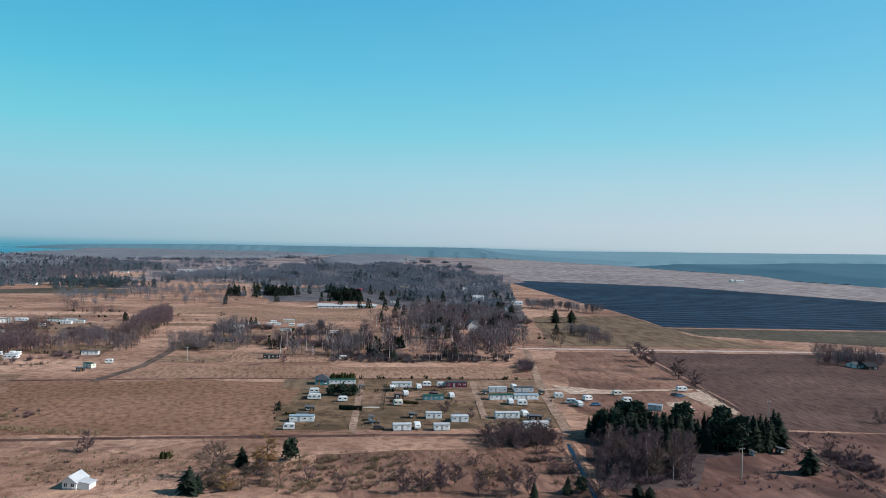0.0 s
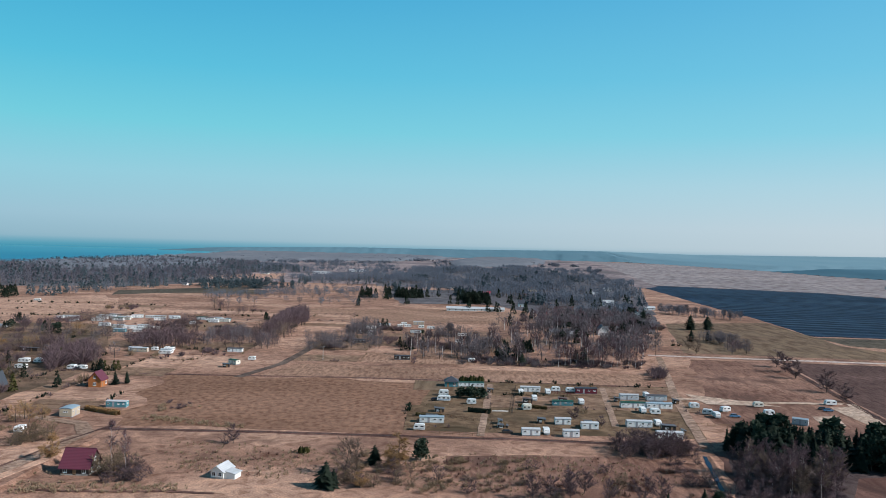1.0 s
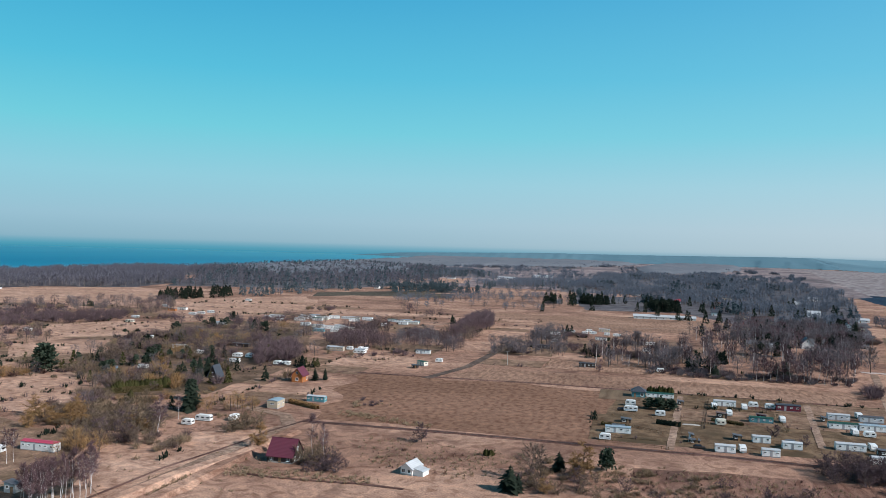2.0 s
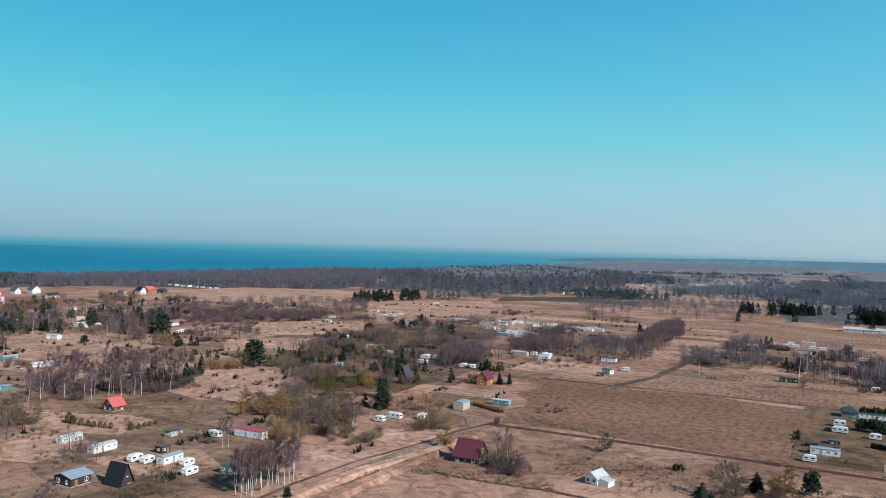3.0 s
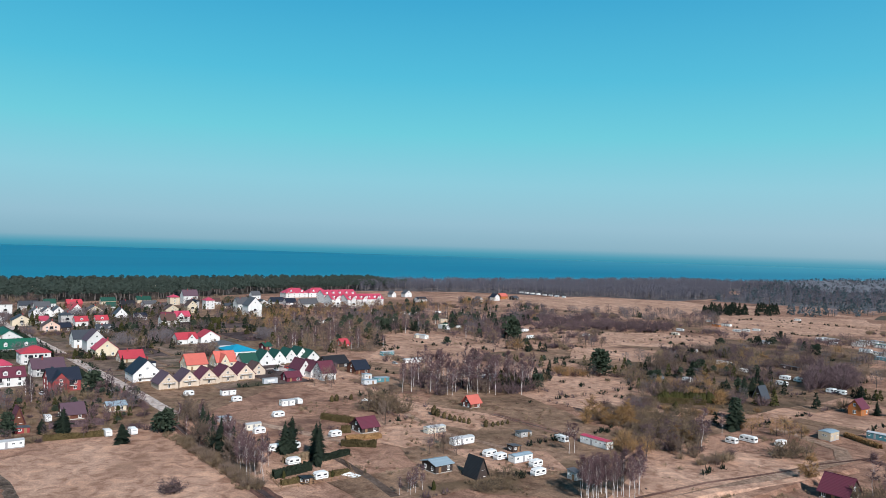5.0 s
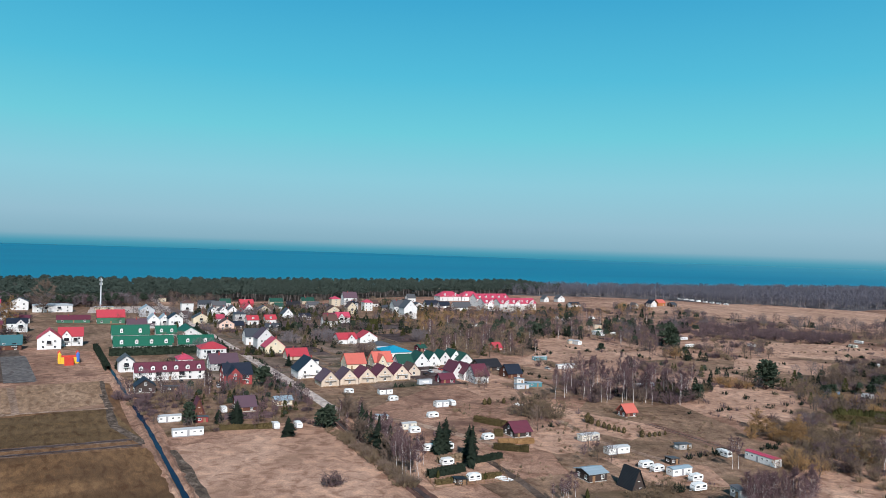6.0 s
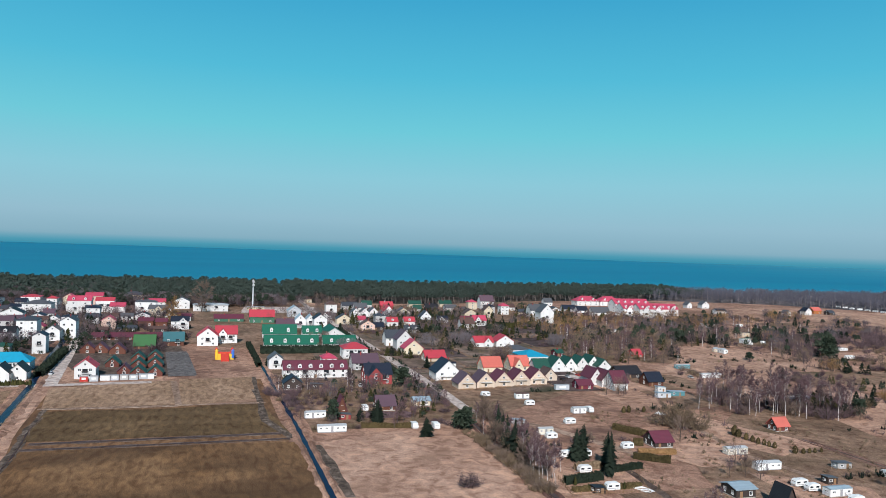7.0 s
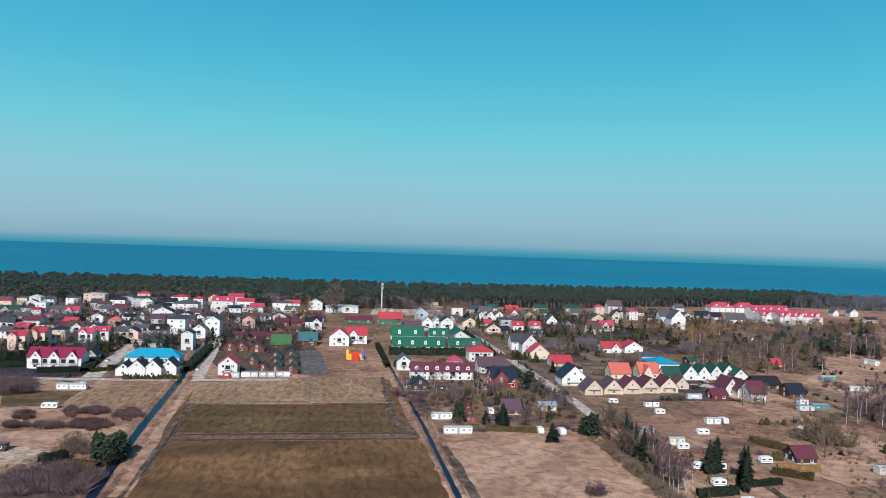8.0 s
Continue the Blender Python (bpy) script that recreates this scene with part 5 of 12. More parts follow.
def shed(x, y, rot=0.0, L=4.0, W=3.0, h=2.4, wall="wood", roof="grey", note="beside a plot", group="garden sheds", name="shed"):
    """A shed under a single sloping roof."""
    root = thing(name, x, y, rot, f"small {COLOUR_NAMES[wall]} {name.replace('_', ' ')} with a {roof.replace('_', ' ')} lean-to roof {note}", name.replace("_", " "), group)
    a, w = L / 2, W / 2
    b = Builder()
    b.profile([(-a, 0), (a, 0), (a, h), (-a, h * 0.85)], -w, w)
    part("wall", b.mesh("wall", wall), root)
    r = Builder()
    k = h * 0.15 / L
    r.profile([(-a - 0.3, h * 0.85 - 0.3 * k), (a + 0.3, h + 0.3 * k), (a + 0.3, h + 0.12 + 0.3 * k), (-a - 0.3, h * 0.85 + 0.12 - 0.3 * k)], -w - 0.25, w + 0.25)
    part("roof", r.mesh("roof", "roof_" + roof), root)
    for s in sides(x, y, rot):
        block("door", "timber" if wall not in ("wood",) else "dark_wood", root, -a * 0.4, s * (w + 0.02), 0.95, 0.9, 0.06, 1.85)
        window(root, a * 0.4, s * w, h * 0.58, min(1.2, L * 0.3), 0.8, 0 if s < 0 else 180)
    window(root, a, 0, h * 0.6, min(1.4, W * 0.4), 0.8, 90)
    return root


def container(x, y, rot=0.0, L=4.5, W=2.4, h=2.5, wall="silver", note="in a row beside the lane", group="kiosk row"):
    """A kiosk box with ribbed sides, a shutter and a flat lid."""
    root = thing("kiosk", x, y, rot, f"{COLOUR_NAMES[wall]} box-shaped kiosk with closed shutters {note}", "kiosk", group)
    b = Builder()
    side = [(-L / 2, 0.0)]
    for i in range(int(L / 0.5)):
        cx = -L / 2 + 0.25 + i * 0.5
        side += [(cx - 0.1, 0.0), (cx - 0.06, 0.06), (cx + 0.06, 0.06), (cx + 0.1, 0.0)]
    side.append((L / 2, 0.0))
    b.prism([(px, -W / 2 - d) for px, d in side] + [(px, W / 2 + d) for px, d in reversed(side)], 0.1, h)
    part("body", b.mesh("body", wall), root)
    block("lid", "trim_grey", root, 0, 0, h + 0.06, L + 0.2, W + 0.2, 0.12)
    for s in (-1, 1):
        block("shutter", "frame_white", root, 0, s * (W / 2 + 0.07), h * 0.6, L * 0.5, 0.05, h * 0.4)
    block("skid", "concrete", root, 0, 0, 0.05, L * 0.95, W * 0.9, 0.1)
    return root


def car(x, y, rot=0.0, paint="silver", note="parked on the grass", group="parked cars"):
    root = thing("car", x, y, rot, f"{COLOUR_NAMES[paint].replace('-rendered', '').replace(' timber', '')} passenger car {note}", "car", group)
    b = Builder()
    b.profile([(-2.1, 0.3), (-2.15, 0.75), (-2.0, 0.95), (-1.2, 1.0), (1.0, 0.95), (2.0, 0.8), (2.15, 0.55), (2.1, 0.3)], -0.85, 0.85)
    part("body", b.mesh("body", paint), root)
    c = Builder()
    c.prism([(-1.75, -0.75), (0.95, -0.75), (0.95, 0.75), (-1.75, 0.75)], 0.97, 1.45, 0, 0.74)
    part("cabin", c.mesh("cabin", "glass"), root, "dark glazed cabin")
    block("roof_panel", paint, root, -0.4, 0, 1.46, 1.95, 1.1, 0.06)
    for sx in (-1.35, 1.35):
        for sy in (-0.78, 0.78):
            tyre(root, sx, sy, 0.31)
    return root


def pole(x, y, h=9.0, note="standing in the meadow", arm=True):
    root = thing("utility_pole", x, y, 20, "grey concrete utility pole with a crossarm " + note, "utility pole", "utility poles")
    b = Builder()
    b.tube((0, 0, 0), (0, 0, h), 0.19, 0.11, 8)
    part("pole", b.mesh("pole", "concrete"), root)
    if arm:
        block("crossarm", "trim_grey", root, 0, 0, h - 0.5, 1.8, 0.12, 0.12)
        for cx in (-0.8, 0, 0.8):
            i = Builder()
            i.tube((cx, 0, h - 0.44), (cx, 0, h - 0.16), 0.06, 0.04, 6)
            part("insulator", i.mesh("insulator", "frame_white"), root)
    return root


def mast(x, y, h=26.0):
    root = thing("radio_mast", x, y, 0, "tall pale steel radio mast with antennas near the wood", "mast")
    b = Builder()
    b.tube((0, 0, 0), (0, 0, h * 0.55), 0.85, 0.62, 10)
    b.tube((0, 0, h * 0.55), (0, 0, h), 0.62, 0.45, 10)
    part("shaft", b.mesh("shaft", "silver"), root)
    for z in (h * 0.78, h * 0.9):
        p = Builder()
        p.tube((0, 0, z), (0, 0, z + 0.15), 1.3, 1.3, 10)
        part("platform", p.mesh("platform", "trim_grey"), root)
        for i in range(3):
            a = i * 2.094
            block("antenna", "frame_white", root, 1.3 * math.cos(a), 1.3 * math.sin(a), z + 1.0, 0.35, 0.25, 2.2, math.degrees(a))
    block("base", "concrete", root, 0, 0, 0.3, 3.2, 3.2, 0.6)
    l = Builder()
    l.tube((0, 0, h), (0, 0, h + 2.2), 0.05, 0.02, 5)
    part("lightning_rod", l.mesh("rod", "trim_grey"), root)
    return root


def bouncy_castle(x, y, rot=0.0):
    root = thing("inflatable_castle", x, y, rot, "red, yellow and blue inflatable bouncy castle on the lawn", "bouncy castle")
    root.scale = (1.55, 1.75, 1.35)
    block("mattress", "toy_yellow", root, 0, 0, 0.5, 6, 6, 1.0, 0, "yellow mattress")
    for i, (cx, cy) in enumerate(((-2.6, -2.6), (2.6, -2.6), (-2.6, 2.6), (2.6, 2.6))):
        t = Builder()
        t.tube((cx, cy, 0.6), (cx, cy, 3.6), 0.55, 0.5, 10)
        t.tube((cx, cy, 3.6), (cx, cy, 4.7), 0.62, 0.03, 10)
        part("tower", t.mesh("tower", ("toy_red", "toy_yellow", "toy_red", "toy_blue")[i]), root)
    for cx, sx, cy, sy, mt in ((-2.6, 0.7, 0, 4.6, "toy_red"), (2.6, 0.7, 0, 4.6, "toy_yellow"), (0, 4.6, 2.6, 0.7, "toy_red")):
        block("side_wall", mt, root, cx, cy, 1.7, sx, sy, 1.6)
    s = Builder()
    s.profile([(2.9, 0.0), (7.5, 0.0), (7.5, 0.3), (2.9, 2.6)], -1.3, 1.3)
    part("slide", s.mesh("slide", "toy_red"), root)
    return root


for nm, c in {"toy_red": (0.55, 0.05, 0.03), "toy_yellow": (0.75, 0.48, 0.04), "toy_blue": (0.05, 0.15, 0.5)}.items():
    M[nm] = painted(nm, c, 0.45, 0.03, dirt_fac=0.1)


def hedge(a, b, width, height, mat, seed, label):
    """A clipped or ragged hedge between two points: leafy blades over a core."""
    rng = random.Random(seed)
    a, b = Vector((*a, 0)), Vector((*b, 0))
    d = (b - a)
    s = Vector((-d.y, d.x, 0)).normalized()
    v, t = [], []
    near = max(a.length, b.length) < 480
    leaf = 0.5 if near else 0.95
    for i in range(int(d.length * (62 if near else 17) * (0.5 + height / 5))):
        f = rng.random()
        top = height * (0.9 + 0.2 * noise.noise(Vector((f * d.length * 0.3, seed, 0))))
        side = rng.choice((-1, 1, 0))
        z = top * rng.random() if side else top
        o = side * width / 2 if side else rng.uniform(-0.5, 0.5) * width
        p = a + d * f + s * (o + rng.gauss(0, 0.08)) + Vector((0, 0, max(0.1, z - 0.3)))
        n = Vector((rng.gauss(0, 0.5), rng.gauss(0, 0.5), rng.gauss(0.8, 0.4))).normalized() * leaf
        q = n.cross(Vector((rng.gauss(0, 1), rng.gauss(0, 1), rng.gauss(0, 1)))).normalized() * leaf * 0.42
        k = len(v)
        v += [p - q, p + q, p + n]
        t.append((k, k + 1, k + 2))
    for z0, w in ((0.02, width * 0.8), (height * 0.8, width * 0.6)):
        k = len(v)
        v += [a - s * w / 2 + Vector((0, 0, z0)), b - s * w / 2 + Vector((0, 0, z0)), b + s * w / 2 + Vector((0, 0, z0)), a + s * w / 2 + Vector((0, 0, z0))]
        if z0 > 0.1:
            t += [(k, k + 1, k + 2), (k, k + 2, k + 3), (k - 4, k - 3, k + 1), (k - 4, k + 1, k), (k - 2, k - 1, k + 3), (k - 2, k + 3, k + 2)]
    return tagged(new("hedge", tri_mesh("hedge", v, t, mat)), label, "hedge")


def fence(a, b, height, mat, label, step=2.5):
    """Posts and rails between two points."""
    a, b = Vector((*a, 0)), Vector((*b, 0))
    d = b - a
    rot = math.degrees(math.atan2(d.y, d.x))
    root = thing("fence", a.x, a.y, rot, label, "fence", "plot fences")
    n = max(1, int(d.length / step))
    for i in range(n + 1):
        block("post", mat, root, d.length * i / n, 0, height * 0.52, 0.12, 0.12, height * 1.04)
    for z in (0.35, 0.85):
        block("rail", mat, root, d.length / 2, 0, height * z, d.length, 0.05, 0.12)
    return root


def pile(x, y, rot, L, W, h, mat, label, name="tarpaulin"):
    """A sagging cover over stacked things."""
    rng = random.Random(int(x * 7 + y))
    n = 7
    v = [(L * (i / n - 0.5), W * (j / n - 0.5), h * max(0.0, min(1, 2.2 * min(i, n - i, j, n - j) / n)) * rng.uniform(0.75, 1.1) + 0.03) for i in range(n + 1) for j in range(n + 1)]
    f = [(i * (n + 1) + j, (i + 1) * (n + 1) + j, (i + 1) * (n + 1) + j + 1, i * (n + 1) + j + 1) for i in range(n) for j in range(n)]
    me = bpy.data.meshes.new(name)
    me.from_pydata(v, [], f)
    me.materials.append(M[mat])
    ob = new(name, me)
    ob.matrix_basis = pose(x, y, 0, 0, 0, rot)
    return tagged(ob, label, name)



# the land
tagged(patch("ground", [(-5000, -5000), (5000, -5000), (5000, 5000), (-5000, 5000)], "dry_grass", 0.0, "dry tan winter grassland to the horizon"), kind="structure")
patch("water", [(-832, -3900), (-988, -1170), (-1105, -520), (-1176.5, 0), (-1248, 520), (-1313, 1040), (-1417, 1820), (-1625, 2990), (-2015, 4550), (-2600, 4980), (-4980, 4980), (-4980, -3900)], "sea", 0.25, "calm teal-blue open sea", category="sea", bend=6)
lane("beach", [(-975, -1170), (-1092, -520), (-1163.5, 0), (-1235, 520), (-1300, 1040), (-1404, 1820), (-1612, 2990)], 28, "beach", 0.3, "pale sand beach along the sea", category="beach", waver=3)
patch("field", [(-167.7, 269.1), (-61.1, 284.7), (-66.3, 395.2), (-205.4, 378.3)], "mown_field", 0.017, "brown mown field with faint rows", bend=9)
patch("field", [(-161.2, 390), (39, 417.3), (41.6, 455), (-153.4, 432.9)], "strip_field", 0.019, "tan stubble field", bend=2)
patch("plot", [(-62.4, 291.2), (52, 306.8), (52, 418.6), (-67.6, 400.4)], "camp_lawn", 0.021, "worn camp lawn with brown grass", bend=1)
patch("heath", [(46.8, 136.5), (48.1, 208), (50.7, 288.6), (91, 302.9), (135.2, 308.1), (135.2, 143)], "heath", 0.023, "dark reddish-brown rough ground", bend=4)
patch("meadow", [(-40.4, 259.4), (-14.6, 267.4), (42.1, 270.4), (45.3, 244), (42.8, 221), (-27, 215.8)], "red_meadow", 0.025, "reddish-brown rough meadow", bend=9)
patch("field", [(59.8, 335.4), (78, 530.4), (132.6, 533), (135.2, 312), (93.6, 309.4)], "red_meadow", 0.027, "reddish-brown rough ground beside a ditch", bend=5)
patch("thicket_floor", [(55.7, 295.8), (69.9, 288.7), (109, 280.3), (105.3, 271.7), (91.6, 266.2), (78.3, 234.1), (46.4, 231.6)], "litter_and_shade", 0.029, "dark litter under bare trees and spruces", bend=7)
patch("heath", [(135.2, 309.4), (676, 291.2), (546, 78), (135.2, 143)], "heath", 0.031, "dark reddish heath", bend=3)
patch("field", [(136.5, 535.6), (676, 585), (676, 292.5), (136.5, 312)], "brown_field", 0.033, "reddish-brown rough field", bend=3)
patch("field", [(78, 561.6), (260, 572), (208, 650), (205.4, 708.5), (195, 832), (91, 780)], "green_field", 0.035, "olive-tan grass field", bend=3)
patch("field", [(214.5, 650), (340.6, 600.6), (676, 624), (676, 730.6), (205.4, 705.9)], "winter_crop", 0.037, "dull green winter crop field", bend=3)
patch("field", [(97.5, 1634.1), (455, 1508), (661.7, 1175.2), (1170, 1040), (1170, 780), (410.8, 730.6), (205.4, 713.7), (196.3, 877.5), (187.2, 929.5), (130, 1527.5)], "peat_field", 0.039, "dark blue-grey worked field in long rows", bend=4)
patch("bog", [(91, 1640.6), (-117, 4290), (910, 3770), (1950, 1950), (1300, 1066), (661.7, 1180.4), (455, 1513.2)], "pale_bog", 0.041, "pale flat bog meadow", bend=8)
patch("meadow", [(-278.2, -9.1), (-309.4, 52), (-226.2, 58.5), (-143, 57.2), (-130, 10.4), (-219.7, 0)], "rough_meadow", 0.043, "pale rough meadow", bend=2)
patch("field", [(-378.3, -131.3), (-404.3, -40.3), (-345.8, -29.9), (-219.7, -7.8), (-130, 7.8), (-117, -75.4), (-206.7, -96.2), (-267.8, -109.2)], "wet_field", 0.045, "brown field with dark wet patches", bend=1)
patch("plot", [(-370.5, -364), (-377, -140.4), (-572, -182), (-513.5, -59.8), (-292.5, -10.4), (-318.5, 59.8), (-390, 130), (-546, 214.5), (-910, 266.5), (-897, 117), (-858, -39), (-832, -325), (-728, -546)], "garden_grass", 0.047, "trodden town ground between houses", bend=3)
patch("clearing", [(-171, 161.8), (-206.4, 181.4), (-213.8, 204.9), (-188.5, 235.1), (-171, 251.7), (-167.1, 202.6)], "rough_meadow", 0.138, "pale grassy clearing", bend=2)
patch("clearing", [(-871.4, 533.6), (-718.7, 604.5), (-510.9, 632.8), (-447.3, 719.7), (-512.6, 824.4), (-621.1, 759.2), (-730.6, 744.3), (-936.4, 620.9)], "rough_meadow", 0.138, "pale strip of dry meadow", bend=3)
patch("clearing", [(-510.7, 236.6), (-408.5, 230.5), (-407, 199.4), (-439, 184.4)], "rough_meadow", 0.139, "pale lawn strip among the plots", bend=2)
patch("clearing", [(-330.2, 255.3), (-303.9, 282.4), (-293.1, 247.1), (-326.7, 217)], "rough_meadow", 0.139, "pale heath beside the far plots", bend=2)
patch("clearing", [(-960.6, 531.1), (-909.7, 709.1), (-754.1, 785.5), (-573.1, 733), (-647, 618), (-810.8, 521.9)], "rough_meadow", 0.139, "pale meadow by the wood edge", bend=2)
for nth, poly in enumerate(OPEN):
    patch("clearing", poly, "rough_meadow", 0.144 + 0.0002 * nth, "pale open patch of dry grass among plots", bend=3)
patch("plot", [(-385.7, 343.6), (-465.7, 507.2), (-430.5, 568.2), (-358.4, 577.2), (-252, 384), (-237.8, 288.0), (-270, 262), (-305, 290)], "dark_gardens", 0.1345, "dark weedy garden ground", bend=4)
patch("plot", [(-354.8, 195.3), (-345, 235), (-314.9, 215.5), (-236.3, 207.5), (-194.5, 183.9), (-172, 148), (-190, 119), (-207.7, 112), (-255.3, 120)], "garden_grass", 0.1347, "brown dry grass of the near plots", bend=3)
patch("meadow", [(-281.3, 790.8), (-55.8, 842.8), (77, 897.4), (72.4, 843.3), (-118.5, 740), (-247.2, 695.3)], "strip_field", 0.059, "tan far meadow", bend=2)
patch("plot", [(-552.1, 872.8), (-438.9, 1088.2), (-460.3, 1162.1), (-591.3, 949.2)], "winter_crop", 0.061, "strip of dull green grass", bend=1)
patch("yard", [(-489.5, -105.6), (-492.9, -92.6), (-414.7, -73.5), (-410, -86.9)], "asphalt", 0.141, "grey asphalt parking yard", bend=0)
patch("yard", [(57.1, 400.7), (85.1, 388.8), (97.3, 381.6), (63.5, 377.3)], "sand", 0.141, "pale bare sandy ground", bend=1)
patch("yard", [(-438.4, 120.2), (-451.5, 146.4), (-411.4, 137.8), (-393.8, 110.8)], "road", 0.141, "pale paved hotel yard", bend=1)
patch("field", [(-376.7, -132.3), (-392.4, -80.6), (-341.8, -69.1), (-332.3, -120.1)], "strip_field", 0.069, "pale upper strip of field", bend=1)
patch("field", [(-394.3, -79.5), (-403.3, -45.2), (-348.3, -34.6), (-340.9, -67.4)], "strip_field", 0.071, "pale upper strip of field", bend=1)
patch("yard", [(-249.1, -153), (-253.9, -144.5), (-243.6, -129.5), (-234.5, -130.9), (-232.7, -143.1)], "sand", 0.143, "bare pale sandy ground", bend=1)
patch("meadow", [(-270.1, -165.7), (-278, -143.3), (-290.1, -124.5), (-353.7, -136.9), (-366.4, -130.9), (-266.2, -113.4), (-257.9, -118.6), (-254.2, -133.1), (-252.3, -155)], "rough_meadow", 0.075, "pale pinkish dry grass by the canal", bend=2)
patch("verge", [(-365.2, -136.4), (-372.1, -132.3), (-296.4, -115), (-208.2, -92.2), (-207.5, -98.1)], "rough_meadow", 0.077, "pale grassy canal verge", bend=1)
parcels([(-214.5, 80.6), (-175.5, 195), (-178.1, 253.5), (-221, 377), (-208, 429), (-429, 559), (-572, 429), (-572, 260), (-390, 136.5), (-325, 80.6)], 5, ["garden_grass", "dry_grass", "rough_meadow", "rough_meadow"])
parcels([(-208, 448.5), (-182, 728), (-546, 780), (-728, 546), (-559, 435.5), (-429, 559)], 6, ["garden_grass", "dry_grass", "rough_meadow", "dry_grass"])
parcels([(-572, 260), (-572, 429), (-728, 546), (-832, 429), (-780, 273)], 7, ["garden_grass", "dry_grass", "rough_meadow", "dry_grass"])
parcels([(-65, 301.6), (52, 314.6), (49.4, 413.4), (-65, 395.2)], 8, ["camp_lawn", "camp_lawn", "garden_grass", "green_field"], label="worn camp plots with brown grass")
parcels([(-169, 455), (39, 474.5), (52, 533), (78, 702), (-26, 702), (-39, 650), (-169, 650)], 9, ["garden_grass", "strip_field", "dry_grass", "strip_field"])
parcels([(-377, -13), (-305.5, -3.9), (-325, 46.8), (-390, 39), (-442, -26)], 10, ["garden_grass", "dry_grass", "rough_meadow"])
parcels([(-392, -150), (-385, -400), (-560, -400), (-620, -120), (-420, -150)], 11, ["town_ground", "town_ground", "litter_and_shade", "garden_grass"], label="yards and lawns between town houses")
parcels([(-330, 40), (-420, 150), (-690, 190), (-680, -20), (-420, -30)], 12, ["garden_grass", "litter_and_shade", "town_ground", "town_ground"], label="yards and lawns between village houses")
tagged(new("plots", PLOT.mesh("plots", *PLOT_MATS)), "patchwork of small dry garden plots and yards", "ground", kind="stuff")

# roads, tracks and ditches
lane("road", [(-962, -52), (-830.7, -32.5), (-692.9, -7.8), (-495.3, 27.3), (-378.3, 48.1), (-322.4, 55.9)], 5.6, "road", 0.152, "pale concrete village road")
lane("track", [(-325, 55.9), (-301.6, 80.6), (-260, 104)], 4.6, "track", 0.154, "sandy track")
lane("road", [(-384.8, -135.2), (-540.8, -172.9), (-611, -189.8)], 6.9, "road", 0.156, "pale sandy lane beside the canal")
lane("road", [(-351, -416), (-366.6, -260), (-373.1, -185.9), (-382.2, -133.9), (-392.6, -91)], 5.75, "road", 0.158, "pale concrete lane along the fields")
lane("road", [(-371, -183.0), (-401.6, -189.6), (-425.8, -194.6), (-468.3, -206.9), (-509.1, -217.9), (-536.2, -221.8)], 6.5, "asphalt", 0.1525, "grey paved lane between town houses", waver=0.2)
PLACED += [(-375 - 8 * k, -184 - 2.2 * k) for k in range(20)]
lane("track", [(-330.2, -120.9), (-339.3, -68.9), (-345.8, -32.5)], 2.53, "track", 0.160, "narrow sandy field path")
lane("track", [(-395.6, -81.2), (-339.6, -67.9)], 2.875, "track", 0.162, "narrow field path")
ditch([(-611, -197.6), (-570.7, -187.2), (-460.2, -162.5), (-379.6, -141.7), (-289.9, -122.2), (-239.2, -110.5), (-143, -85.8)], 2.9, "straight drainage canal with dark blue water", water=True, bank=2.0, height=0.9)
ditch([(-512.2, -58.5), (-455, -45.5), (-302.9, -16.9), (-219.7, -2.6), (-130, 14.3)], 1.5, "narrow drainage ditch with dark water", water=True, bank=1.3, height=0.8)
ditch([(-319.8, 52), (-262.6, 55.9), (-226.2, 59.8), (-117, 72.8)], 2.2, "dark overgrown roadside ditch", water=False, bank=0.9, height=0.7)
ditch([(-275.6, -104), (-291.2, -22.1)], 2.6, "shallow muddy field ditch", water=False, bank=0.6, height=0.3, earth="earth")
ditch([(-267.8, -104), (-283.4, -18.2)], 2.0, "shallow muddy field ditch", water=False, bank=0.6, height=0.3, earth="earth")
ditch([(-170.3, 263.9), (-111.8, 274.3), (-66.3, 280.8), (-15.6, 288.6), (15.6, 291.2), (46.8, 296.4)], 0.9, "dark overgrown boundary ditch", water=False, bank=0.8, height=0.3)
ditch([(-221, 374.4), (-109.2, 397.8), (36.4, 414.7)], 0.8, "dark boundary ditch in dry grass", water=False, bank=0.7, height=0.3)
ditch([(132.6, 513.5), (133.9, 332.8), (131.3, 234), (130, 156)], 0.9, "dark ditch beside a brown field", water=False, bank=0.9, height=0.4)
ditch([(46.8, 280.8), (45.5, 237.9), (44.2, 195), (42.9, 143)], 1.3, "narrow ditch with dark water", water=True, bank=1.3, height=0.5)
lane("road", [(-169, 379.6), (-163.8, 429), (-170.3, 500.5), (-175.5, 546)], 5.175, "earth", 0.164, "grey farm road between fields")
lane("track", [(58.5, 535.6), (54.6, 455), (50.7, 387.4), (49.4, 293.8)], 4.14, "track", 0.166, "sandy camp lane")
lane("road", [(52, 540.8), (167.7, 549.9), (317.2, 561.6), (676, 585)], 5.75, "road", 0.168, "pale country road")
lane("track", [(50.7, 387.4), (91, 388.7), (132.6, 397.8), (127.4, 338)], 4.6, "sand", 0.170, "sandy plot lane")
lane("track", [(-39.9, 398.9), (-35.4, 336.9), (-32.2, 288.9)], 2.875, "track", 0.172, "narrow camp path")
lane("track", [(16.7, 406.8), (17.9, 349.1), (18.8, 318.7)], 2.875, "track", 0.174, "narrow camp path")
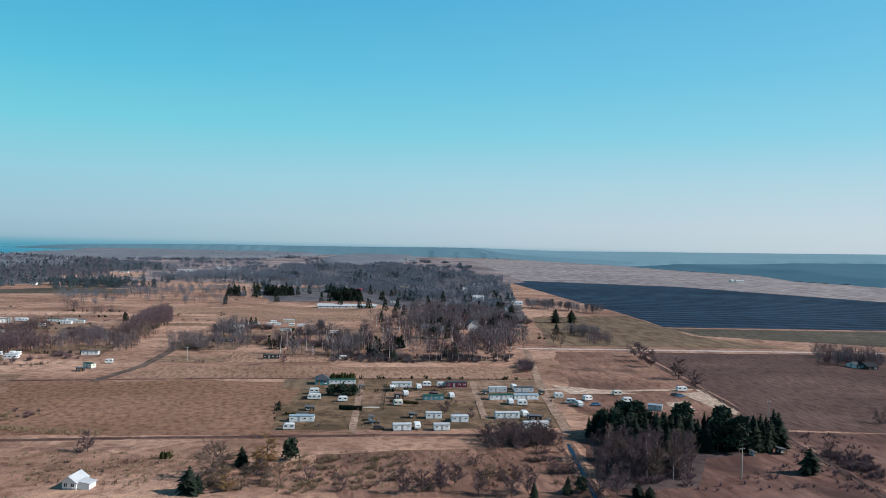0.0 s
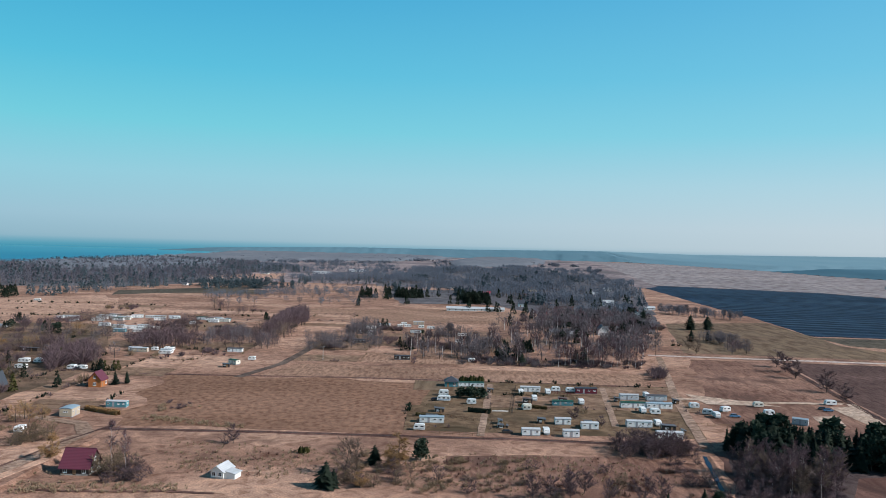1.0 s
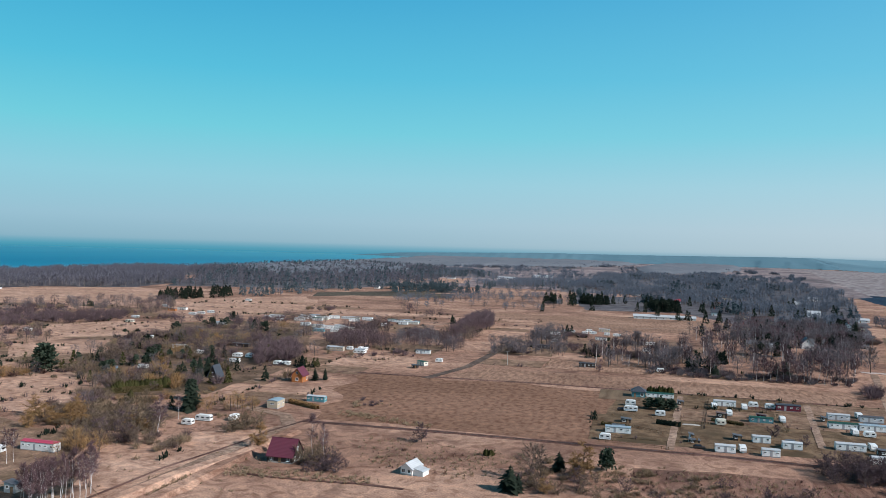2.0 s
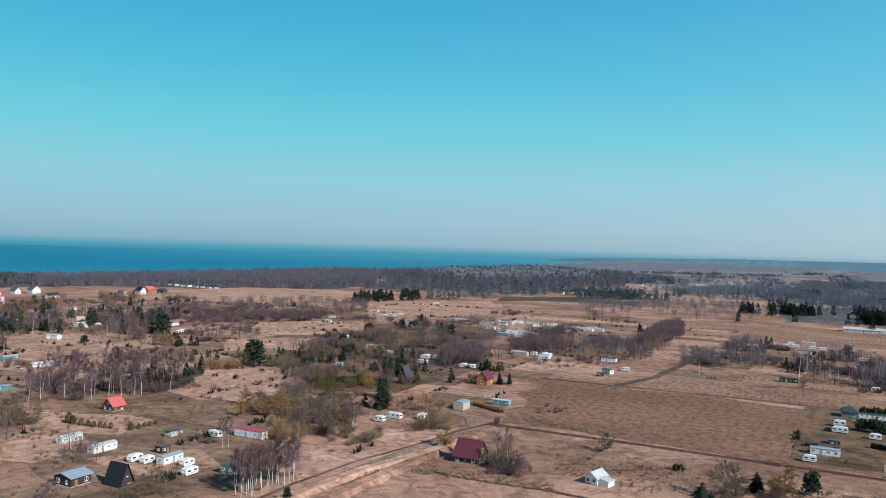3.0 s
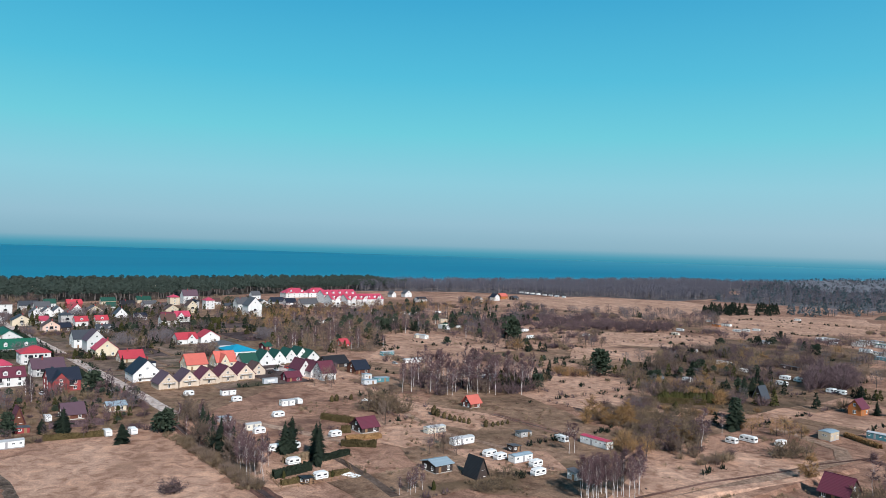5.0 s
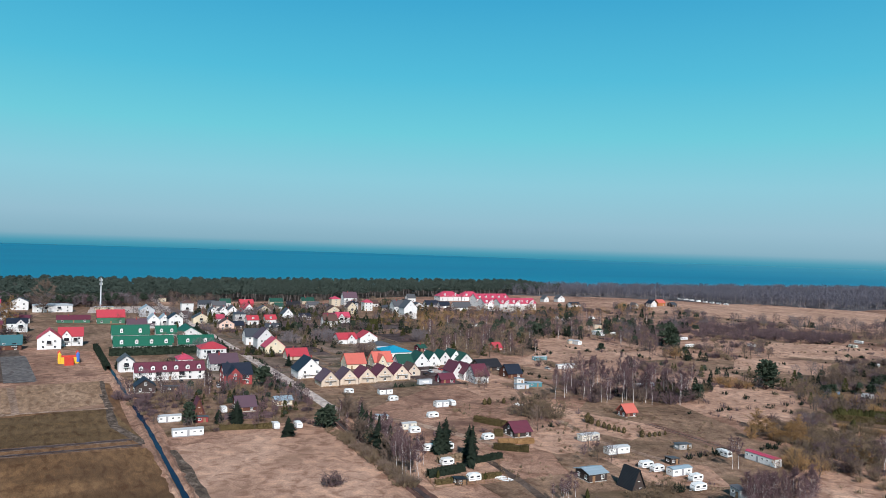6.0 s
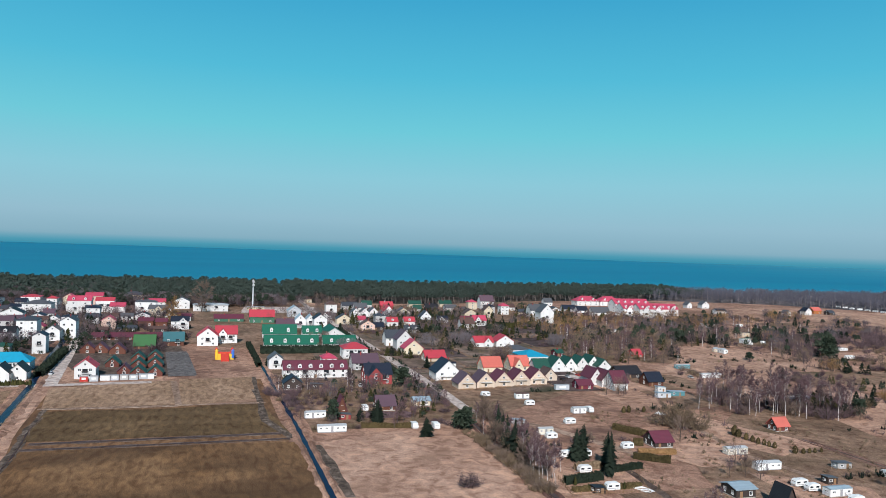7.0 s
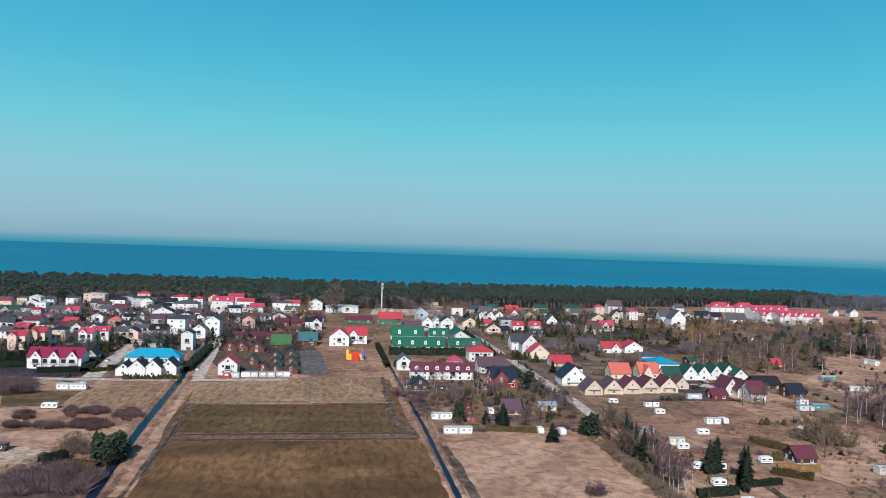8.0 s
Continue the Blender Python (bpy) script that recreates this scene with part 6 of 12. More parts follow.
lane("track", [(-153.4, 78), (-158.6, 130), (-162.5, 154.7), (-166.4, 198.9), (-171.6, 256.1), (-182, 269.1), (-214.5, 275.6)], 5.75, "track", 0.176, "rutted dirt track")
lane("bank", [(-140.4, 78), (-152.1, 154.7), (-157.3, 195), (-163.8, 247)], 7, "dry_grass", 0.05, "straw-coloured earth bank beside a dirt track", category="bank", crown=1.0, waver=1.4)
ditch([(-281.5, 178.4), (-237.2, 186.3)], 1.2, "dark ditch between garden plots", water=False, bank=1.2, height=0.5)
lane("track", [(-241.6, 92.5), (-215.4, 94.3), (-198.4, 93.8)], 2.875, "earth", 0.178, "dark garden track")
lane("track", [(-304.1, 143.6), (-257.9, 143.2), (-230.1, 153.1)], 2.875, "track", 0.180, "garden track")
lane("road", [(-362.6, 645.5), (-276.4, 657.2), (-180.6, 691.1), (-44.6, 759.4)], 4.6, "track", 0.182, "far sandy road across meadows")
lane("track", [(-280.8, 615), (-267, 669.4)], 4.6, "track", 0.184, "sandy far track")

# houses of the wooded village; trees are kept off their camera side so they stay in view
def village_house(x, y, L, W, eave, rise, wall, roof, rot=-171):
    house(x, y, rot, L=L, W=W, eave=eave, rise=rise, wall=wall, roof=roof, note="in a wooded village", far=True)
    for d in (14, 24):
        PLACED.append((x * (1 - d / math.hypot(x, y)), y * (1 - d / math.hypot(x, y))))


village_house(-57.0, 928.8, 8.5, 9.6, 3.9, 4.2, "white", "slate")
village_house(-5.8, 852.0, 17.0, 9.6, 3.4, 4.6, "beige", "brown")
village_house(12.5, 846.0, 9.0, 8.0, 3.4, 3.2, "grey", "slate")
village_house(46.2, 994.2, 13.0, 9.6, 3.6, 3.4, "white", "pale")
village_house(34.0, 1178.8, 9.0, 9.0, 3.6, 3.0, "white", "pale")
village_house(66.0, 815.0, 8.4, 9.6, 4.4, 4.0, "white", "slate", -81)
village_house(79.0, 842.0, 7.0, 7.0, 3.0, 2.4, "cream", "grey")
village_house(25.6, 655.0, 9.6, 7.6, 4.2, 4.0, "white", "grey", -81)
village_house(2.6, 628.0, 16.0, 9.0, 2.7, 2.0, "grey", "pale")
village_house(-13.0, 640.0, 7.0, 8.0, 2.7, 2.3, "beige", "grey")
village_house(91.9, 952.3, 12.0, 8.0, 2.6, 1.6, "white", "pale")
village_house(-21.8, 770.7, 8.5, 9.6, 3.5, 2.9, "cream", "brown")
village_house(-25.9, 904.3, 9.0, 9.6, 3.8, 3.1, "beige", "brown")
village_house(-118.0, 1100.0, 11.0, 9.0, 3.4, 3.0, "white", "red")
village_house(-60.0, 1250.0, 13.0, 9.0, 3.4, 3.0, "cream", "grey")
village_house(60.0, 1330.0, 13.0, 9.0, 3.6, 3.0, "white", "pale")
village_house(-180.0, 1420.0, 14.0, 9.0, 3.4, 3.0, "white", "slate")

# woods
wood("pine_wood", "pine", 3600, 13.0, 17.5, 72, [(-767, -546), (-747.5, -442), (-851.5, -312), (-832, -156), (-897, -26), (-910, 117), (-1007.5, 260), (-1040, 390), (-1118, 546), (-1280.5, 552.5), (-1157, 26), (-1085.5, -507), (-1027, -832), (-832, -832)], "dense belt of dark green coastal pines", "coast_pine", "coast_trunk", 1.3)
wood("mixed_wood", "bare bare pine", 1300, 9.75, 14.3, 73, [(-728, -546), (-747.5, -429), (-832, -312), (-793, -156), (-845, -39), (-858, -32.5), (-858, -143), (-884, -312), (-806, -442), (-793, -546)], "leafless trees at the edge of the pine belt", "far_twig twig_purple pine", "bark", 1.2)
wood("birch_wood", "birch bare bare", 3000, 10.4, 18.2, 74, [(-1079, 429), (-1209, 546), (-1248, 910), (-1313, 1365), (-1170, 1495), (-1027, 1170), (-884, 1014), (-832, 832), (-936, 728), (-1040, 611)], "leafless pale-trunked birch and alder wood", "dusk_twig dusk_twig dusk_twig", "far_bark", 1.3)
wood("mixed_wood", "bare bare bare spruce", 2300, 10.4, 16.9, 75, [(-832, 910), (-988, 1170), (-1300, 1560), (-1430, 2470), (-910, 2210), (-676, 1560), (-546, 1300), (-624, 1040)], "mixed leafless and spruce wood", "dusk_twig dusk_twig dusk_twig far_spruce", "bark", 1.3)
canopy("far_forest", [(716.4, 3127.2), (800.4, 2653.7), (928.1, 2344.7), (856.4, 1917.2), (912.7, 1808.6), (943.1, 1659.1), (2990, 1950), (3250, 2450), (1850, 2900)], 11.4, 11.4, 18, "canopy_haze_blue", 3, "distant bluish forest beyond a bog", True)
canopy("far_forest", [(486.5, 3811.5), (716.4, 3145), (1850, 2918), (3250, 2468), (4290, 3380), (3510, 3900), (1170, 4914), (-78, 4927)], 11.4, 11.4, 18, "canopy_haze_pale", 8, "pale distant forest on low hills", True)
canopy("far_forest", [(-1950, 4030), (-2470, 4290), (312, 4914), (390, 4225), (-130, 4290), (-910, 4290)], 11.4, 11.4, 18, "canopy_haze_mid", 4, "distant bluish forest along the coast", True)
canopy("far_forest", [(-1469, 2535), (-1664, 3380), (-1924, 4290), (-910, 4745), (-585, 3900), (-676, 2990), (-988, 2470)], 8, 14, 16, "canopy_haze_dim", 5, "far dim woodland near the coast")
canopy("far_forest", [(-520, 3250), (-546, 4290), (-143, 4485), (-104, 3250), (-195, 2600), (-390, 2470)], 7, 13, 16, "canopy_haze_dim", 6, "far dim woodland round farms")
canopy("far_forest", [(-1300, 1625), (-1417, 2405), (-1040, 2275), (-806, 1755), (-988, 1365)], 8, 13, 14, "canopy_haze_dim", 7, "far dim woodland near the coast")

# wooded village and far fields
patch("meadow", [(-646.4, 1141), (-499.3, 1271.2), (-331.2, 1297.8), (-253.5, 1571.2), (-151.8, 2513.8), (-221, 4781.6), (-615.1, 5183.8), (-1226.2, 4412.5), (-1477.4, 3495.9), (-1536.7, 2933.3), (-1468.5, 2588.6)], "hazed_meadow", 0.079, "greyish far fields and meadows", bend=5)
patch("wood_floor", [(-754, -546), (-760.5, -442), (-858, -312), (-838.5, -156), (-897, -26), (-916.5, 117), (-1007.5, 260), (-1040, 390), (-1118, 546), (-1280.5, 552.5), (-1157, 26), (-1085.5, -507), (-1027, -832), (-832, -832)], "shaded_needles", 0.081, "dark needle litter under a pine belt", bend=4)
patch("wood_floor", [(-832, 910), (-988, 1170), (-1300, 1560), (-1378, 1950), (-910, 1950), (-676, 1560), (-546, 1300), (-624, 1040)], "hazed_litter", 0.083, "dark litter under a mixed wood", bend=6)
patch("wood_floor", [(-1079, 429), (-1209, 546), (-1248, 910), (-1313, 1365), (-1170, 1495), (-1027, 1170), (-884, 1014), (-832, 832), (-936, 728), (-1040, 611)], "hazed_litter", 0.085, "dark litter under a birch wood", bend=6)
patch("wood_floor", [(-197.6, 904.6), (-96.3, 938.1), (-37.4, 840.8), (-8.5, 584.6), (64.3, 613.8), (85.5, 793.6), (106.3, 1166.7), (121.6, 1523.1), (52.3, 1956.2), (-151.8, 2513.8), (-413.3, 2554.8), (-384.5, 1549.1), (-310.5, 1217.1)], "hazed_litter", 0.087, "dark leaf litter under leafless trees", bend=6)
patch("meadow", [(-221.3, 801.5), (-159.4, 842.1), (-56.3, 850.1), (-33.7, 787.1), (-33.7, 706.6), (-140.5, 690.7), (-195.5, 708.7)], "strip_field", 0.089, "tan meadow strip before the village wood", bend=2)
patch("meadow", [(-724.9, 1477.2), (-610.4, 1618.4), (-531.8, 1384.1), (-634.4, 1302.7)], "rough_meadow", 0.091, "pale far meadow", bend=3)
patch("meadow", [(-458.1, 1234.7), (-330.8, 1260.4), (-130.5, 1265.3), (-292.9, 1116.6), (-422.9, 1118.5)], "rough_meadow", 0.093, "pale far meadow", bend=3)
patch("meadow", [(-1284.2, 2514.2), (-1210.4, 2889.6), (-1045.3, 2433), (-1158.5, 2287.8)], "pale_bog", 0.095, "pale far meadow near the coast", bend=3)
patch("field", [(-566.9, 1001), (-525.2, 1018.6), (-427.5, 1059.8), (-399.4, 973), (-477.9, 953.9), (-523.9, 925.4)], "winter_crop", 0.097, "dull green strip of winter crop", bend=2)
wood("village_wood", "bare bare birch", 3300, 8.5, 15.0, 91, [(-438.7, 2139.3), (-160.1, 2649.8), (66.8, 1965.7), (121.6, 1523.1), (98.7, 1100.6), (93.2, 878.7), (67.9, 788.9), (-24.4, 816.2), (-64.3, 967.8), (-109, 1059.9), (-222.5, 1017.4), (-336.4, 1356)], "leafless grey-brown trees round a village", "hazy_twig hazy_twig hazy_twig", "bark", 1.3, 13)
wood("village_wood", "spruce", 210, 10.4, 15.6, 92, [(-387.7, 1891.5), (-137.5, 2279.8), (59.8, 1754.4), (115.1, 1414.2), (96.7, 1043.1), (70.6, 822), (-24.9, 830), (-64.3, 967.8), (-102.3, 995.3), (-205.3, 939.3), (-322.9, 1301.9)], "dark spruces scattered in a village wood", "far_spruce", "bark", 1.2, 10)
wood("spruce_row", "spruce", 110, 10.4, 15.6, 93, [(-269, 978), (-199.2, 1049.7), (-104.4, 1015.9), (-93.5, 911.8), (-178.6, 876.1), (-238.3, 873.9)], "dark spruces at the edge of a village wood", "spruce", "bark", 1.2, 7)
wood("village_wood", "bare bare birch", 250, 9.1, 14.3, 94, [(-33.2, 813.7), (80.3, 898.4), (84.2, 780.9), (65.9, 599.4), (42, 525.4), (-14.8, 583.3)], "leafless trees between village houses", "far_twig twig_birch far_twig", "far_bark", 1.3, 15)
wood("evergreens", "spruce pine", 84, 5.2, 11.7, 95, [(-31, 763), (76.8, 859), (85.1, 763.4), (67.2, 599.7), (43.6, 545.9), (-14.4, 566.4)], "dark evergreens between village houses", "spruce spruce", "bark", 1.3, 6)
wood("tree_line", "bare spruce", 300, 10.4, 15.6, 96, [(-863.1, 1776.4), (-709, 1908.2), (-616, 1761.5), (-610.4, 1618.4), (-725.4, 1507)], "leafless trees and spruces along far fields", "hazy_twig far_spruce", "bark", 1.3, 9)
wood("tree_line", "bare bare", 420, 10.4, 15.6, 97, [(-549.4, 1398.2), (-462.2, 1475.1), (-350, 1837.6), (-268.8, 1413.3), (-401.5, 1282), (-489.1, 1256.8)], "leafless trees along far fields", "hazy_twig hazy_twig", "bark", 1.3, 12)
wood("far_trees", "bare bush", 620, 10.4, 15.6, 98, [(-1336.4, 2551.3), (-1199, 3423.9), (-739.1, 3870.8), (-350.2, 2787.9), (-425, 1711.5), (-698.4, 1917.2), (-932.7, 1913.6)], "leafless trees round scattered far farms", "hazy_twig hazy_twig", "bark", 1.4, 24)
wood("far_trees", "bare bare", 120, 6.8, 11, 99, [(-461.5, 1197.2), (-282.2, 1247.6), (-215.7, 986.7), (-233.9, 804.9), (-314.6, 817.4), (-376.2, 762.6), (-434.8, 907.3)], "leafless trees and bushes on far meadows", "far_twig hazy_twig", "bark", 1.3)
house(688.8, 1811.8, -171, L=18.2, W=9.6, eave=3.0, rise=2.0, wall="white", roof="pale", name="barn", chimney=False, note="on the pale bog", far=True)
house(666.8, 1798.6, -171, L=6.0, W=9.6, eave=3.8, rise=2.5, wall="white", roof="pale", name="barn", chimney=False, note="on the pale bog", far=True)

wood("conifers", "spruce pine", 60, 8, 13, 1050, [(-560, 1090), (-440, 1075), (-400, 1095), (-410, 1130), (-480, 1120), (-565, 1125)], "dark conifers in a row on far meadows", "far_spruce far_spruce", "bark", 1.4)
wood("tree_line", "birch bare", 74, 9, 13, 1051, [(97, 900), (170, 838), (176, 850), (104, 925)], "thin leafless trees lined up beside a dark field", "far_twig hazy_twig", "far_bark", 1.2)
wood("tree_line", "bare bare", 30, 7, 11, 1052, [(98, 636), (127, 610), (131, 628), (103, 660)], "leafless trees along a country road", "far_twig far_twig", "bark", 1.3)
wood("shrubs", "bush bush", 150, 2.2, 5.0, 1053, [(-66, 462), (-25, 462), (42, 474), (46, 500), (0, 492), (-64, 490)], "dark leafless shrubs behind a stubble field", "twig_purple far_twig", "bark", 1.4)
wood("shrubs", "bush", 10, 4.5, 7.5, 1054, [(44, 440), (53, 440), (54, 462), (46, 462)], "dark leafless shrubs at the bend of a lane", "twig_purple", "bark", 1.5)
row_of("birch_tree", 15, (-8, 470), (44, 482), 9.5, 14.5, 1055, "behind a stubble field")
for x, y, h, v in ((-27.8, 468.3, 7.5, 0), (-44.0, 489.3, 9.0, 1), (-40.5, 487.0, 8.0, 2), (3.8, 492.4, 8.5, 3), (9.0, 494.0, 9.5, 4), (106.8, 729.7, 14.0, 0), (122.2, 733.4, 13.0, 1), (71.0, 790.0, 13.0, 2)):
    plant("old_spruce", x, y, h, 40 * v, 1.5, v, "beside village yards")
plant("bare_tree", 82.9, 575.0, 11.0, 30, 1.3, 2, "beside a country road")
plant("bare_tree", 62.0, 590.0, 12.0, 130, 1.3, 1, "beside a country road")

# stray groups of trees
wood("bare_trees", "bare", 53, 9.1, 14.3, 1090, [(-122.1, 561.9), (65, 599.3), (55.7, 493.8), (-27.1, 473.1), (-102.9, 474.7)], "far bare trees between the village plots", "far_twig", "bark", 1.265)
wood("birch_trees", "birch", 53, 9.1, 14.3, 1091, [(-122.1, 561.9), (65, 599.3), (55.7, 493.8), (-27.1, 473.1), (-102.9, 474.7)], "far birch trees between the village plots", "twig_purple", "birch_bark", 1.265)
wood("bare_trees", "bare", 32, 9.1, 14.3, 1100, [(-73.8, 723.2), (82.9, 825.4), (62.8, 598.8), (-60.1, 592)], "far bare trees round the village houses", "far_twig", "bark", 1.265)
wood("purple_trees", "bare", 32, 9.1, 14.3, 1101, [(-73.8, 723.2), (82.9, 825.4), (62.8, 598.8), (-60.1, 592)], "far purple trees round the village houses", "twig_purple", "bark", 1.265)
wood("birch_trees", "birch", 32, 9.1, 14.3, 1102, [(-73.8, 723.2), (82.9, 825.4), (62.8, 598.8), (-60.1, 592)], "far birch trees round the village houses", "twig_purple", "birch_bark", 1.265)
wood("spruce_trees", "spruce", 26, 7.8, 13, 1110, [(-66.3, 651.1), (-44.6, 759.4), (73.7, 858.1), (58.7, 679.4), (-9.2, 621.7)], "far spruce trees among village houses", "spruce", "bark", 1.15)
wood("spruce_trees", "spruce", 51, 10.4, 15.6, 1120, [(-235.6, 842), (67.9, 788.9), (73.4, 1154.1), (-297.2, 1074)], "far spruce trees in a small spruce stand", "spruce", "bark", 1.15)
wood("purple_trees", "bare", 207, 8.45, 12.35, 1130, [(-222.9, 541.8), (-221.9, 637.5), (-255.4, 733), (-262.4, 702.3)], "far purple trees in a dense lane-side grove", "twig_purple", "bark", 1.38)
wood("bare_trees", "bare", 60, 6.5, 10.4, 1140, [(-167, 480.9), (-124.6, 506.7), (-137.6, 558.8), (-188.4, 542.2)], "far bare trees along a far boundary", "far_twig", "bark", 1.15)
wood("bare_trees", "bare", 18, 5.2, 9.1, 1150, [(-254, 535.6), (-228.1, 525), (-248.2, 571), (-272, 573.2)], "far bare trees along a far boundary", "far_twig", "bark", 1.15)
wood("shrubs", "bush", 18, 5.2, 9.1, 1151, [(-254, 535.6), (-228.1, 525), (-248.2, 571), (-272, 573.2)], "far shrubs along a far boundary", "twig_purple", "bark", 1.15)
wood("spruce_trees", "spruce", 69, 10.4, 14.3, 1160, [(-609.8, 658.8), (-599.7, 772.7), (-665.6, 857.5), (-671, 724.9)], "far spruce trees in a dense far spruce row", "spruce", "bark", 1.265)
wood("spruce_trees", "spruce", 60, 10.4, 14.3, 1170, [(-505.2, 1016.3), (-443.8, 1100.4), (-481.8, 1194.4), (-554.3, 1114.7)], "far spruce trees in a dense far spruce row", "far_spruce", "bark", 1.265)
grove("old_spruce spruce_tree pine_tree old_spruce", 74, 7.5, 13.0, 118, [(55.4, 291.5), (67.6, 278.8), (106.2, 274), (112.1, 288.6), (90.6, 294.9), (61.9, 300.9)], "in a dense spruce screen", 1.9, 1.0)
grove("old_spruce", 11, 10.4, 14.04, 119, [(109.1, 276.5), (122, 276.2), (128.1, 290.1), (116, 291.4)], "in a dense spruce screen", 1.6, 1.0)
grove("purple_tree bare_tree birch_tree", 42, 8.45, 12.35, 120, [(48.1, 238.4), (75.5, 236.1), (88.6, 265.9), (54.9, 265.8)], "before the spruce screen", 1.6, 1)
wood("bushes", "bush", 40, 2.08, 4.16, 121, [(46.6, 232.7), (76.5, 233.9), (84.7, 256.8), (53.2, 257.4)], "leafless brown bushes in dark undergrowth by the ditch", "twig_purple", "bark", 1.5)
grove("shrub purple_tree", 44, 4.55, 6.8, 122, [(14.6, 270.1), (41.4, 272.6), (42.2, 292.8), (15.7, 291.9)], "in a dense thicket beside the camp", 1.4, 1.2)
wood("shrubs", "bush", 12, 3.9, 7.8, 1230, [(241.1, 511.7), (279.3, 494), (300.4, 531.6), (260, 535.5)], "far shrubs by the brown field", "twig_purple", "bark", 1.15)
wood("purple_trees", "bare", 12, 3.9, 7.8, 1231, [(241.1, 511.7), (279.3, 494), (300.4, 531.6), (260, 535.5)], "far purple trees by the brown field", "twig_purple", "bark", 1.15)
plant("old_spruce", -61.3, 244.3, 6.4, 268, 1.4, 4)
plant("pine_tree", -47.6, 251.9, 6.9, 305, 1.2, 0)
plant("old_spruce", -68.9, 217.1, 7.9, 342, 1.5, 1)
plant("old_spruce", -66.9, 218.2, 5.4, 19, 1.3, 2)
plant("old_spruce", 119.2, 250.1, 9.1, 56, 1.5, 3)
plant("willow_tree", -53.3, 243.2, 10.2, 93, 1.2, 4)
plant("willow_tree", -54.4, 240.6, 7.0, 130, 1.2, 0)
plant("purple_tree", -115.0, 256.1, 7.1, 167, 1.1, 1)
plant("shrub", -116.9, 255.3, 3.3, 204, 1.4, 2)
plant("bare_tree", -66.7, 229.2, 12.0, 241, 1.3, 3)
plant("willow_tree", -59.3, 219.3, 4.8, 278, 1.3, 4)
plant("bare_tree", -65.0, 235.0, 10.2, 315, 1, 0)
plant("purple_tree", 21.1, 220.4, 9.6, 352, 1, 1)
plant("purple_tree", 1.1, 226.5, 8.2, 29, 1, 2)
plant("purple_tree", 45.7, 219.8, 10.4, 66, 1, 3)
plant("shrub", -38.4, 231.5, 5.0, 103, 1, 4)
plant("shrub", -27.8, 221.7, 4.5, 140, 1, 0)
plant("purple_tree", -9.3, 220.6, 7.2, 177, 1, 1)
plant("spruce_tree", 27.2, 218.4, 5.5, 214, 1.3, 2)
plant("spruce_tree", 37.6, 224.1, 5.7, 251, 1.3, 3)
plant("shrub", 142.6, 283.4, 6.2, 288, 1, 4)
plant("shrub", 186.3, 328.3, 6.7, 325, 1, 0)
plant("shrub", 139.6, 254.9, 4.1, 2, 1, 1)
row_of("thuja", 5, (-88.8, 250.3), (-85.8, 250.6), 1.95, 2.47, 147, "in a meadow row")
pole(94.9, 243.3, 9.9)
pole(-145.8, 449.4, 8.5)
pole(140.2, 331.8, 7.7)
wood("thujas", "spruce", 10, 1.95, 4.55, 1510, [(-50.6, 362.9), (-39, 364.4), (-40.2, 375.6), (-52.2, 374)], "far thujas in a camp plot", "thuja", "bark", 1.15)
wood("spruce_trees", "spruce", 10, 1.95, 4.55, 1511, [(-50.6, 362.9), (-39, 364.4), (-40.2, 375.6), (-52.2, 374)], "far spruce trees in a camp plot", "spruce", "bark", 1.15)
row_of("thuja", 9, (-56.8, 401.6), (-43.9, 403.4), 2.6, 3.9, 152, "behind camp plots")
scrub(130, 0.65, 1.8, 153, [(-122.2, 219.5), (12.4, 222.2), (37.2, 249.5), (16.5, 268.1), (-138.9, 254)], "twig_red", "scattered low reddish bushes in the rough meadow")
scrub(900, 0.52, 1.43, 154, [(-122.2, 219.5), (12.4, 222.2), (37.2, 249.5), (16.5, 268.1), (-138.9, 254)], "straw", "pale tufts of dry reed grass in the meadow")
scrub(200, 0.65, 2.08, 155, [(74.3, 229.5), (131.8, 231.2), (164.9, 297.8), (139.4, 313.4), (119.2, 263)], "twig_purple", "scattered low reddish bushes by the ditch")

# camp by the mown field
house(-102.4, 220.4, -95, L=6.0, W=4.1, eave=2.2, rise=1.4, lean_to=3.4, wall="white", roof="pale", chimney=False, note="in rough meadow", name="cottage", group="garden cottages")
house(-58.6, 388.5, -171, L=6.4, W=6.4, eave=2.6, rise=2.2, hip=True, wall="teal", roof="slate", chimney=False, name="cabin", note="on a camp plot", group="camp cabins", far=True)
mobile_home(-48.6, 390.0, -171, L=12.8, W=3.2, h=2.5, body="van_white", roof="roof_dark_green")
caravan(-58.3, 363.1, -171, L=4.7, h=2.7)
caravan(-56.1, 350.2, -171, L=6.1, h=2.5, stripe="trim_blue")
car(-59.9, 349.9, 9, "dark_wood")
caravan(-43.0, 346.8, -171, L=4.4)
mobile_home(-53.8, 306.6, -171, L=9.7, W=3.2, roof="roof_steel_blue", porch=True)
caravan(-56.2, 292.9, -171, L=4.4)
mobile_home(-18.8, 384.5, -171, L=9.7, W=3.2, body="van_white", roof="roof_pale")
caravan(-22.8, 376.1, -81, L=5.0)
caravan(-10.1, 380.7, -81, L=5.0)
caravan(-6.5, 388.9, -171, L=4.4)
caravan(-15.7, 363.2, -81, L=5.0)
caravan(-18.1, 342.6, -171, L=4.4, body="van_cream")
mobile_home(-2.7, 355.3, -171, L=9.3, W=3.2, h=2.5, body="teal", roof="roof_dark_green")
caravan(5.6, 360.5, -81, L=5.0)
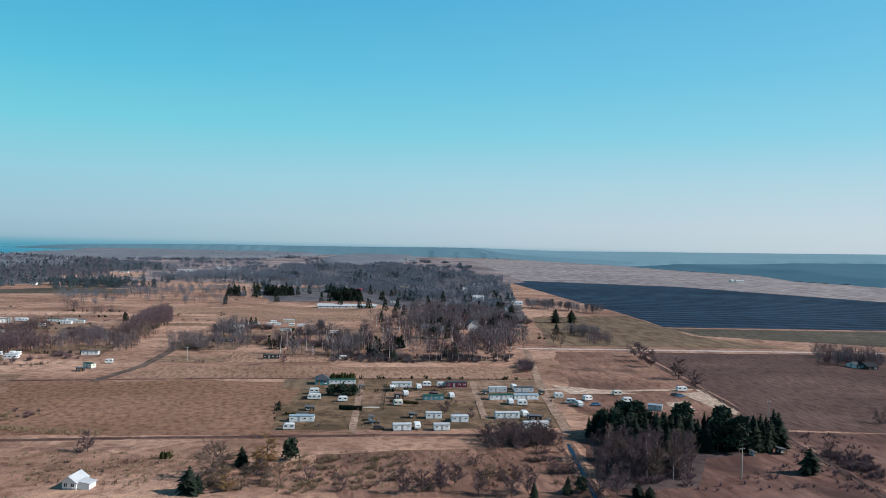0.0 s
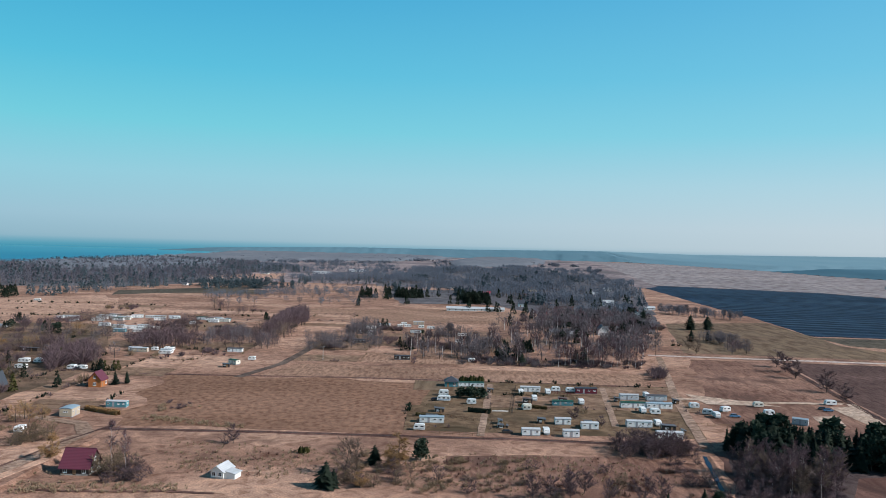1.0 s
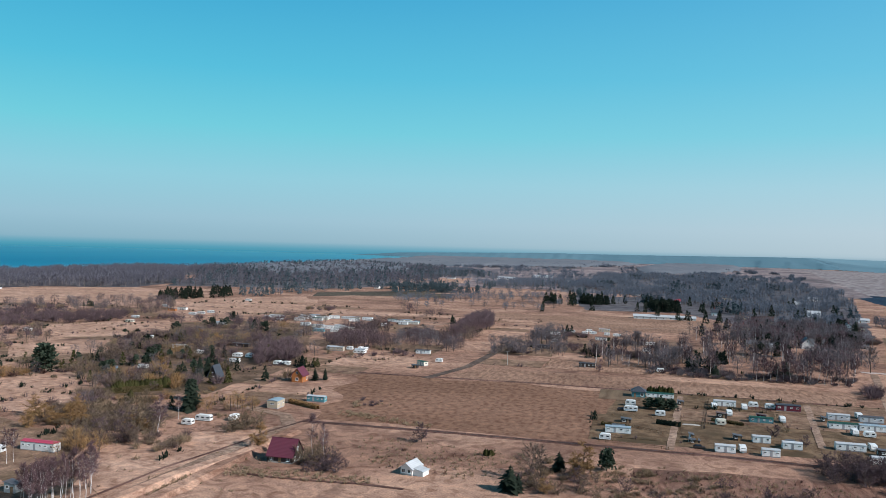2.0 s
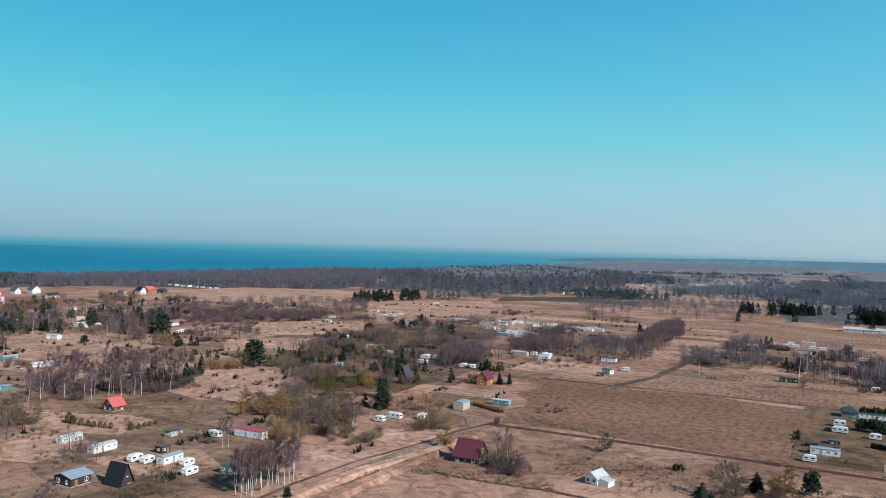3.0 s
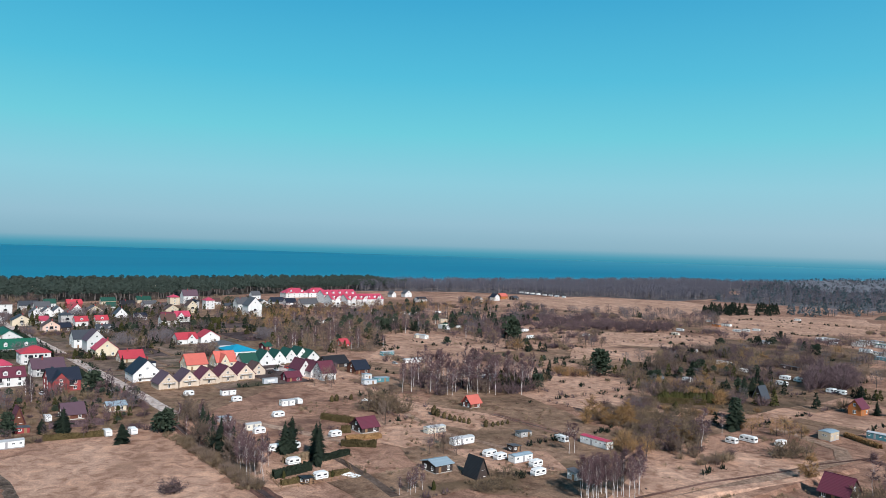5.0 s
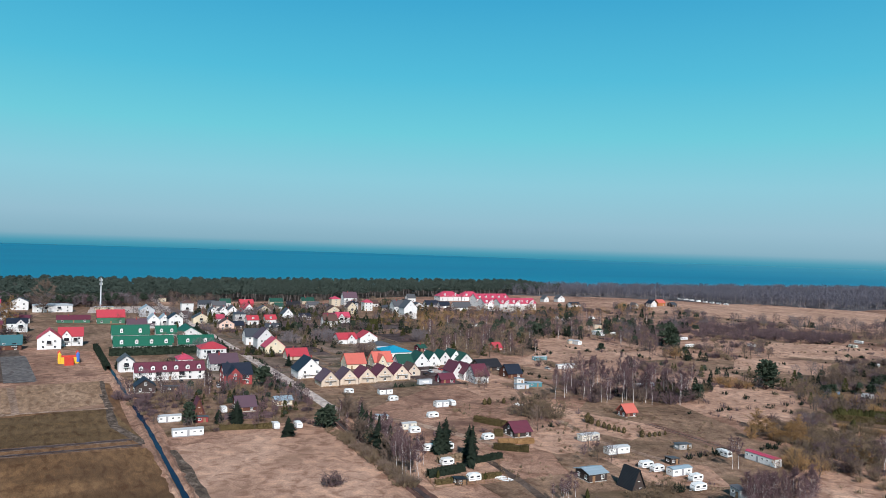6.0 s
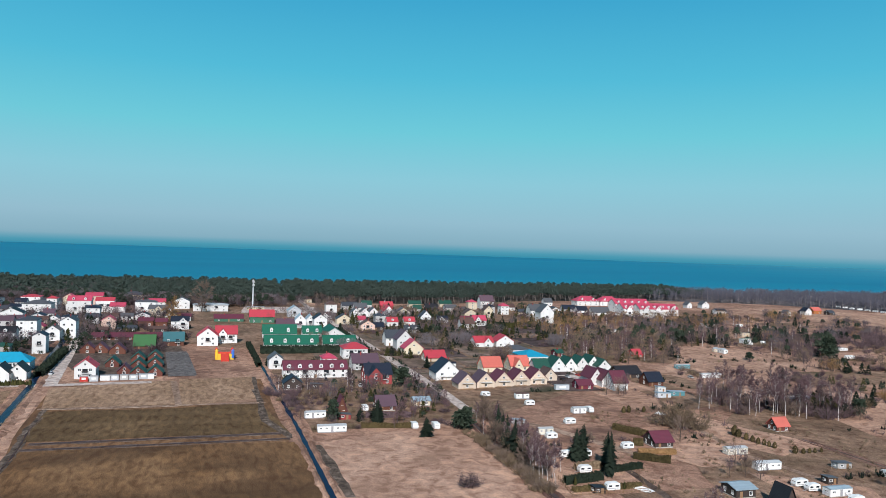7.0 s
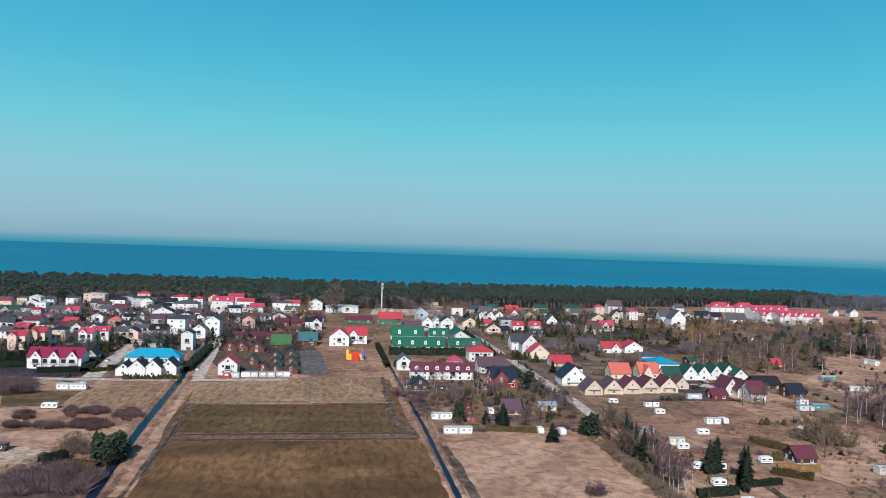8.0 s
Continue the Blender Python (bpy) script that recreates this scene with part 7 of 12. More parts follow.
mobile_home(8.2, 388.0, -171, L=10.4, W=3.4, h=3.0, body="maroon", roof="roof_slate", porch=True)
caravan(0.6, 388.4, -171, L=4.4)
mobile_home(-2.2, 317.5, -171, L=6.4, W=3.2)
mobile_home(8.3, 312.7, -171, L=6.7, W=3.2, porch=True)
mobile_home(-13.9, 296.2, -171, L=6.9, W=3.2)
caravan(-8.2, 299.2, -81, L=5.0)
mobile_home(1.1, 297.8, -171, L=6.0, W=3.2)
shed(-26.9, 311.3, -171, L=1.6, W=3.0, h=2.0, wall="white")
shed(-25.3, 305.7, -171, L=3.8, W=3.0, h=1.2, wall="dark_wood")
pile(-29, 335.4, 9, 9, 2.5, 0.5, "concrete", "low pale stack of slabs in the grass", name="slab_stack")
mobile_home(28.0, 378.2, -171, L=8.8, W=3.2, body="silver", roof="roof_pale")
caravan(36.7, 386.7, -81, L=5.0)
mobile_home(40.8, 380.0, -171, L=9.3, W=3.2, body="silver", roof="roof_grey")
mobile_home(28.3, 359.5, -171, L=10.9, W=3.2, body="van_white", roof="roof_dark_green")
mobile_home(39.9, 361.1, -171, L=11.5, W=3.2, body="van_white", roof="roof_steel_blue", porch=True)
caravan(31.9, 349.8, -81, L=5.0)
caravan(37.0, 348.1, -171, L=4.4)
mobile_home(28.0, 321.4, -171, L=10.1, W=3.2)
caravan(35.7, 325.3, -81, L=5.0)
shed(39.0, 317.9, -171, L=5.3, W=3.0, h=2.4, wall="dark_wood")
mobile_home(37.8, 305.0, -171, L=9.8, W=3.2)
shed(44.1, 312.9, -171, L=1.3, W=3.0, h=2.0, wall="white")
caravan(56.0, 367.0, -171, L=4.4)
caravan(59.7, 353.9, 169, L=4.4)
caravan(62.6, 348.5, -81, L=5.0)
caravan(68.7, 362.4, -151, L=4.4)
caravan(86.0, 377.6, -171, L=4.4, body="van_cream")
caravan(86.6, 360.3, -171, L=4.4)
mobile_home(95.3, 344.2, 159, L=6.0, W=3.2, roof="roof_steel_blue", body="silver")
caravan(121.7, 392.5, -171, L=5.2)
car(114.7, 379.4, 9, "dark_wood")
car(116.1, 376.8, 9, "blue")
shed(66.4, 263.1, -171, L=3.3, W=3.0, h=2.4, wall="white", roof="pale")
shed(109.8, 272.0, -171, L=1.1, W=3.0, h=1.6, wall="silver")
shed(120.8, 274.8, -171, L=2.4, W=3.0, h=2.2, wall="dark_wood")
fence((-62.4, 317.1), (-50, 318.5), 1.2, "timber", "weathered timber plot fence")
fence((-50, 318.5), (-37.7, 312.6), 1.2, "timber", "weathered timber plot fence")
fence((-57.7, 288.9), (-32.6, 288.8), 1.2, "timber", "weathered timber plot fence")
fence((-38.5, 399.1), (21.2, 407.4), 1.2, "timber", "weathered timber plot fence")
fence((53.3, 329.9), (92.8, 334.3), 1.2, "timber", "weathered timber plot fence")

plant("purple_tree", 2.2, 325.9, 6.2, 10, 1.3, 1, "in the camp")
plant("purple_tree", 13.1, 317.9, 4.6, 80, 1.5, 3, "in the camp")
plant("pine_tree", -49.5, 360.5, 4.6, 20, 1.9, 0, "in a camp garden")
plant("pine_tree", -44.8, 360.0, 5.0, 120, 1.9, 1, "in a camp garden")
plant("pine_tree", -40.2, 361.2, 4.6, 220, 1.9, 2, "in a camp garden")
shed(-18.5, 356.6, -171, L=4.1, W=2.8, h=2.3, wall="dark_wood", roof="brown", note="on a camp plot")
shed(-2.8, 361.8, -171, L=3.7, W=2.8, h=2.5, wall="maroon", roof="brown", note="on a camp plot")
caravan(-18.0, 341.0, -171, L=3.6, h=2.3, body="van_cream")
fence((-8.5, 381.5), (2.5, 383), 1.7, "maroon", "tall maroon timber screen fence", step=1.4)
fence((37.2, 322.8), (43.5, 323.6), 1.9, "maroon", "tall maroon timber screen fence", step=1.4)
fence((-26.5, 393.5), (-23.5, 330), 1.2, "dark_wood", "dark timber plot fence")

# plots beyond the strip field
caravan(-161.8, 626.7, -171, L=7.5)
caravan(-154.7, 596.1, -171, L=7.1)
caravan(-161.3, 592.1, -81, L=5.0)
caravan(-143.0, 648.2, -171, L=5.5)
caravan(-136.3, 649.8, -171, L=6.0)
caravan(-124.2, 648.0, -171, L=5.1)
caravan(-115.7, 645.5, -171, L=6.5)
mobile_home(-147.6, 536.6, -171, L=9.5, W=3.2, body="dark_wood", roof="roof_slate")
mobile_home(-101.3, 467.5, -171, L=9.5, W=3.2, body="dark_wood", roof="roof_slate")
caravan(-83.1, 603.4, -171, L=7.4)
caravan(-79.3, 561.6, -171, L=5.6)
caravan(-58.8, 471.4, -171, L=4.4)
house(-116.1, 837.8, -171, L=33.3, W=9.6, eave=2.7, rise=1.8, wall="white", roof="pale", chimney=False, name="barn", note="beyond the fields", group="far farm buildings", far=True)
house(-85.5, 847.2, -171, L=28.5, W=9.6, eave=2.4, rise=1.6, wall="white", roof="pale", chimney=False, name="barn", note="beyond the fields", group="far farm buildings", far=True)
mobile_home(-208.3, 464.4, -171, L=9.5, W=3.2, body="van_white", roof="roof_grey")
mobile_home(-188.7, 419.8, 154, L=6.5, W=3.2, body="van_cream", roof="roof_dark_green")
shed(-188.5, 409.0, -171, L=3.4, W=3.0, h=2.0, wall="dark_wood")
caravan(-185.1, 436.3, -171, L=4.4)
caravan(-243.7, 442.2, -171, L=7.5)
caravan(-250.7, 457.1, -81, L=5.0)
mobile_home(-309.6, 637.5, -171, L=7.7, W=3.2, body="van_white", roof="roof_brown")
mobile_home(-304.1, 643.3, -171, L=6.8, W=3.2, body="van_cream", roof="roof_grey")
shed(-294.0, 640.6, -171, L=4.0, W=3.0, h=2.6, wall="teal")
shed(-297.4, 635.2, -171, L=3.9, W=3.0, h=2.4, wall="orange_wood")
caravan(-307.7, 602.3, -171, L=5.2)
caravan(-357.7, 639.2, -171, L=6.5)
mobile_home(-343.6, 638.9, -171, L=9.5, W=3.2, body="van_white", roof="roof_pale")

# garden plots
house(-144.9, 214.3, -171, L=8.5, W=8.4, eave=2.4, rise=4.5, wall="dark_wood", roof="maroon", chimney=False, name="cabin", note="beside the dirt track", group="garden cabins")
house(-220.7, 338.6, -81, L=7.2, W=5.9, eave=3.5, rise=3.5, wall="orange_wood", roof="maroon", chimney=False, name="cabin", note="beside the field", group="garden cabins", far=True)
mobile_home(-186.0, 299.2, -171, L=8.4, W=3.2, body="teal", roof="roof_pale", note="beside the field")
mobile_home(-194.4, 279.9, -81, L=7.0, W=4.8, h=3.6, note="beside a hedge", body="beige", roof="roof_steel_blue")
caravan(-204.4, 236.8, -171, L=4.4)
caravan(-203.5, 244.9, -171, L=6.6, h=2.6)
caravan(-194.3, 251.5, -81, L=5.0)
mobile_home(-221.4, 185.7, -171, L=12.9, W=3.2, h=3.2, body="van_white", roof="roof_crimson", note="among willows")
caravan(-231.5, 177.4, -171, L=5.8)
mobile_home(-261.1, 139.8, -81, L=8.2, W=3.2, body="van_cream", note="in a garden plot")
mobile_home(-242.5, 141.0, -81, L=9.3, W=3.2, note="in a garden plot")
caravan(-224.1, 141.3, -81, L=4.9)
caravan(-219.4, 142.5, -81, L=4.4)
mobile_home(-215.1, 147.9, -81, L=8.1, W=3.2, roof="roof_steel_blue", note="in a garden plot")
caravan(-207.8, 148.9, -81, L=4.4)
caravan(-199.4, 143.9, -81, L=5.0)
house(-216.8, 117.1, -81, L=6.7, W=7.2, eave=2.8, rise=0.9, wall="dark_wood", roof="steel_blue", chimney=False, name="cabin", note="in a garden plot", group="garden cabins")
a_frame(-206.3, 125.1, 9, L=7.2, W=5.4, h=6.3, wall="dark_wood", roof="black")
shed(-191.8, 152.3, -171, L=3.6, W=3.0, h=3.0, wall="grey")
house(-297.1, 177.7, -81, L=6.0, W=6.0, eave=2.4, rise=2.8, wall="chalet", roof="orange", chimney=False, name="cabin", note="beside a birch row", group="garden cabins")
house(-273.8, 116.3, -81, L=7.5, W=8.4, eave=2.3, rise=2.9, wall="dark_wood", roof="maroon", chimney=False, name="cabin", note="beside a clipped hedge", group="garden cabins")
caravan(-268.7, 102.4, -81, L=4.4)
shed(-243.5, 168.8, -81, L=5.8, W=3.0, h=2.2, wall="grey")
shed(-226.9, 153.2, -81, L=3.8, W=3.0, h=2.4, wall="dark_wood")
mobile_home(-355.5, 222.4, -81, L=12.6, W=3.2, body="blue", roof="roof_pale", note="among birches")
mobile_home(-421.6, 210.7, -81, L=13.3, W=3.2, note="on a pale lawn", body="van_white", roof="roof_pale")
mobile_home(-453.6, 208.1, -81, L=9.1, W=3.2, body="teal", note="on a pale lawn", roof="roof_pale")
mobile_home(-530.9, 271.2, -81, L=9.5, W=3.2, note="beside bare trees", body="beige", roof="roof_pale")
car(-419.7, 197.7, 9, "grey")
mobile_home(-649.0, 235.6, -81, L=9.5, W=3.2, note="among trees", body="van_white", roof="roof_grey")
mobile_home(-599.6, 329.1, -81, L=9.5, W=3.2, note="among trees", body="van_cream", roof="roof_dark_green")
shed(-632.0, 346.9, -81, L=7.7, W=3.0, h=4.0, wall="beige")
caravan(-583.4, 335.4, -81, L=4.4)
caravan(-718.0, 347.4, -81, L=7.5)
mobile_home(-703.7, 351.5, -81, L=9.5, W=3.2, note="among trees", body="van_white", roof="roof_pale")
caravan(-717.8, 387.9, -81, L=6.7)
caravan(-547.9, 380.1, -81, L=7.5)
caravan(-505.7, 356.1, -81, L=7.5)
caravan(-504.0, 410.8, -171, L=6.7)
caravan(-403.8, 427.3, -171, L=5.6)
mobile_home(-351.1, 398.6, -171, L=9.5, W=3.2, note="between gardens", body="van_white", roof="roof_pale")
caravan(-325.7, 386.5, -171, L=5.4)
caravan(-298.0, 388.3, -171, L=6.0)
caravan(-286.3, 370.8, -171, L=6.4)
caravan(-290.6, 390.1, -171, L=4.4)
caravan(-260.9, 376.6, -171, L=4.4)
caravan(-255.3, 377.6, -171, L=4.7)
car(-256.8, 375.8, 9, "dark_wood")
caravan(-313.3, 327.0, -171, L=5.6)
shed(-323.0, 316.3, -171, L=2.4, W=3.0, h=2.4, wall="blue")
a_frame(-263.4, 325.6, -81, L=7.2, W=5.9, h=6.6, wall="dark_wood", roof="slate")
shed(-324.7, 427.3, -171, L=11.5, W=3.0, h=2.5, wall="dark_wood", roof="grey")
mobile_home(-422.7, 528.4, -171, L=9.5, W=3.2, body="silver", note="by far plots", roof="roof_steel_blue")
caravan(-498.4, 582.0, -171, L=7.5)
caravan(-498.1, 593.8, -171, L=7.5)
caravan(-497.3, 606.9, -171, L=7.5)
mobile_home(-541.1, 617.2, -171, L=9.5, W=3.2, body="van_white", note="by far plots", roof="roof_brown")
shed(-541.1, 603.0, -171, L=7.8, W=3.0, h=2.6, wall="orange_wood")
caravan(-577.1, 632.7, -171, L=7.5)
caravan(-564.7, 755.3, -171, L=7.5)
caravan(-516.3, 528.9, -171, L=7.5)
caravan(-492.8, 499.1, -171, L=7.5, body="van_cream")
mobile_home(-423.7, 606.9, -171, L=9.5, W=3.2, note="by far plots", body="silver", roof="roof_pale")
caravan(-402.9, 584.2, -171, L=7.5)
mobile_home(-396.8, 613.6, -171, L=9.5, W=3.2, note="by far plots", body="van_white", roof="roof_grey")
mobile_home(-378.3, 608.1, -171, L=9.5, W=3.2, note="by far plots", body="van_white", roof="roof_dark_green")
mobile_home(-396.7, 632.5, -171, L=9.5, W=3.2, note="by far plots", body="van_cream", roof="roof_steel_blue")
caravan(-378.5, 623.7, -171, L=6.9)
caravan(-365.7, 635.9, -171, L=7.5)
mobile_home(-355.4, 636.2, -171, L=9.5, W=3.2, note="by far plots", body="beige", roof="roof_pale")
caravan(-339.5, 634.9, -171, L=6.7)
caravan(-309.3, 604.8, -171, L=5.2)
caravan(-325.4, 552.8, -171, L=5.9)
mobile_home(-330.7, 533.6, -171, L=9.5, W=3.2, body="teal", note="by far plots", roof="roof_steel_blue")
caravan(-318.7, 537.3, -171, L=6.7)
mobile_home(-262.7, 446.7, -171, L=9.5, W=3.2, note="by far plots", body="beige", roof="roof_pale")
mobile_home(-244.9, 446.4, -171, L=7.2, W=3.2, note="by far plots", body="van_white", roof="roof_pale")
caravan(-246.6, 456.0, -81, L=5.0)
pile(-325.7, 139.1, 30, 5, 3, 1.3, "van_white", "white tarpaulin cover over stacked things")
for nth, (x, y) in enumerate(((-287.7, 153.8), (-284.9, 153.9), (-281, 154.9), (-278, 155.9), (-275, 156.5), (-273.1, 157.8), (-270.8, 158.4), (-268.4, 159.3), (-261.5, 163.1), (-261.1, 166.1), (-261.7, 168.9), (-262, 171.2), (-262.9, 174.3), (-328.1, 123.5), (-328.8, 126), (-329.7, 133.4))):
    plant("round_shrub", x, y, (4.2, 3.4, 2.7, 2.6, 2.5, 2.4, 2.2, 2.5, 3.0, 2.2, 2.0, 1.9, 1.8, 3.0, 3.2, 2.6)[nth], 50 * nth, 1.0, nth, "along a garden path", "round bushes along a path")
hedge((-274, 106.8), (-273.1, 110.2), 2.08, 2.86, "hedge_brown", 328, "clipped olive-green garden hedge")
hedge((-255.9, 99.8), (-250, 110.7), 2.08, 2.6, "hedge_brown", 329, "ragged brown-green garden hedge")
plant("spruce_tree", -241.2, 86.3, 13.3, 330, 0.8, 0)
plant("spruce_tree", -276.2, 88.6, 7.4, 7, 1.3, 1)
plant("pine_tree", -344.3, 290.8, 14.3, 192, 1.3, 1)
plant("pine_tree", -504.0, 338.4, 16.3, 229, 1, 2)
plant("pine_tree", -234.3, 273.6, 8.9, 266, 1, 3)
plant("spruce_tree", -266.3, 317.2, 11.4, 303, 1.3, 4)
plant("spruce_tree", -269.8, 327.1, 10.5, 340, 1.3, 0)
plant("spruce_tree", -269.3, 333.7, 8.7, 17, 1.3, 1)
plant("spruce_tree", -279.2, 320.5, 6.2, 54, 1.3, 2)
plant("spruce_tree", -215.1, 343.9, 6.9, 91, 1.3, 3)
plant("spruce_tree", -211.7, 348.2, 6.4, 128, 1.3, 4)
plant("old_spruce", -219.7, 256.6, 10.8, 165, 0.85, 0)
plant("thuja", -199.2, 106.4, 3.1, 202, 1, 1)
plant("pine_tree", -159.8, 146.9, 3.5, 239, 1, 2)
plant("willow_tree", -242.6, 216.2, 8.2, 276, 1.3, 3)
plant("willow_tree", -246.3, 211.6, 7.5, 313, 1, 4)
plant("willow_tree", -251.4, 205.3, 7.0, 350, 1, 0)
plant("willow_tree", -290.5, 314.6, 10.9, 27, 1, 1)
plant("willow_tree", -343.8, 427.6, 8.7, 64, 1, 2)
plant("willow_tree", -160.9, 223.0, 8.9, 101, 1, 3)
plant("willow_tree", -367.1, 436.7, 8.3, 138, 1, 4)
plant("birch_tree", -202.2, 218.7, 15.2, 175, 1.3, 0)
plant("birch_tree", -214.1, 242.6, 9.4, 212, 1, 1)
plant("birch_tree", -216.7, 169.5, 11.9, 249, 1, 2)
plant("birch_tree", -216.6, 171.9, 10.9, 286, 1, 3)
plant("birch_tree", -137.3, 218.6, 14.8, 323, 1, 4)
plant("birch_tree", -133.0, 218.6, 12.8, 0, 1, 0)
grove("birch_tree", 30, 10.4, 13.65, 361, [(-180.2, 143.1), (-177.5, 167.8), (-169, 159.9), (-170, 139.1)], "in a birch row", 1.6, 1.0)
grove("bare_tree olive_shrub shrub", 22, 5.2, 9.1, 364, [(-211.9, 200.2), (-188.3, 202.8), (-216.4, 239.8), (-235.1, 225.3)], "in a thicket", 2, 1)
grove("bare_tree olive_shrub", 16, 5.6, 10.5, 365, [(-306, 128), (-291, 136), (-297, 148), (-312, 142)], "in a thicket", 2, 1)
grove("shrub olive_shrub", 10, 3.25, 6.5, 366, [(-134, 203.8), (-124.9, 218.7), (-132.8, 228.7), (-142.2, 222.9)], "by the dirt track", 2, 1)
grove("olive_shrub", 12, 3.9, 6.5, 367, [(-182.8, 234.9), (-174.3, 245.1), (-184.2, 255), (-191.6, 246.1)], "by the dirt track", 2, 1)
mobile_home(-527.5, 271, -171, L=12.5, W=3.4, h=3.2, note="on an open far plot", roof="roof_pale")
mobile_home(-581.2, 320, -171, L=12.5, W=3.4, h=3.2, note="on an open far plot", roof="roof_pale")
row_of("thuja", 26, (-274.8, 267), (-264.5, 292.8), 3.9, 5.85, 368, "in a tall garden screen")
wood("thujas", "spruce", 26, 3.90, 9.10, 3690, [(-462.4, 244.2), (-280.1, 417.4), (-227, 328.5), (-276.5, 264.8), (-383, 273.8)], "far thujas among garden plots", "thuja", "bark", 1.15)
wood("spruce_trees", "spruce", 18, 3.9, 9.1, 3691, [(-462.4, 244.2), (-280.1, 417.4), (-227, 328.5), (-276.5, 264.8), (-383, 273.8)], "far spruce trees among garden plots", "spruce", "bark", 1.15)
wood("pine_trees", "pine", 14, 3.9, 9.1, 3692, [(-462.4, 244.2), (-280.1, 417.4), (-227, 328.5), (-276.5, 264.8), (-383, 273.8)], "far pine trees among garden plots", "pine", "bark", 1.15)
grove("birch_tree", 56, 13.0, 18.0, 362, [(-331.5, 157.8), (-316.6, 188.7), (-311.7, 225.4), (-345.6, 245.3), (-371.1, 224.8), (-374.7, 181.6)], "in a birch stand", 2.2, 1.0)
wood("bushes", "bush bare", 100, 3.5, 8.5, 363, [(-331.5, 157.8), (-316.6, 188.7), (-311.7, 225.4), (-345.6, 245.3), (-371.1, 224.8), (-374.7, 181.6)], "brown undergrowth of a birch stand", "twig_purple twig", "bark", 1.3)
wood("bare_trees", "bare", 38, 3.9, 9.1, 3700, [(-386.8, 268.5), (-311.7, 464.2), (-221.5, 335.6), (-239.1, 229.1), (-306.7, 226)], "far bare trees among garden plots", "far_twig", "bark", 1.15)
wood("shrubs", "bush", 20, 3.90, 9.10, 3701, [(-386.8, 268.5), (-311.7, 464.2), (-221.5, 335.6), (-239.1, 229.1), (-306.7, 226)], "far shrubs among garden plots", "twig_purple", "bark", 1.15)
wood("olive_shrubs", "bush", 26, 3.90, 9.10, 3702, [(-386.8, 268.5), (-311.7, 464.2), (-221.5, 335.6), (-239.1, 229.1), (-306.7, 226)], "far olive shrubs among garden plots", "twig_olive", "bark", 1.15)
wood("purple_trees", "bare", 41, 6.5, 11.7, 3710, [(-458.3, 357.6), (-312.4, 619.1), (-227.3, 451.1), (-343.6, 328.7)], "far purple trees among garden plots", "twig_purple", "bark", 1.265)
wood("bare_trees", "bare", 41, 6.5, 11.7, 3711, [(-458.3, 357.6), (-312.4, 619.1), (-227.3, 451.1), (-343.6, 328.7)], "far bare trees among garden plots", "far_twig", "bark", 1.265)
wood("purple_trees", "bare", 46, 5.2, 10.4, 3720, [(-512.1, 274.7), (-468.2, 447.5), (-388.2, 577.7), (-560.4, 535.5), (-638.3, 392.9)], "far purple trees among far plots", "twig_purple", "bark", 1.265)
wood("shrubs", "bush", 46, 5.2, 10.4, 3721, [(-512.1, 274.7), (-468.2, 447.5), (-388.2, 577.7), (-560.4, 535.5), (-638.3, 392.9)], "far shrubs among far plots", "twig_purple", "bark", 1.265)
wood("bare_trees", "bare", 38, 7.8, 13, 3730, [(-599.2, 200.4), (-507.7, 312.6), (-618.6, 429), (-734.8, 406.4), (-715, 252.6)], "far bare trees among far gardens", "far_twig", "bark", 1.15)
wood("purple_trees", "bare", 38, 7.8, 13, 3731, [(-599.2, 200.4), (-507.7, 312.6), (-618.6, 429), (-734.8, 406.4), (-715, 252.6)], "far purple trees among far gardens", "twig_purple", "bark", 1.15)
wood("birch_trees", "birch", 38, 7.8, 13, 3732, [(-599.2, 200.4), (-507.7, 312.6), (-618.6, 429), (-734.8, 406.4), (-715, 252.6)], "far birch trees among far gardens", "twig_purple", "birch_bark", 1.15)
wood("spruce_trees", "spruce", 39, 7.8, 13, 3740, [(-553.8, 210.2), (-509.7, 343.3), (-618.6, 429), (-695.8, 287.8)], "far spruce trees among far gardens", "spruce", "bark", 1.15)
wood("pine_trees", "pine", 39, 7.8, 13, 3741, [(-553.8, 210.2), (-509.7, 343.3), (-618.6, 429), (-695.8, 287.8)], "far pine trees among far gardens", "pine", "bark", 1.15)
wood("willow_trees", "bare", 28, 7.8, 11.7, 3750, [(-717.1, 248.8), (-647.9, 375.3), (-758.4, 439.2), (-796.6, 281.4)], "far willow trees among far gardens", "twig_gold", "bark", 1.15)
wood("purple_trees", "bare", 80, 6.5, 11.7, 3760, [(-576.2, 449.4), (-537.7, 577), (-539.1, 801.5), (-697.6, 666.3), (-712.3, 451.7)], "far purple trees in a far bare copse", "twig_purple", "bark", 1.38)
wood("bare_trees", "bare", 80, 6.5, 11.7, 3761, [(-576.2, 449.4), (-537.7, 577), (-539.1, 801.5), (-697.6, 666.3), (-712.3, 451.7)], "far bare trees in a far bare copse", "far_twig", "bark", 1.38)
wood("purple_trees", "bare", 69, 6.5, 10.4, 3770, [(-281.1, 459.5), (-239.1, 474.5), (-302.1, 598.8), (-329.9, 556)], "far purple trees in a dark grove", "twig_purple", "bark", 1.38)
wood("purple_trees", "bare", 39, 6.5, 10.4, 3780, [(-239.1, 474.5), (-188.1, 486), (-214.7, 554.1), (-261.9, 537)], "far purple trees on far plots", "twig_purple", "bark", 1.265)
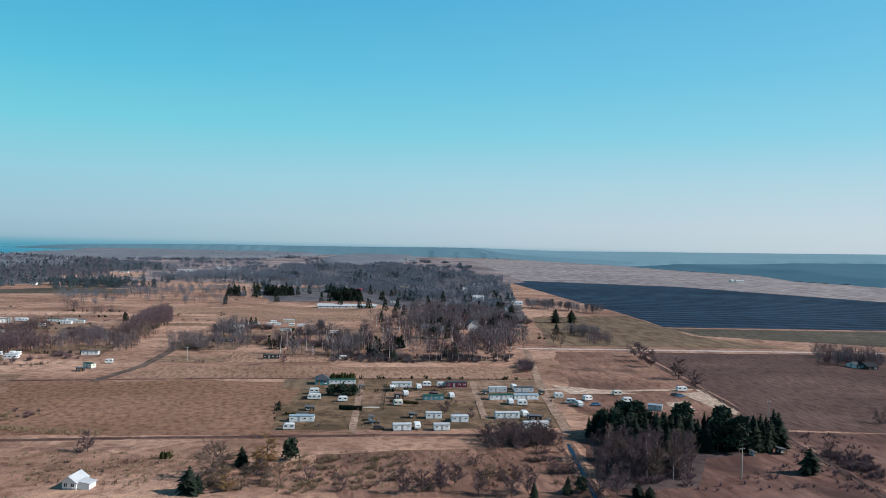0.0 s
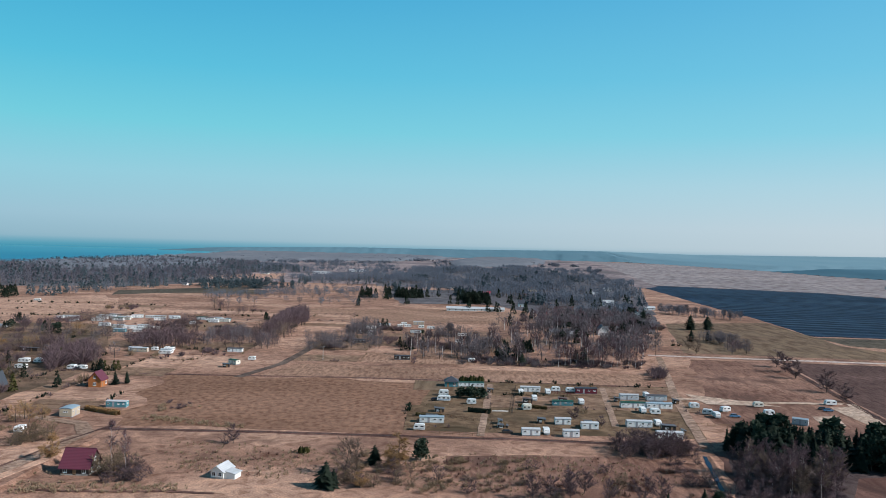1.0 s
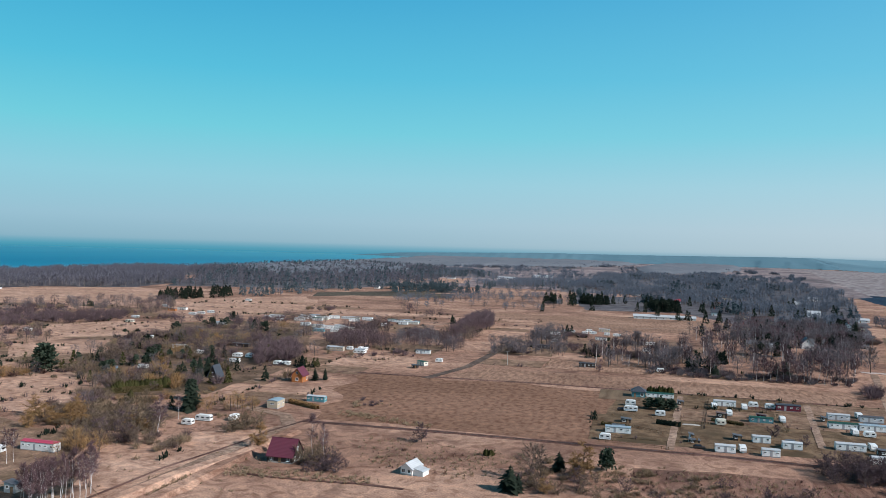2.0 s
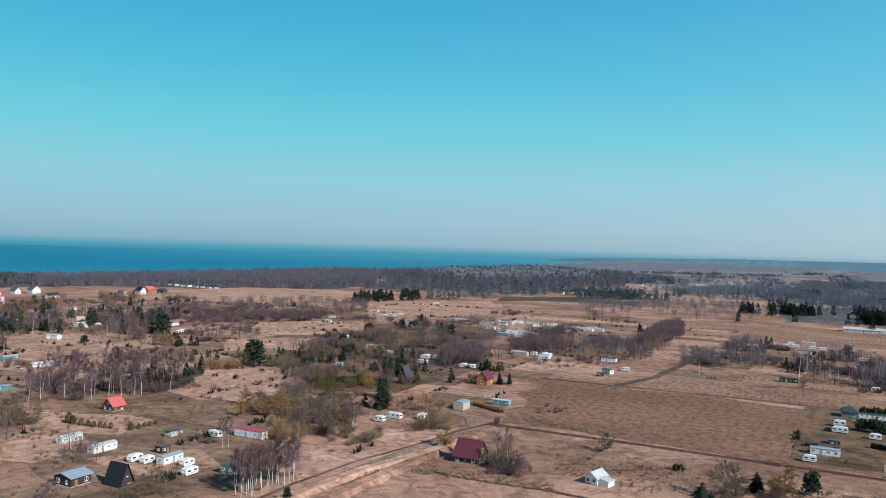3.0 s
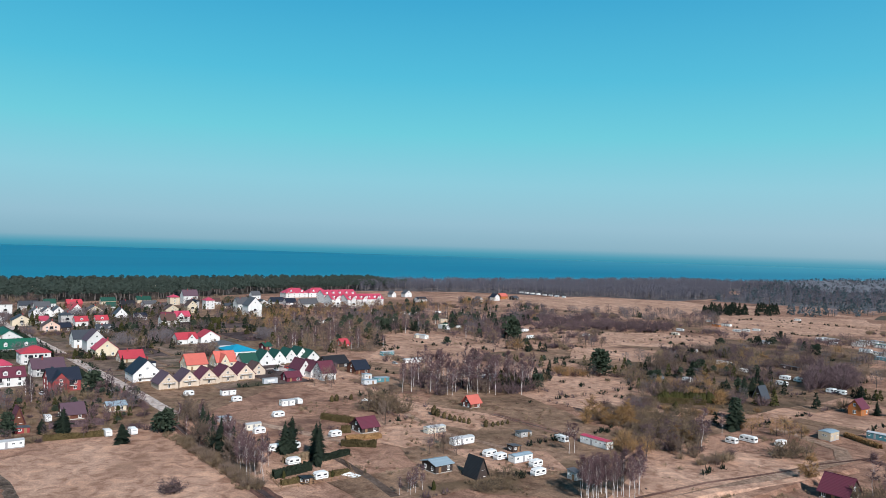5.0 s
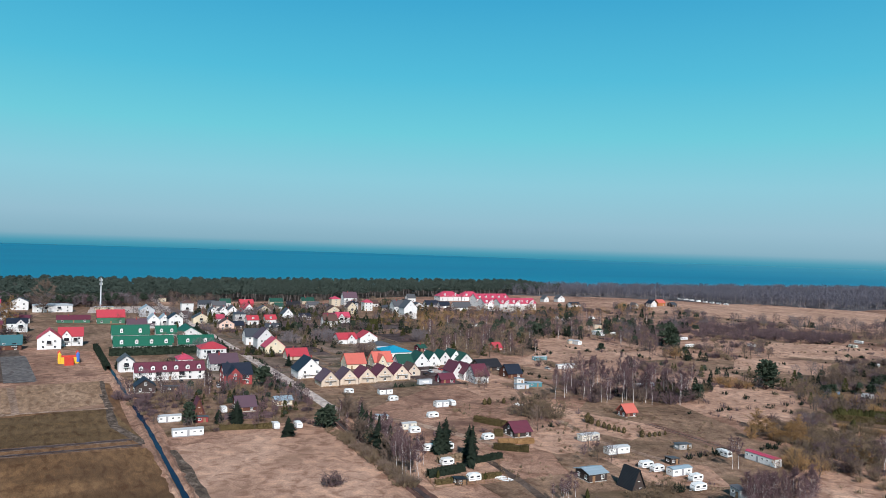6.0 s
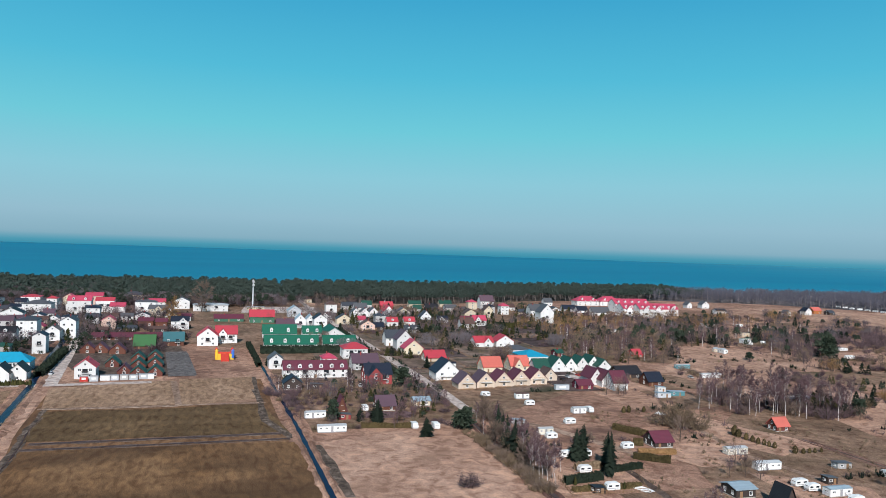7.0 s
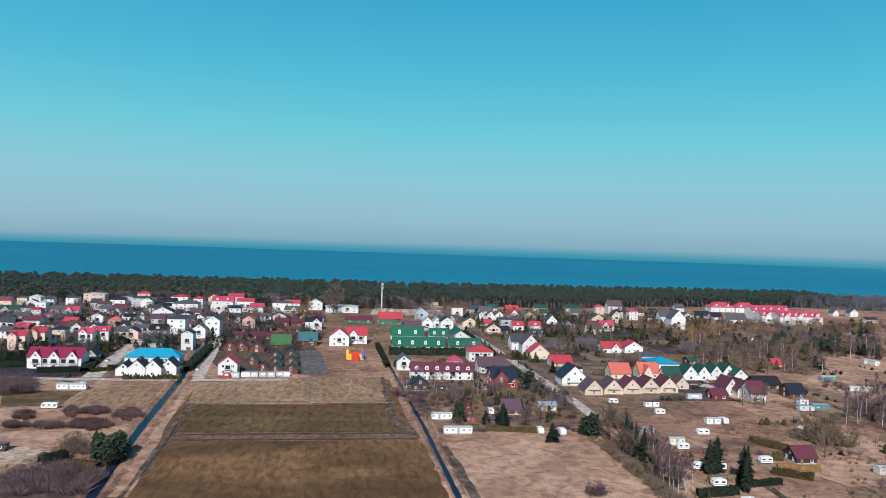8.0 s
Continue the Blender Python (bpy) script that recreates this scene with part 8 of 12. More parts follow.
wood("bare_trees", "bare", 39, 6.5, 10.4, 3781, [(-239.1, 474.5), (-188.1, 486), (-214.7, 554.1), (-261.9, 537)], "far bare trees on far plots", "far_twig", "bark", 1.265)
scrub(260, 0.52, 1.95, 379, [(-238.8, 76.9), (-173.1, 135.6), (-269.1, 210.3), (-337.1, 164.6), (-326.7, 105.2)], "twig_olive", "scattered low brown bushes on the dry plots")
scrub(600, 0.39, 1.17, 380, [(-233.5, 75.2), (-130.3, 183.6), (-171.4, 248.5), (-269.1, 210.3), (-337.1, 164.6), (-326.7, 105.2)], "straw", "pale tufts of dry grass on the plots")

# the village
house(-405.6, -216.4, -81, L=27, W=12.5, eave=6.0, rise=4.4, floors=2, wall="white", roof="magenta", dormers=0, note="beside the lane", name="guest_house", group="guest houses", far=True, gables=3)
house(-431.6, -210.1, 9, L=9.6, W=5.4, eave=3.6, rise=2.9, wall="grey", roof="navy", note="beside the lane", far=True)
house(-420.3, -170.8, -81, L=28.5, W=12.0, eave=5.4, rise=4.2, floors=2, wall="white", roof="blue", chimney=False, name="hotel", note="behind white cottages", group="guest houses", far=True, hip=True)
house(-391.8, -174.2, 9, L=10.8, W=7.4, eave=3.5, rise=2.9, wall="white", roof="black", name="cottage", note="in a row of gables", group="white cottages", far=True)
house(-390.2, -166.6, 9, L=10.8, W=8.5, eave=4.7, rise=3.9, wall="white", roof="black", name="cottage", note="in a row of gables", group="white cottages", far=True)
house(-391.8, -159.1, 9, L=10.8, W=8.5, eave=4.7, rise=3.9, wall="white", roof="black", name="cottage", note="in a row of gables", group="white cottages", far=True)
house(-398.0, -153.5, 9, L=10.8, W=8.1, eave=4.5, rise=3.7, wall="white", roof="black", name="cottage", note="in a row of gables", group="white cottages", far=True)
house(-484.7, -175.1, 9, L=9.6, W=7.3, eave=10.7, rise=1.9, floors=2, wall="white", roof="navy", note="beside the canal", far=True)
house(-546.6, -204.6, -81, L=12.2, W=14.4, eave=13.0, rise=2.3, hip=True, floors=4, wall="white", roof="slate", name="hotel", group="guest houses", far=True)
house(-524.8, -209.4, -81, L=11.1, W=12.0, eave=7.3, rise=3.3, floors=2, wall="white", roof="black", dormers=1, far=True)
house(-555.6, -182.0, 9, L=13.2, W=9.9, eave=12.1, rise=2.9, floors=3, wall="white", roof="slate", far=True)
house(-543.4, -187.7, 9, L=12.0, W=9.0, eave=7.0, rise=3.2, floors=2, wall="white", roof="grey", far=True)
house(-514.5, -244.3, -81, L=11.4, W=10.8, eave=6.6, rise=2.4, floors=2, wall="white", roof="crimson", dormers=2, far=True)
house(-463.8, -270.5, -81, L=9.5, W=12.0, eave=8.8, rise=2.1, floors=2, wall="pink", roof="red", wing=5, far=True)
house(-475.5, -264.4, -81, L=8.6, W=12.0, eave=9.6, rise=2.3, floors=2, wall="pink", roof="red", wing=5, far=True)
house(-514.0, -262.1, -81, L=5.2, W=9.6, eave=3.0, rise=1.4, hip=True, wall="white", roof="dark_green", far=True)
house(-492.4, -199.1, -81, L=9.7, W=10.8, eave=3.0, rise=1.7, hip=True, wall="grey", roof="dark_green", far=True)
house(-547.4, -288.5, -81, L=10.6, W=12.0, eave=5.3, rise=2.4, floors=2, wall="pink", roof="maroon", far=True)
house(-568.6, -314.5, -81, L=11.7, W=12.0, eave=5.1, rise=2.3, floors=2, wall="grey", roof="slate", far=True)
house(-535.3, -258.2, 9, L=10.8, W=8.9, eave=5.9, rise=2.7, floors=2, wall="white", roof="slate", far=True)
house(-557.0, -233.3, -81, L=9.5, W=12.0, eave=4.3, rise=1.9, wall="white", roof="grey", floors=2, far=True)
house(-542.8, -240.7, 9, L=9.6, W=6.1, eave=6.0, rise=2.7, wall="white", roof="slate", far=True)
house(-589.7, -268.8, -81, L=9.6, W=9.6, eave=5.3, rise=2.4, hip=True, wall="pink", roof="orange", floors=2, far=True)
house(-614.8, -300.8, -81, L=14.8, W=12.0, eave=5.5, rise=2.4, hip=True, wall="pink", roof="brown", floors=2, far=True)
house(-625.4, -268.7, -81, L=18.6, W=10.8, eave=6.2, rise=2.8, wall="white", roof="slate", dormers=3, floors=2, far=True)
house(-640.8, -251.4, 9, L=12.0, W=16.5, eave=8.3, rise=3.8, wall="white", roof="black", floors=2, far=True)
house(-694.0, -251.6, -81, L=22.1, W=16.8, eave=10.9, rise=2.7, hip=True, wall="white", roof="grey", floors=4, name="hotel", group="guest houses", far=True)
house(-801.5, -296.3, -81, L=17.0, W=14.4, eave=8.1, rise=2.0, hip=True, wall="white", roof="red", floors=3, name="hotel", group="guest houses", far=True)
house(-723.2, -227.3, -81, L=19.0, W=13.2, eave=12.1, rise=3.6, wall="white", roof="crimson", floors=3, dormers=2, far=True)
house(-746.0, -212.4, -81, L=15.7, W=12.0, eave=10.5, rise=2.5, wall="white", roof="red", floors=2, far=True)
house(-789.8, -234.7, -81, L=15.5, W=12.0, eave=11.2, rise=2.7, wall="pink", roof="crimson", floors=2, far=True)
house(-732.5, -197.9, -81, L=12.5, W=10.8, eave=6.6, rise=3.0, wall="white", roof="crimson", far=True)
house(-837.6, -210.6, -81, L=18.1, W=13.2, eave=9.2, rise=3.4, hip=True, wall="cream", roof="slate", floors=2, far=True)
house(-747.8, -177.2, -81, L=18.3, W=13.2, eave=9.8, rise=1.7, hip=True, wall="white", roof="grey", floors=3, name="hotel", group="guest houses", far=True)
house(-791.1, -176.9, -81, L=15.2, W=9.6, eave=6.4, rise=2.9, wall="white", roof="crimson", floors=2, far=True)
house(-735.5, -440.9, -81, L=11.0, W=9.6, eave=5.1, rise=2.2, wall="cream", roof="grey", floors=2, far=True)
house(-730.0, -421.2, -81, L=9.2, W=9.6, eave=7.9, rise=1.4, hip=True, wall="cream", roof="grey", floors=3, far=True)
house(-703.1, -393.7, -81, L=9.6, W=9.6, eave=11.1, rise=2.0, hip=True, wall="white", roof="pale", floors=4, name="hotel", group="guest houses", far=True)
house(-649.0, -358.7, -81, L=8.1, W=9.6, eave=11.2, rise=1.1, hip=True, wall="white", roof="pale", floors=3, far=True)
house(-758.7, -387.8, -81, L=11.7, W=9.6, eave=6.8, rise=1.6, wall="white", roof="slate", floors=2, far=True)
house(-782.1, -376.3, -81, L=20.3, W=14.4, eave=9.6, rise=0.9, hip=True, wall="pink", roof="pale", floors=3, far=True)
house(-746.3, -336.9, -81, L=14.0, W=9.6, eave=7.7, rise=1.8, wall="white", roof="navy", floors=2, far=True)
house(-759.0, -317.2, -81, L=20.6, W=16.8, eave=9.0, rise=1.6, hip=True, wall="silver", roof="slate", floors=3, name="hotel", group="guest houses", far=True)
house(-633.9, -376.5, -81, L=15.8, W=9.6, eave=6.4, rise=2.9, wall="white", roof="dark_green", floors=2, far=True)
house(-597.5, -346.1, -81, L=11.0, W=9.6, eave=5.3, rise=2.4, wall="white", roof="grey", floors=2, far=True)
house(-654.1, -346.8, -81, L=11.6, W=9.6, eave=5.9, rise=2.7, wall="grey", roof="grey", floors=2, far=True)
house(-855.8, -348.0, -81, L=10.3, W=9.6, eave=4.3, rise=1.9, wall="white", roof="red", far=True)
house(-405.9, -125.2, 9, L=10.8, W=9.8, eave=5.7, rise=3.8, floors=2, wall="white", roof="red", note="beside the lane", far=True)
house(-488.2, -149.3, 9, L=8.4, W=8.5, eave=2.4, rise=3.8, wall="wood", roof="maroon", name="cabin", note="in a cabin camp", group="camp cabins", chimney=False, far=True)
house(-489.9, -142.5, 9, L=8.4, W=8.5, eave=2.4, rise=3.8, wall="wood", roof="maroon", name="cabin", note="in a cabin camp", group="camp cabins", chimney=False, far=True)
house(-487.5, -132.1, 9, L=8.4, W=9.2, eave=2.4, rise=3.8, wall="wood", roof="maroon", name="cabin", note="in a cabin camp", group="camp cabins", chimney=False, far=True)
house(-439.4, -121.8, 9, L=8.4, W=7.0, eave=2.2, rise=3.2, wall="chalet", roof="dark_green", name="cabin", note="in a cabin camp", group="camp cabins", chimney=False, far=True)
house(-415.0, -109.3, 9, L=8.4, W=6.6, eave=2.2, rise=3.2, wall="chalet", roof="maroon", name="cabin", note="in a cabin camp", group="camp cabins", chimney=False, far=True)
house(-411.3, -101.7, 9, L=8.4, W=7.2, eave=2.2, rise=3.2, wall="chalet", roof="dark_green", name="cabin", note="in a cabin camp", group="camp cabins", chimney=False, far=True)
house(-412.9, -93.8, 9, L=8.4, W=7.2, eave=2.2, rise=3.2, wall="chalet", roof="dark_green", name="cabin", note="in a cabin camp", group="camp cabins", chimney=False, far=True)
house(-434.6, -107.3, 9, L=8.4, W=7.6, eave=2.2, rise=3.2, wall="chalet", roof="dark_green", name="cabin", note="in a cabin camp", group="camp cabins", chimney=False, far=True)
house(-440.3, -100.0, 9, L=8.4, W=7.7, eave=2.2, rise=3.2, wall="chalet", roof="dark_green", name="cabin", note="in a cabin camp", group="camp cabins", chimney=False, far=True)
house(-458.6, -113.2, 9, L=8.4, W=7.3, eave=2.2, rise=3.2, wall="chalet", roof="dark_green", name="cabin", note="in a cabin camp", group="camp cabins", chimney=False, far=True)
house(-464.9, -105.5, 9, L=8.4, W=7.4, eave=2.2, rise=3.2, wall="chalet", roof="dark_green", name="cabin", note="in a cabin camp", group="camp cabins", chimney=False, far=True)
house(-512.6, -122.6, -81, L=12.6, W=10.8, eave=2.2, rise=6.0, wall="wood", roof="leaf_green", name="barn", note="in a cabin camp", chimney=False, far=True)
house(-528.4, -108.1, -81, L=12.5, W=12.0, eave=3.4, rise=5.0, floors=2, wall="wood", roof="teal", name="hall", note="in a cabin camp", chimney=False, far=True)
house(-553.6, -143.7, -81, L=44.0, W=10.8, eave=2.2, rise=2.2, wall="wood", roof="maroon", name="cabin", note="in a cabin camp", group="camp cabins", chimney=False, far=True)
house(-588.3, -172.2, -81, L=11.9, W=8.4, eave=2.4, rise=1.6, wall="dark_wood", roof="brown", name="cabin", note="in a cabin camp", group="camp cabins", chimney=False, far=True)
house(-601.0, -155.9, -81, L=13.3, W=8.4, eave=2.4, rise=1.6, wall="dark_wood", roof="slate", name="cabin", note="in a cabin camp", group="camp cabins", chimney=False, far=True)
house(-600.0, -133.6, -81, L=11.7, W=8.4, eave=2.4, rise=1.6, wall="dark_wood", roof="brown", name="cabin", note="in a cabin camp", group="camp cabins", chimney=False, far=True)
container(-393.6, -122.6, -81, L=3.6, W=2.4, wall="red")
container(-394.2, -118.2, -81, L=3.8, W=2.4, wall="silver")
container(-396.8, -113.7, -81, L=4.4, W=2.4, wall="white")
container(-397.7, -109.5, -81, L=3.6, W=2.4, wall="silver")
container(-398.6, -105.3, -81, L=3.9, W=2.4, wall="grey")
container(-399.5, -101.1, -81, L=3.9, W=2.4, wall="silver")
container(-402.1, -97.1, -81, L=4.2, W=2.4, wall="silver")
container(-402.7, -93.6, -81, L=2.8, W=2.4, wall="white")
house(-532.1, -87.3, 9, L=14.4, W=13.2, eave=6.6, rise=5.2, floors=2, wall="white", roof="red", note="beside a playground", far=True)
house(-545.2, -77.1, -81, L=14, W=10.8, eave=6.4, rise=4.8, floors=2, wall="white", roof="red", note="beside a playground", far=True, gables=1)
bouncy_castle(-472.0, -67.9, 10)
mast(-795.1, -86.4, 30.1)
house(-774.8, -123.8, -81, L=32.1, W=14.4, eave=6.0, rise=1.5, hip=True, wall="white", roof="pale", floors=2, name="hall", note="near the wood", far=True)
house(-680.8, -66.6, -81, L=20.4, W=14.4, eave=5.2, rise=5.2, wall="green", roof="red", name="hall", note="near the wood", far=True)
house(-684.2, -94.4, -81, L=24.1, W=12.0, eave=2.8, rise=2.8, wall="green", roof="maroon", name="hall", note="near the wood", far=True)
house(-795.0, -83.4, -81, L=16.4, W=9.6, eave=2.9, rise=0.3, hip=True, wall="cream", roof="pale", name="hall", note="near the wood", far=True)
house(-928.6, -77.0, -81, L=19.1, W=9.6, eave=4.6, rise=1.2, hip=True, wall="cream", roof="grey", name="hall", note="near the wood", far=True)
house(-903.1, -36.8, -81, L=9.0, W=9.6, eave=3.9, rise=1.7, wall="cream", roof="brown", note="near the wood", far=True)
house(-521.2, -32.2, -81, L=34.7, W=10.8, eave=3.4, rise=5.1, wall="white", roof="green", dormers=4, name="holiday_home", chimney=False, note="behind a dark hedge", group="green-roofed holiday homes", far=True)
house(-574.7, -43.8, -81, L=23.7, W=10.8, eave=3.8, rise=5.7, wall="white", roof="green", dormers=2, name="holiday_home", chimney=False, note="behind a dark hedge", group="green-roofed holiday homes", far=True)
house(-529.2, -1.1, -81, L=21.8, W=10.8, eave=3.2, rise=4.7, wall="white", roof="green", dormers=2, name="holiday_home", chimney=False, note="behind a dark hedge", group="green-roofed holiday homes", far=True)
house(-583.3, -6.2, 9, L=26.4, W=16.5, eave=3.3, rise=5.0, wall="white", roof="green", name="holiday_home", chimney=False, note="behind a dark hedge", group="green-roofed holiday homes", far=True)
house(-584.4, -21.1, -81, L=13.6, W=10.8, eave=3.2, rise=4.8, wall="white", roof="green", dormers=2, name="holiday_home", chimney=False, note="behind a dark hedge", group="green-roofed holiday homes", far=True)
hedge((-493.7, -49.3), (-505.3, 16.5), 4.55, 5.2, "spruce", 469, "tall dark evergreen hedge")
hedge((-612.9, -1.2), (-500.3, 17.1), 3.38, 4.16, "spruce", 470, "tall dark evergreen hedge beside the road")
house(-645.2, -32.6, 9, L=10.8, W=8.9, eave=6.5, rise=4.3, floors=2, wall="white", roof="steel_blue", group="white holiday homes", far=True)
house(-651.9, -24.9, 9, L=10.8, W=8.2, eave=6.0, rise=4.0, floors=2, wall="white", roof="steel_blue", group="white holiday homes", far=True)
house(-634.5, -16.4, 9, L=12.0, W=10.4, eave=8.7, rise=3.7, floors=2, wall="white", roof="navy", group="white holiday homes", far=True)
house(-642.7, -41.8, -81, L=19.1, W=10.8, eave=2.8, rise=4.2, wall="grey", roof="purple", group="white holiday homes", far=True)
house(-733.2, -42.3, 9, L=10.8, W=12.4, eave=6.2, rise=4.1, floors=2, wall="silver", roof="steel_blue", group="white holiday homes", far=True)
house(-440.2, -36.0, 9, L=10.8, W=7.7, eave=5.5, rise=3.0, floors=2, wall="white", roof="grey", note="beside the ditch", far=True)
house(-414.1, -13.6, -81, L=32.9, W=10.8, eave=4.6, rise=3.7, floors=2, wall="white", roof="maroon", dormers=6, chimney=False, name="guest_house", note="behind garden plots", group="guest houses", far=True)
house(-397.7, 18.1, -81, L=13.4, W=12.0, eave=5.2, rise=4.6, floors=2, wall="brick", roof="navy", wing=7, note="beside the road", far=True)
house(-441.1, 13.1, -81, L=14.7, W=12.0, eave=4.2, rise=4.2, floors=2, wall="grey", roof="purple", note="beside the road", far=True)
house(-484.3, 8.1, -81, L=14.9, W=13.2, eave=6.0, rise=3.2, hip=True, floors=2, wall="white", roof="red", note="beside the road", far=True)
house(-465.5, -7.1, -81, L=8.2, W=10.8, eave=2.5, rise=2.5, hip=True, wall="white", roof="crimson", far=True)
house(-380.9, -23.2, 9, L=8.4, W=8.8, eave=3.1, rise=3.1, wall="dark_wood", roof="navy", name="barn", chimney=False)
shed(-379.1, -11.2, -81, L=6.8, W=3.0, h=2.8, wall="dark_wood")
a_frame(-330.4, 0.0, 9, L=7.2, W=4.7, h=6.7, wall="wood", roof="maroon")
house(-335.1, 18.6, -81, L=7.9, W=9.6, eave=2.3, rise=3.4, wall="wood", roof="purple", chimney=False, name="cabin", group="garden cabins")
house(-343.1, 35.2, -81, L=7.2, W=6.0, eave=2.5, rise=1.1, wall="cream", roof="steel_blue", chimney=False, name="cabin", group="garden cabins")
mobile_home(-317.3, -10.4, -81, L=8.4, W=3.2, note="beside the ditch")
mobile_home(-294.2, -3.5, -81, L=10.7, W=3.2, note="beside the ditch")
caravan(-330.8, 10.1, 9, L=5.0)
caravan(-299.4, 28.1, 9, L=5.0)
caravan(-299.0, 36.5, 9, L=5.0)
shed(-315.0, 1.4, -81, L=4.6, W=3.0, h=2.4, wall="brick")
house(-411.1, 55.1, 9, L=13.5, W=13.4, eave=4.4, rise=6.2, floors=2, wall="white", roof="navy", note="beside the road", dormers=1, balcony=1, far=True)
house(-474.7, 56.8, -81, L=12.8, W=10.8, eave=2.5, rise=3.8, wall="beige", roof="red", far=True)
house(-501.7, 45.9, 9, L=10.8, W=12.7, eave=4.3, rise=5.3, wall="cream", roof="crimson", note="beside the road", far=True)
house(-523.9, 41.9, 9, L=12.0, W=11.2, eave=7.2, rise=5.9, floors=2, wall="white", roof="purple", note="beside the road", far=True)
house(-544.3, 35.6, -81, L=10.5, W=12.0, eave=5.8, rise=4.7, floors=2, wall="white", roof="slate", note="beside the road", far=True)
house(-386.1, 61.5, 9, L=10.8, W=9.1, eave=3.1, rise=4.6, wall="yellow", roof="purple", chimney=False, balcony=1, name="holiday_cabin", note="in a terrace of gables", group="yellow gabled cabins", far=True)
house(-389.6, 71.6, 9, L=10.8, W=9.4, eave=3.1, rise=4.7, wall="yellow", roof="purple", chimney=False, balcony=1, name="holiday_cabin", note="in a terrace of gables", group="yellow gabled cabins", far=True)
house(-393.0, 81.5, 9, L=10.8, W=9.5, eave=3.1, rise=4.7, wall="yellow", roof="maroon", chimney=False, balcony=1, name="holiday_cabin", note="in a terrace of gables", group="yellow gabled cabins", far=True)
house(-396.3, 91.3, 9, L=10.8, W=9.6, eave=3.2, rise=4.8, wall="yellow", roof="maroon", chimney=False, balcony=1, name="holiday_cabin", note="in a terrace of gables", group="yellow gabled cabins", far=True)
house(-399.7, 101.3, 9, L=10.8, W=9.7, eave=3.2, rise=4.8, wall="yellow", roof="maroon", chimney=False, balcony=1, name="holiday_cabin", note="in a terrace of gables", group="yellow gabled cabins", far=True)
house(-411.5, 111.4, 9, L=9.6, W=7.6, eave=2.6, rise=3.9, wall="yellow", roof="brown", chimney=False, name="holiday_cabin", note="in a terrace of gables", group="yellow gabled cabins", far=True)
house(-437.5, 84.8, -81, L=11.2, W=10.8, eave=3.3, rise=4.9, wall="cream", roof="orange", chimney=False, note="behind the yellow cabins", far=True)
house(-442.9, 101.8, -81, L=11.4, W=10.8, eave=3.3, rise=5.0, wall="cream", roof="orange", chimney=False, wing=5, note="behind the yellow cabins", far=True)
house(-544.5, 99.7, -81, L=13.5, W=12.0, eave=3.6, rise=3.6, wall="white", roof="red", far=True)
house(-548.5, 115.4, 9, L=12.0, W=13.1, eave=4.1, rise=4.1, wall="white", roof="red", far=True)
house(-485.0, 120.2, -81, L=16.7, W=19.2, eave=3.0, rise=3.0, hip=True, wall="white", roof="blue", chimney=False, name="pavilion", note="beside green-roofed cabins", far=True)
house(-503.3, 115.7, -81, L=11.2, W=14.4, eave=4.6, rise=2.0, hip=True, wall="silver", roof="grey", chimney=False, name="pavilion", note="beside green-roofed cabins", far=True)
house(-435.4, 113.2, -81, L=8.9, W=9.6, eave=3.4, rise=4.2, wall="white", roof="dark_green", chimney=False, name="holiday_cabin", note="in a terrace", group="green-roofed cabins", far=True)
house(-441.8, 124.3, 9, L=10.8, W=8.8, eave=3.3, rise=5.0, wall="white", roof="dark_green", chimney=False, name="holiday_cabin", note="in a terrace", group="green-roofed cabins", far=True)
house(-443.3, 132.0, 9, L=10.8, W=8.2, eave=3.2, rise=4.8, wall="white", roof="dark_green", chimney=False, name="holiday_cabin", note="in a terrace", group="green-roofed cabins", far=True)
house(-446.8, 140.1, 9, L=10.8, W=8.3, eave=3.2, rise=4.9, wall="white", roof="dark_green", chimney=False, name="holiday_cabin", note="in a terrace", group="green-roofed cabins", far=True)
house(-450.3, 148.0, 9, L=10.8, W=8.3, eave=3.3, rise=4.9, wall="white", roof="dark_green", chimney=False, name="holiday_cabin", note="in a terrace", group="green-roofed cabins", far=True)
house(-443.9, 152.5, 9, L=10.8, W=8.2, eave=3.2, rise=3.9, wall="white", roof="dark_green", chimney=False, name="holiday_cabin", note="in a terrace", group="green-roofed cabins", far=True)
house(-401.3, 133.0, 9, L=12.0, W=6.8, eave=3.9, rise=4.7, wall="white", roof="maroon", chimney=False, name="guest_house", note="with three gables", far=True)
house(-396.2, 137.3, 9, L=12.0, W=6.7, eave=3.8, rise=4.6, wall="white", roof="maroon", chimney=False, name="guest_house", note="with three gables", far=True)
house(-385.5, 140.7, -81, L=7.9, W=10.8, eave=4.2, rise=5.1, wall="white", roof="maroon", chimney=False, name="guest_house", note="with three gables", far=True)
house(-386.4, 123.4, -81, L=8.1, W=7.2, eave=2.3, rise=2.3, wall="maroon", roof="maroon", chimney=False, name="cabin", far=True)
house(-423.3, 160.0, -81, L=14.1, W=12.0, eave=2.4, rise=3.6, wall="dark_wood", roof="black", chimney=False, name="barn", far=True)
house(-398.0, 165.1, -81, L=8.8, W=9.6, eave=2.7, rise=4.1, wall="wood", roof="navy", chimney=False, name="barn", far=True)
shed(-377.6, 161.5, -81, L=4.5, W=3.0, h=3.0, wall="white", roof="steel_blue")
shed(-363.6, 156.8, -81, L=7.3, W=3.0, h=2.6, wall="silver", roof="steel_blue")
shed(-367.8, 165.2, -81, L=8.7, W=3.0, h=2.6, wall="teal", roof="steel_blue")
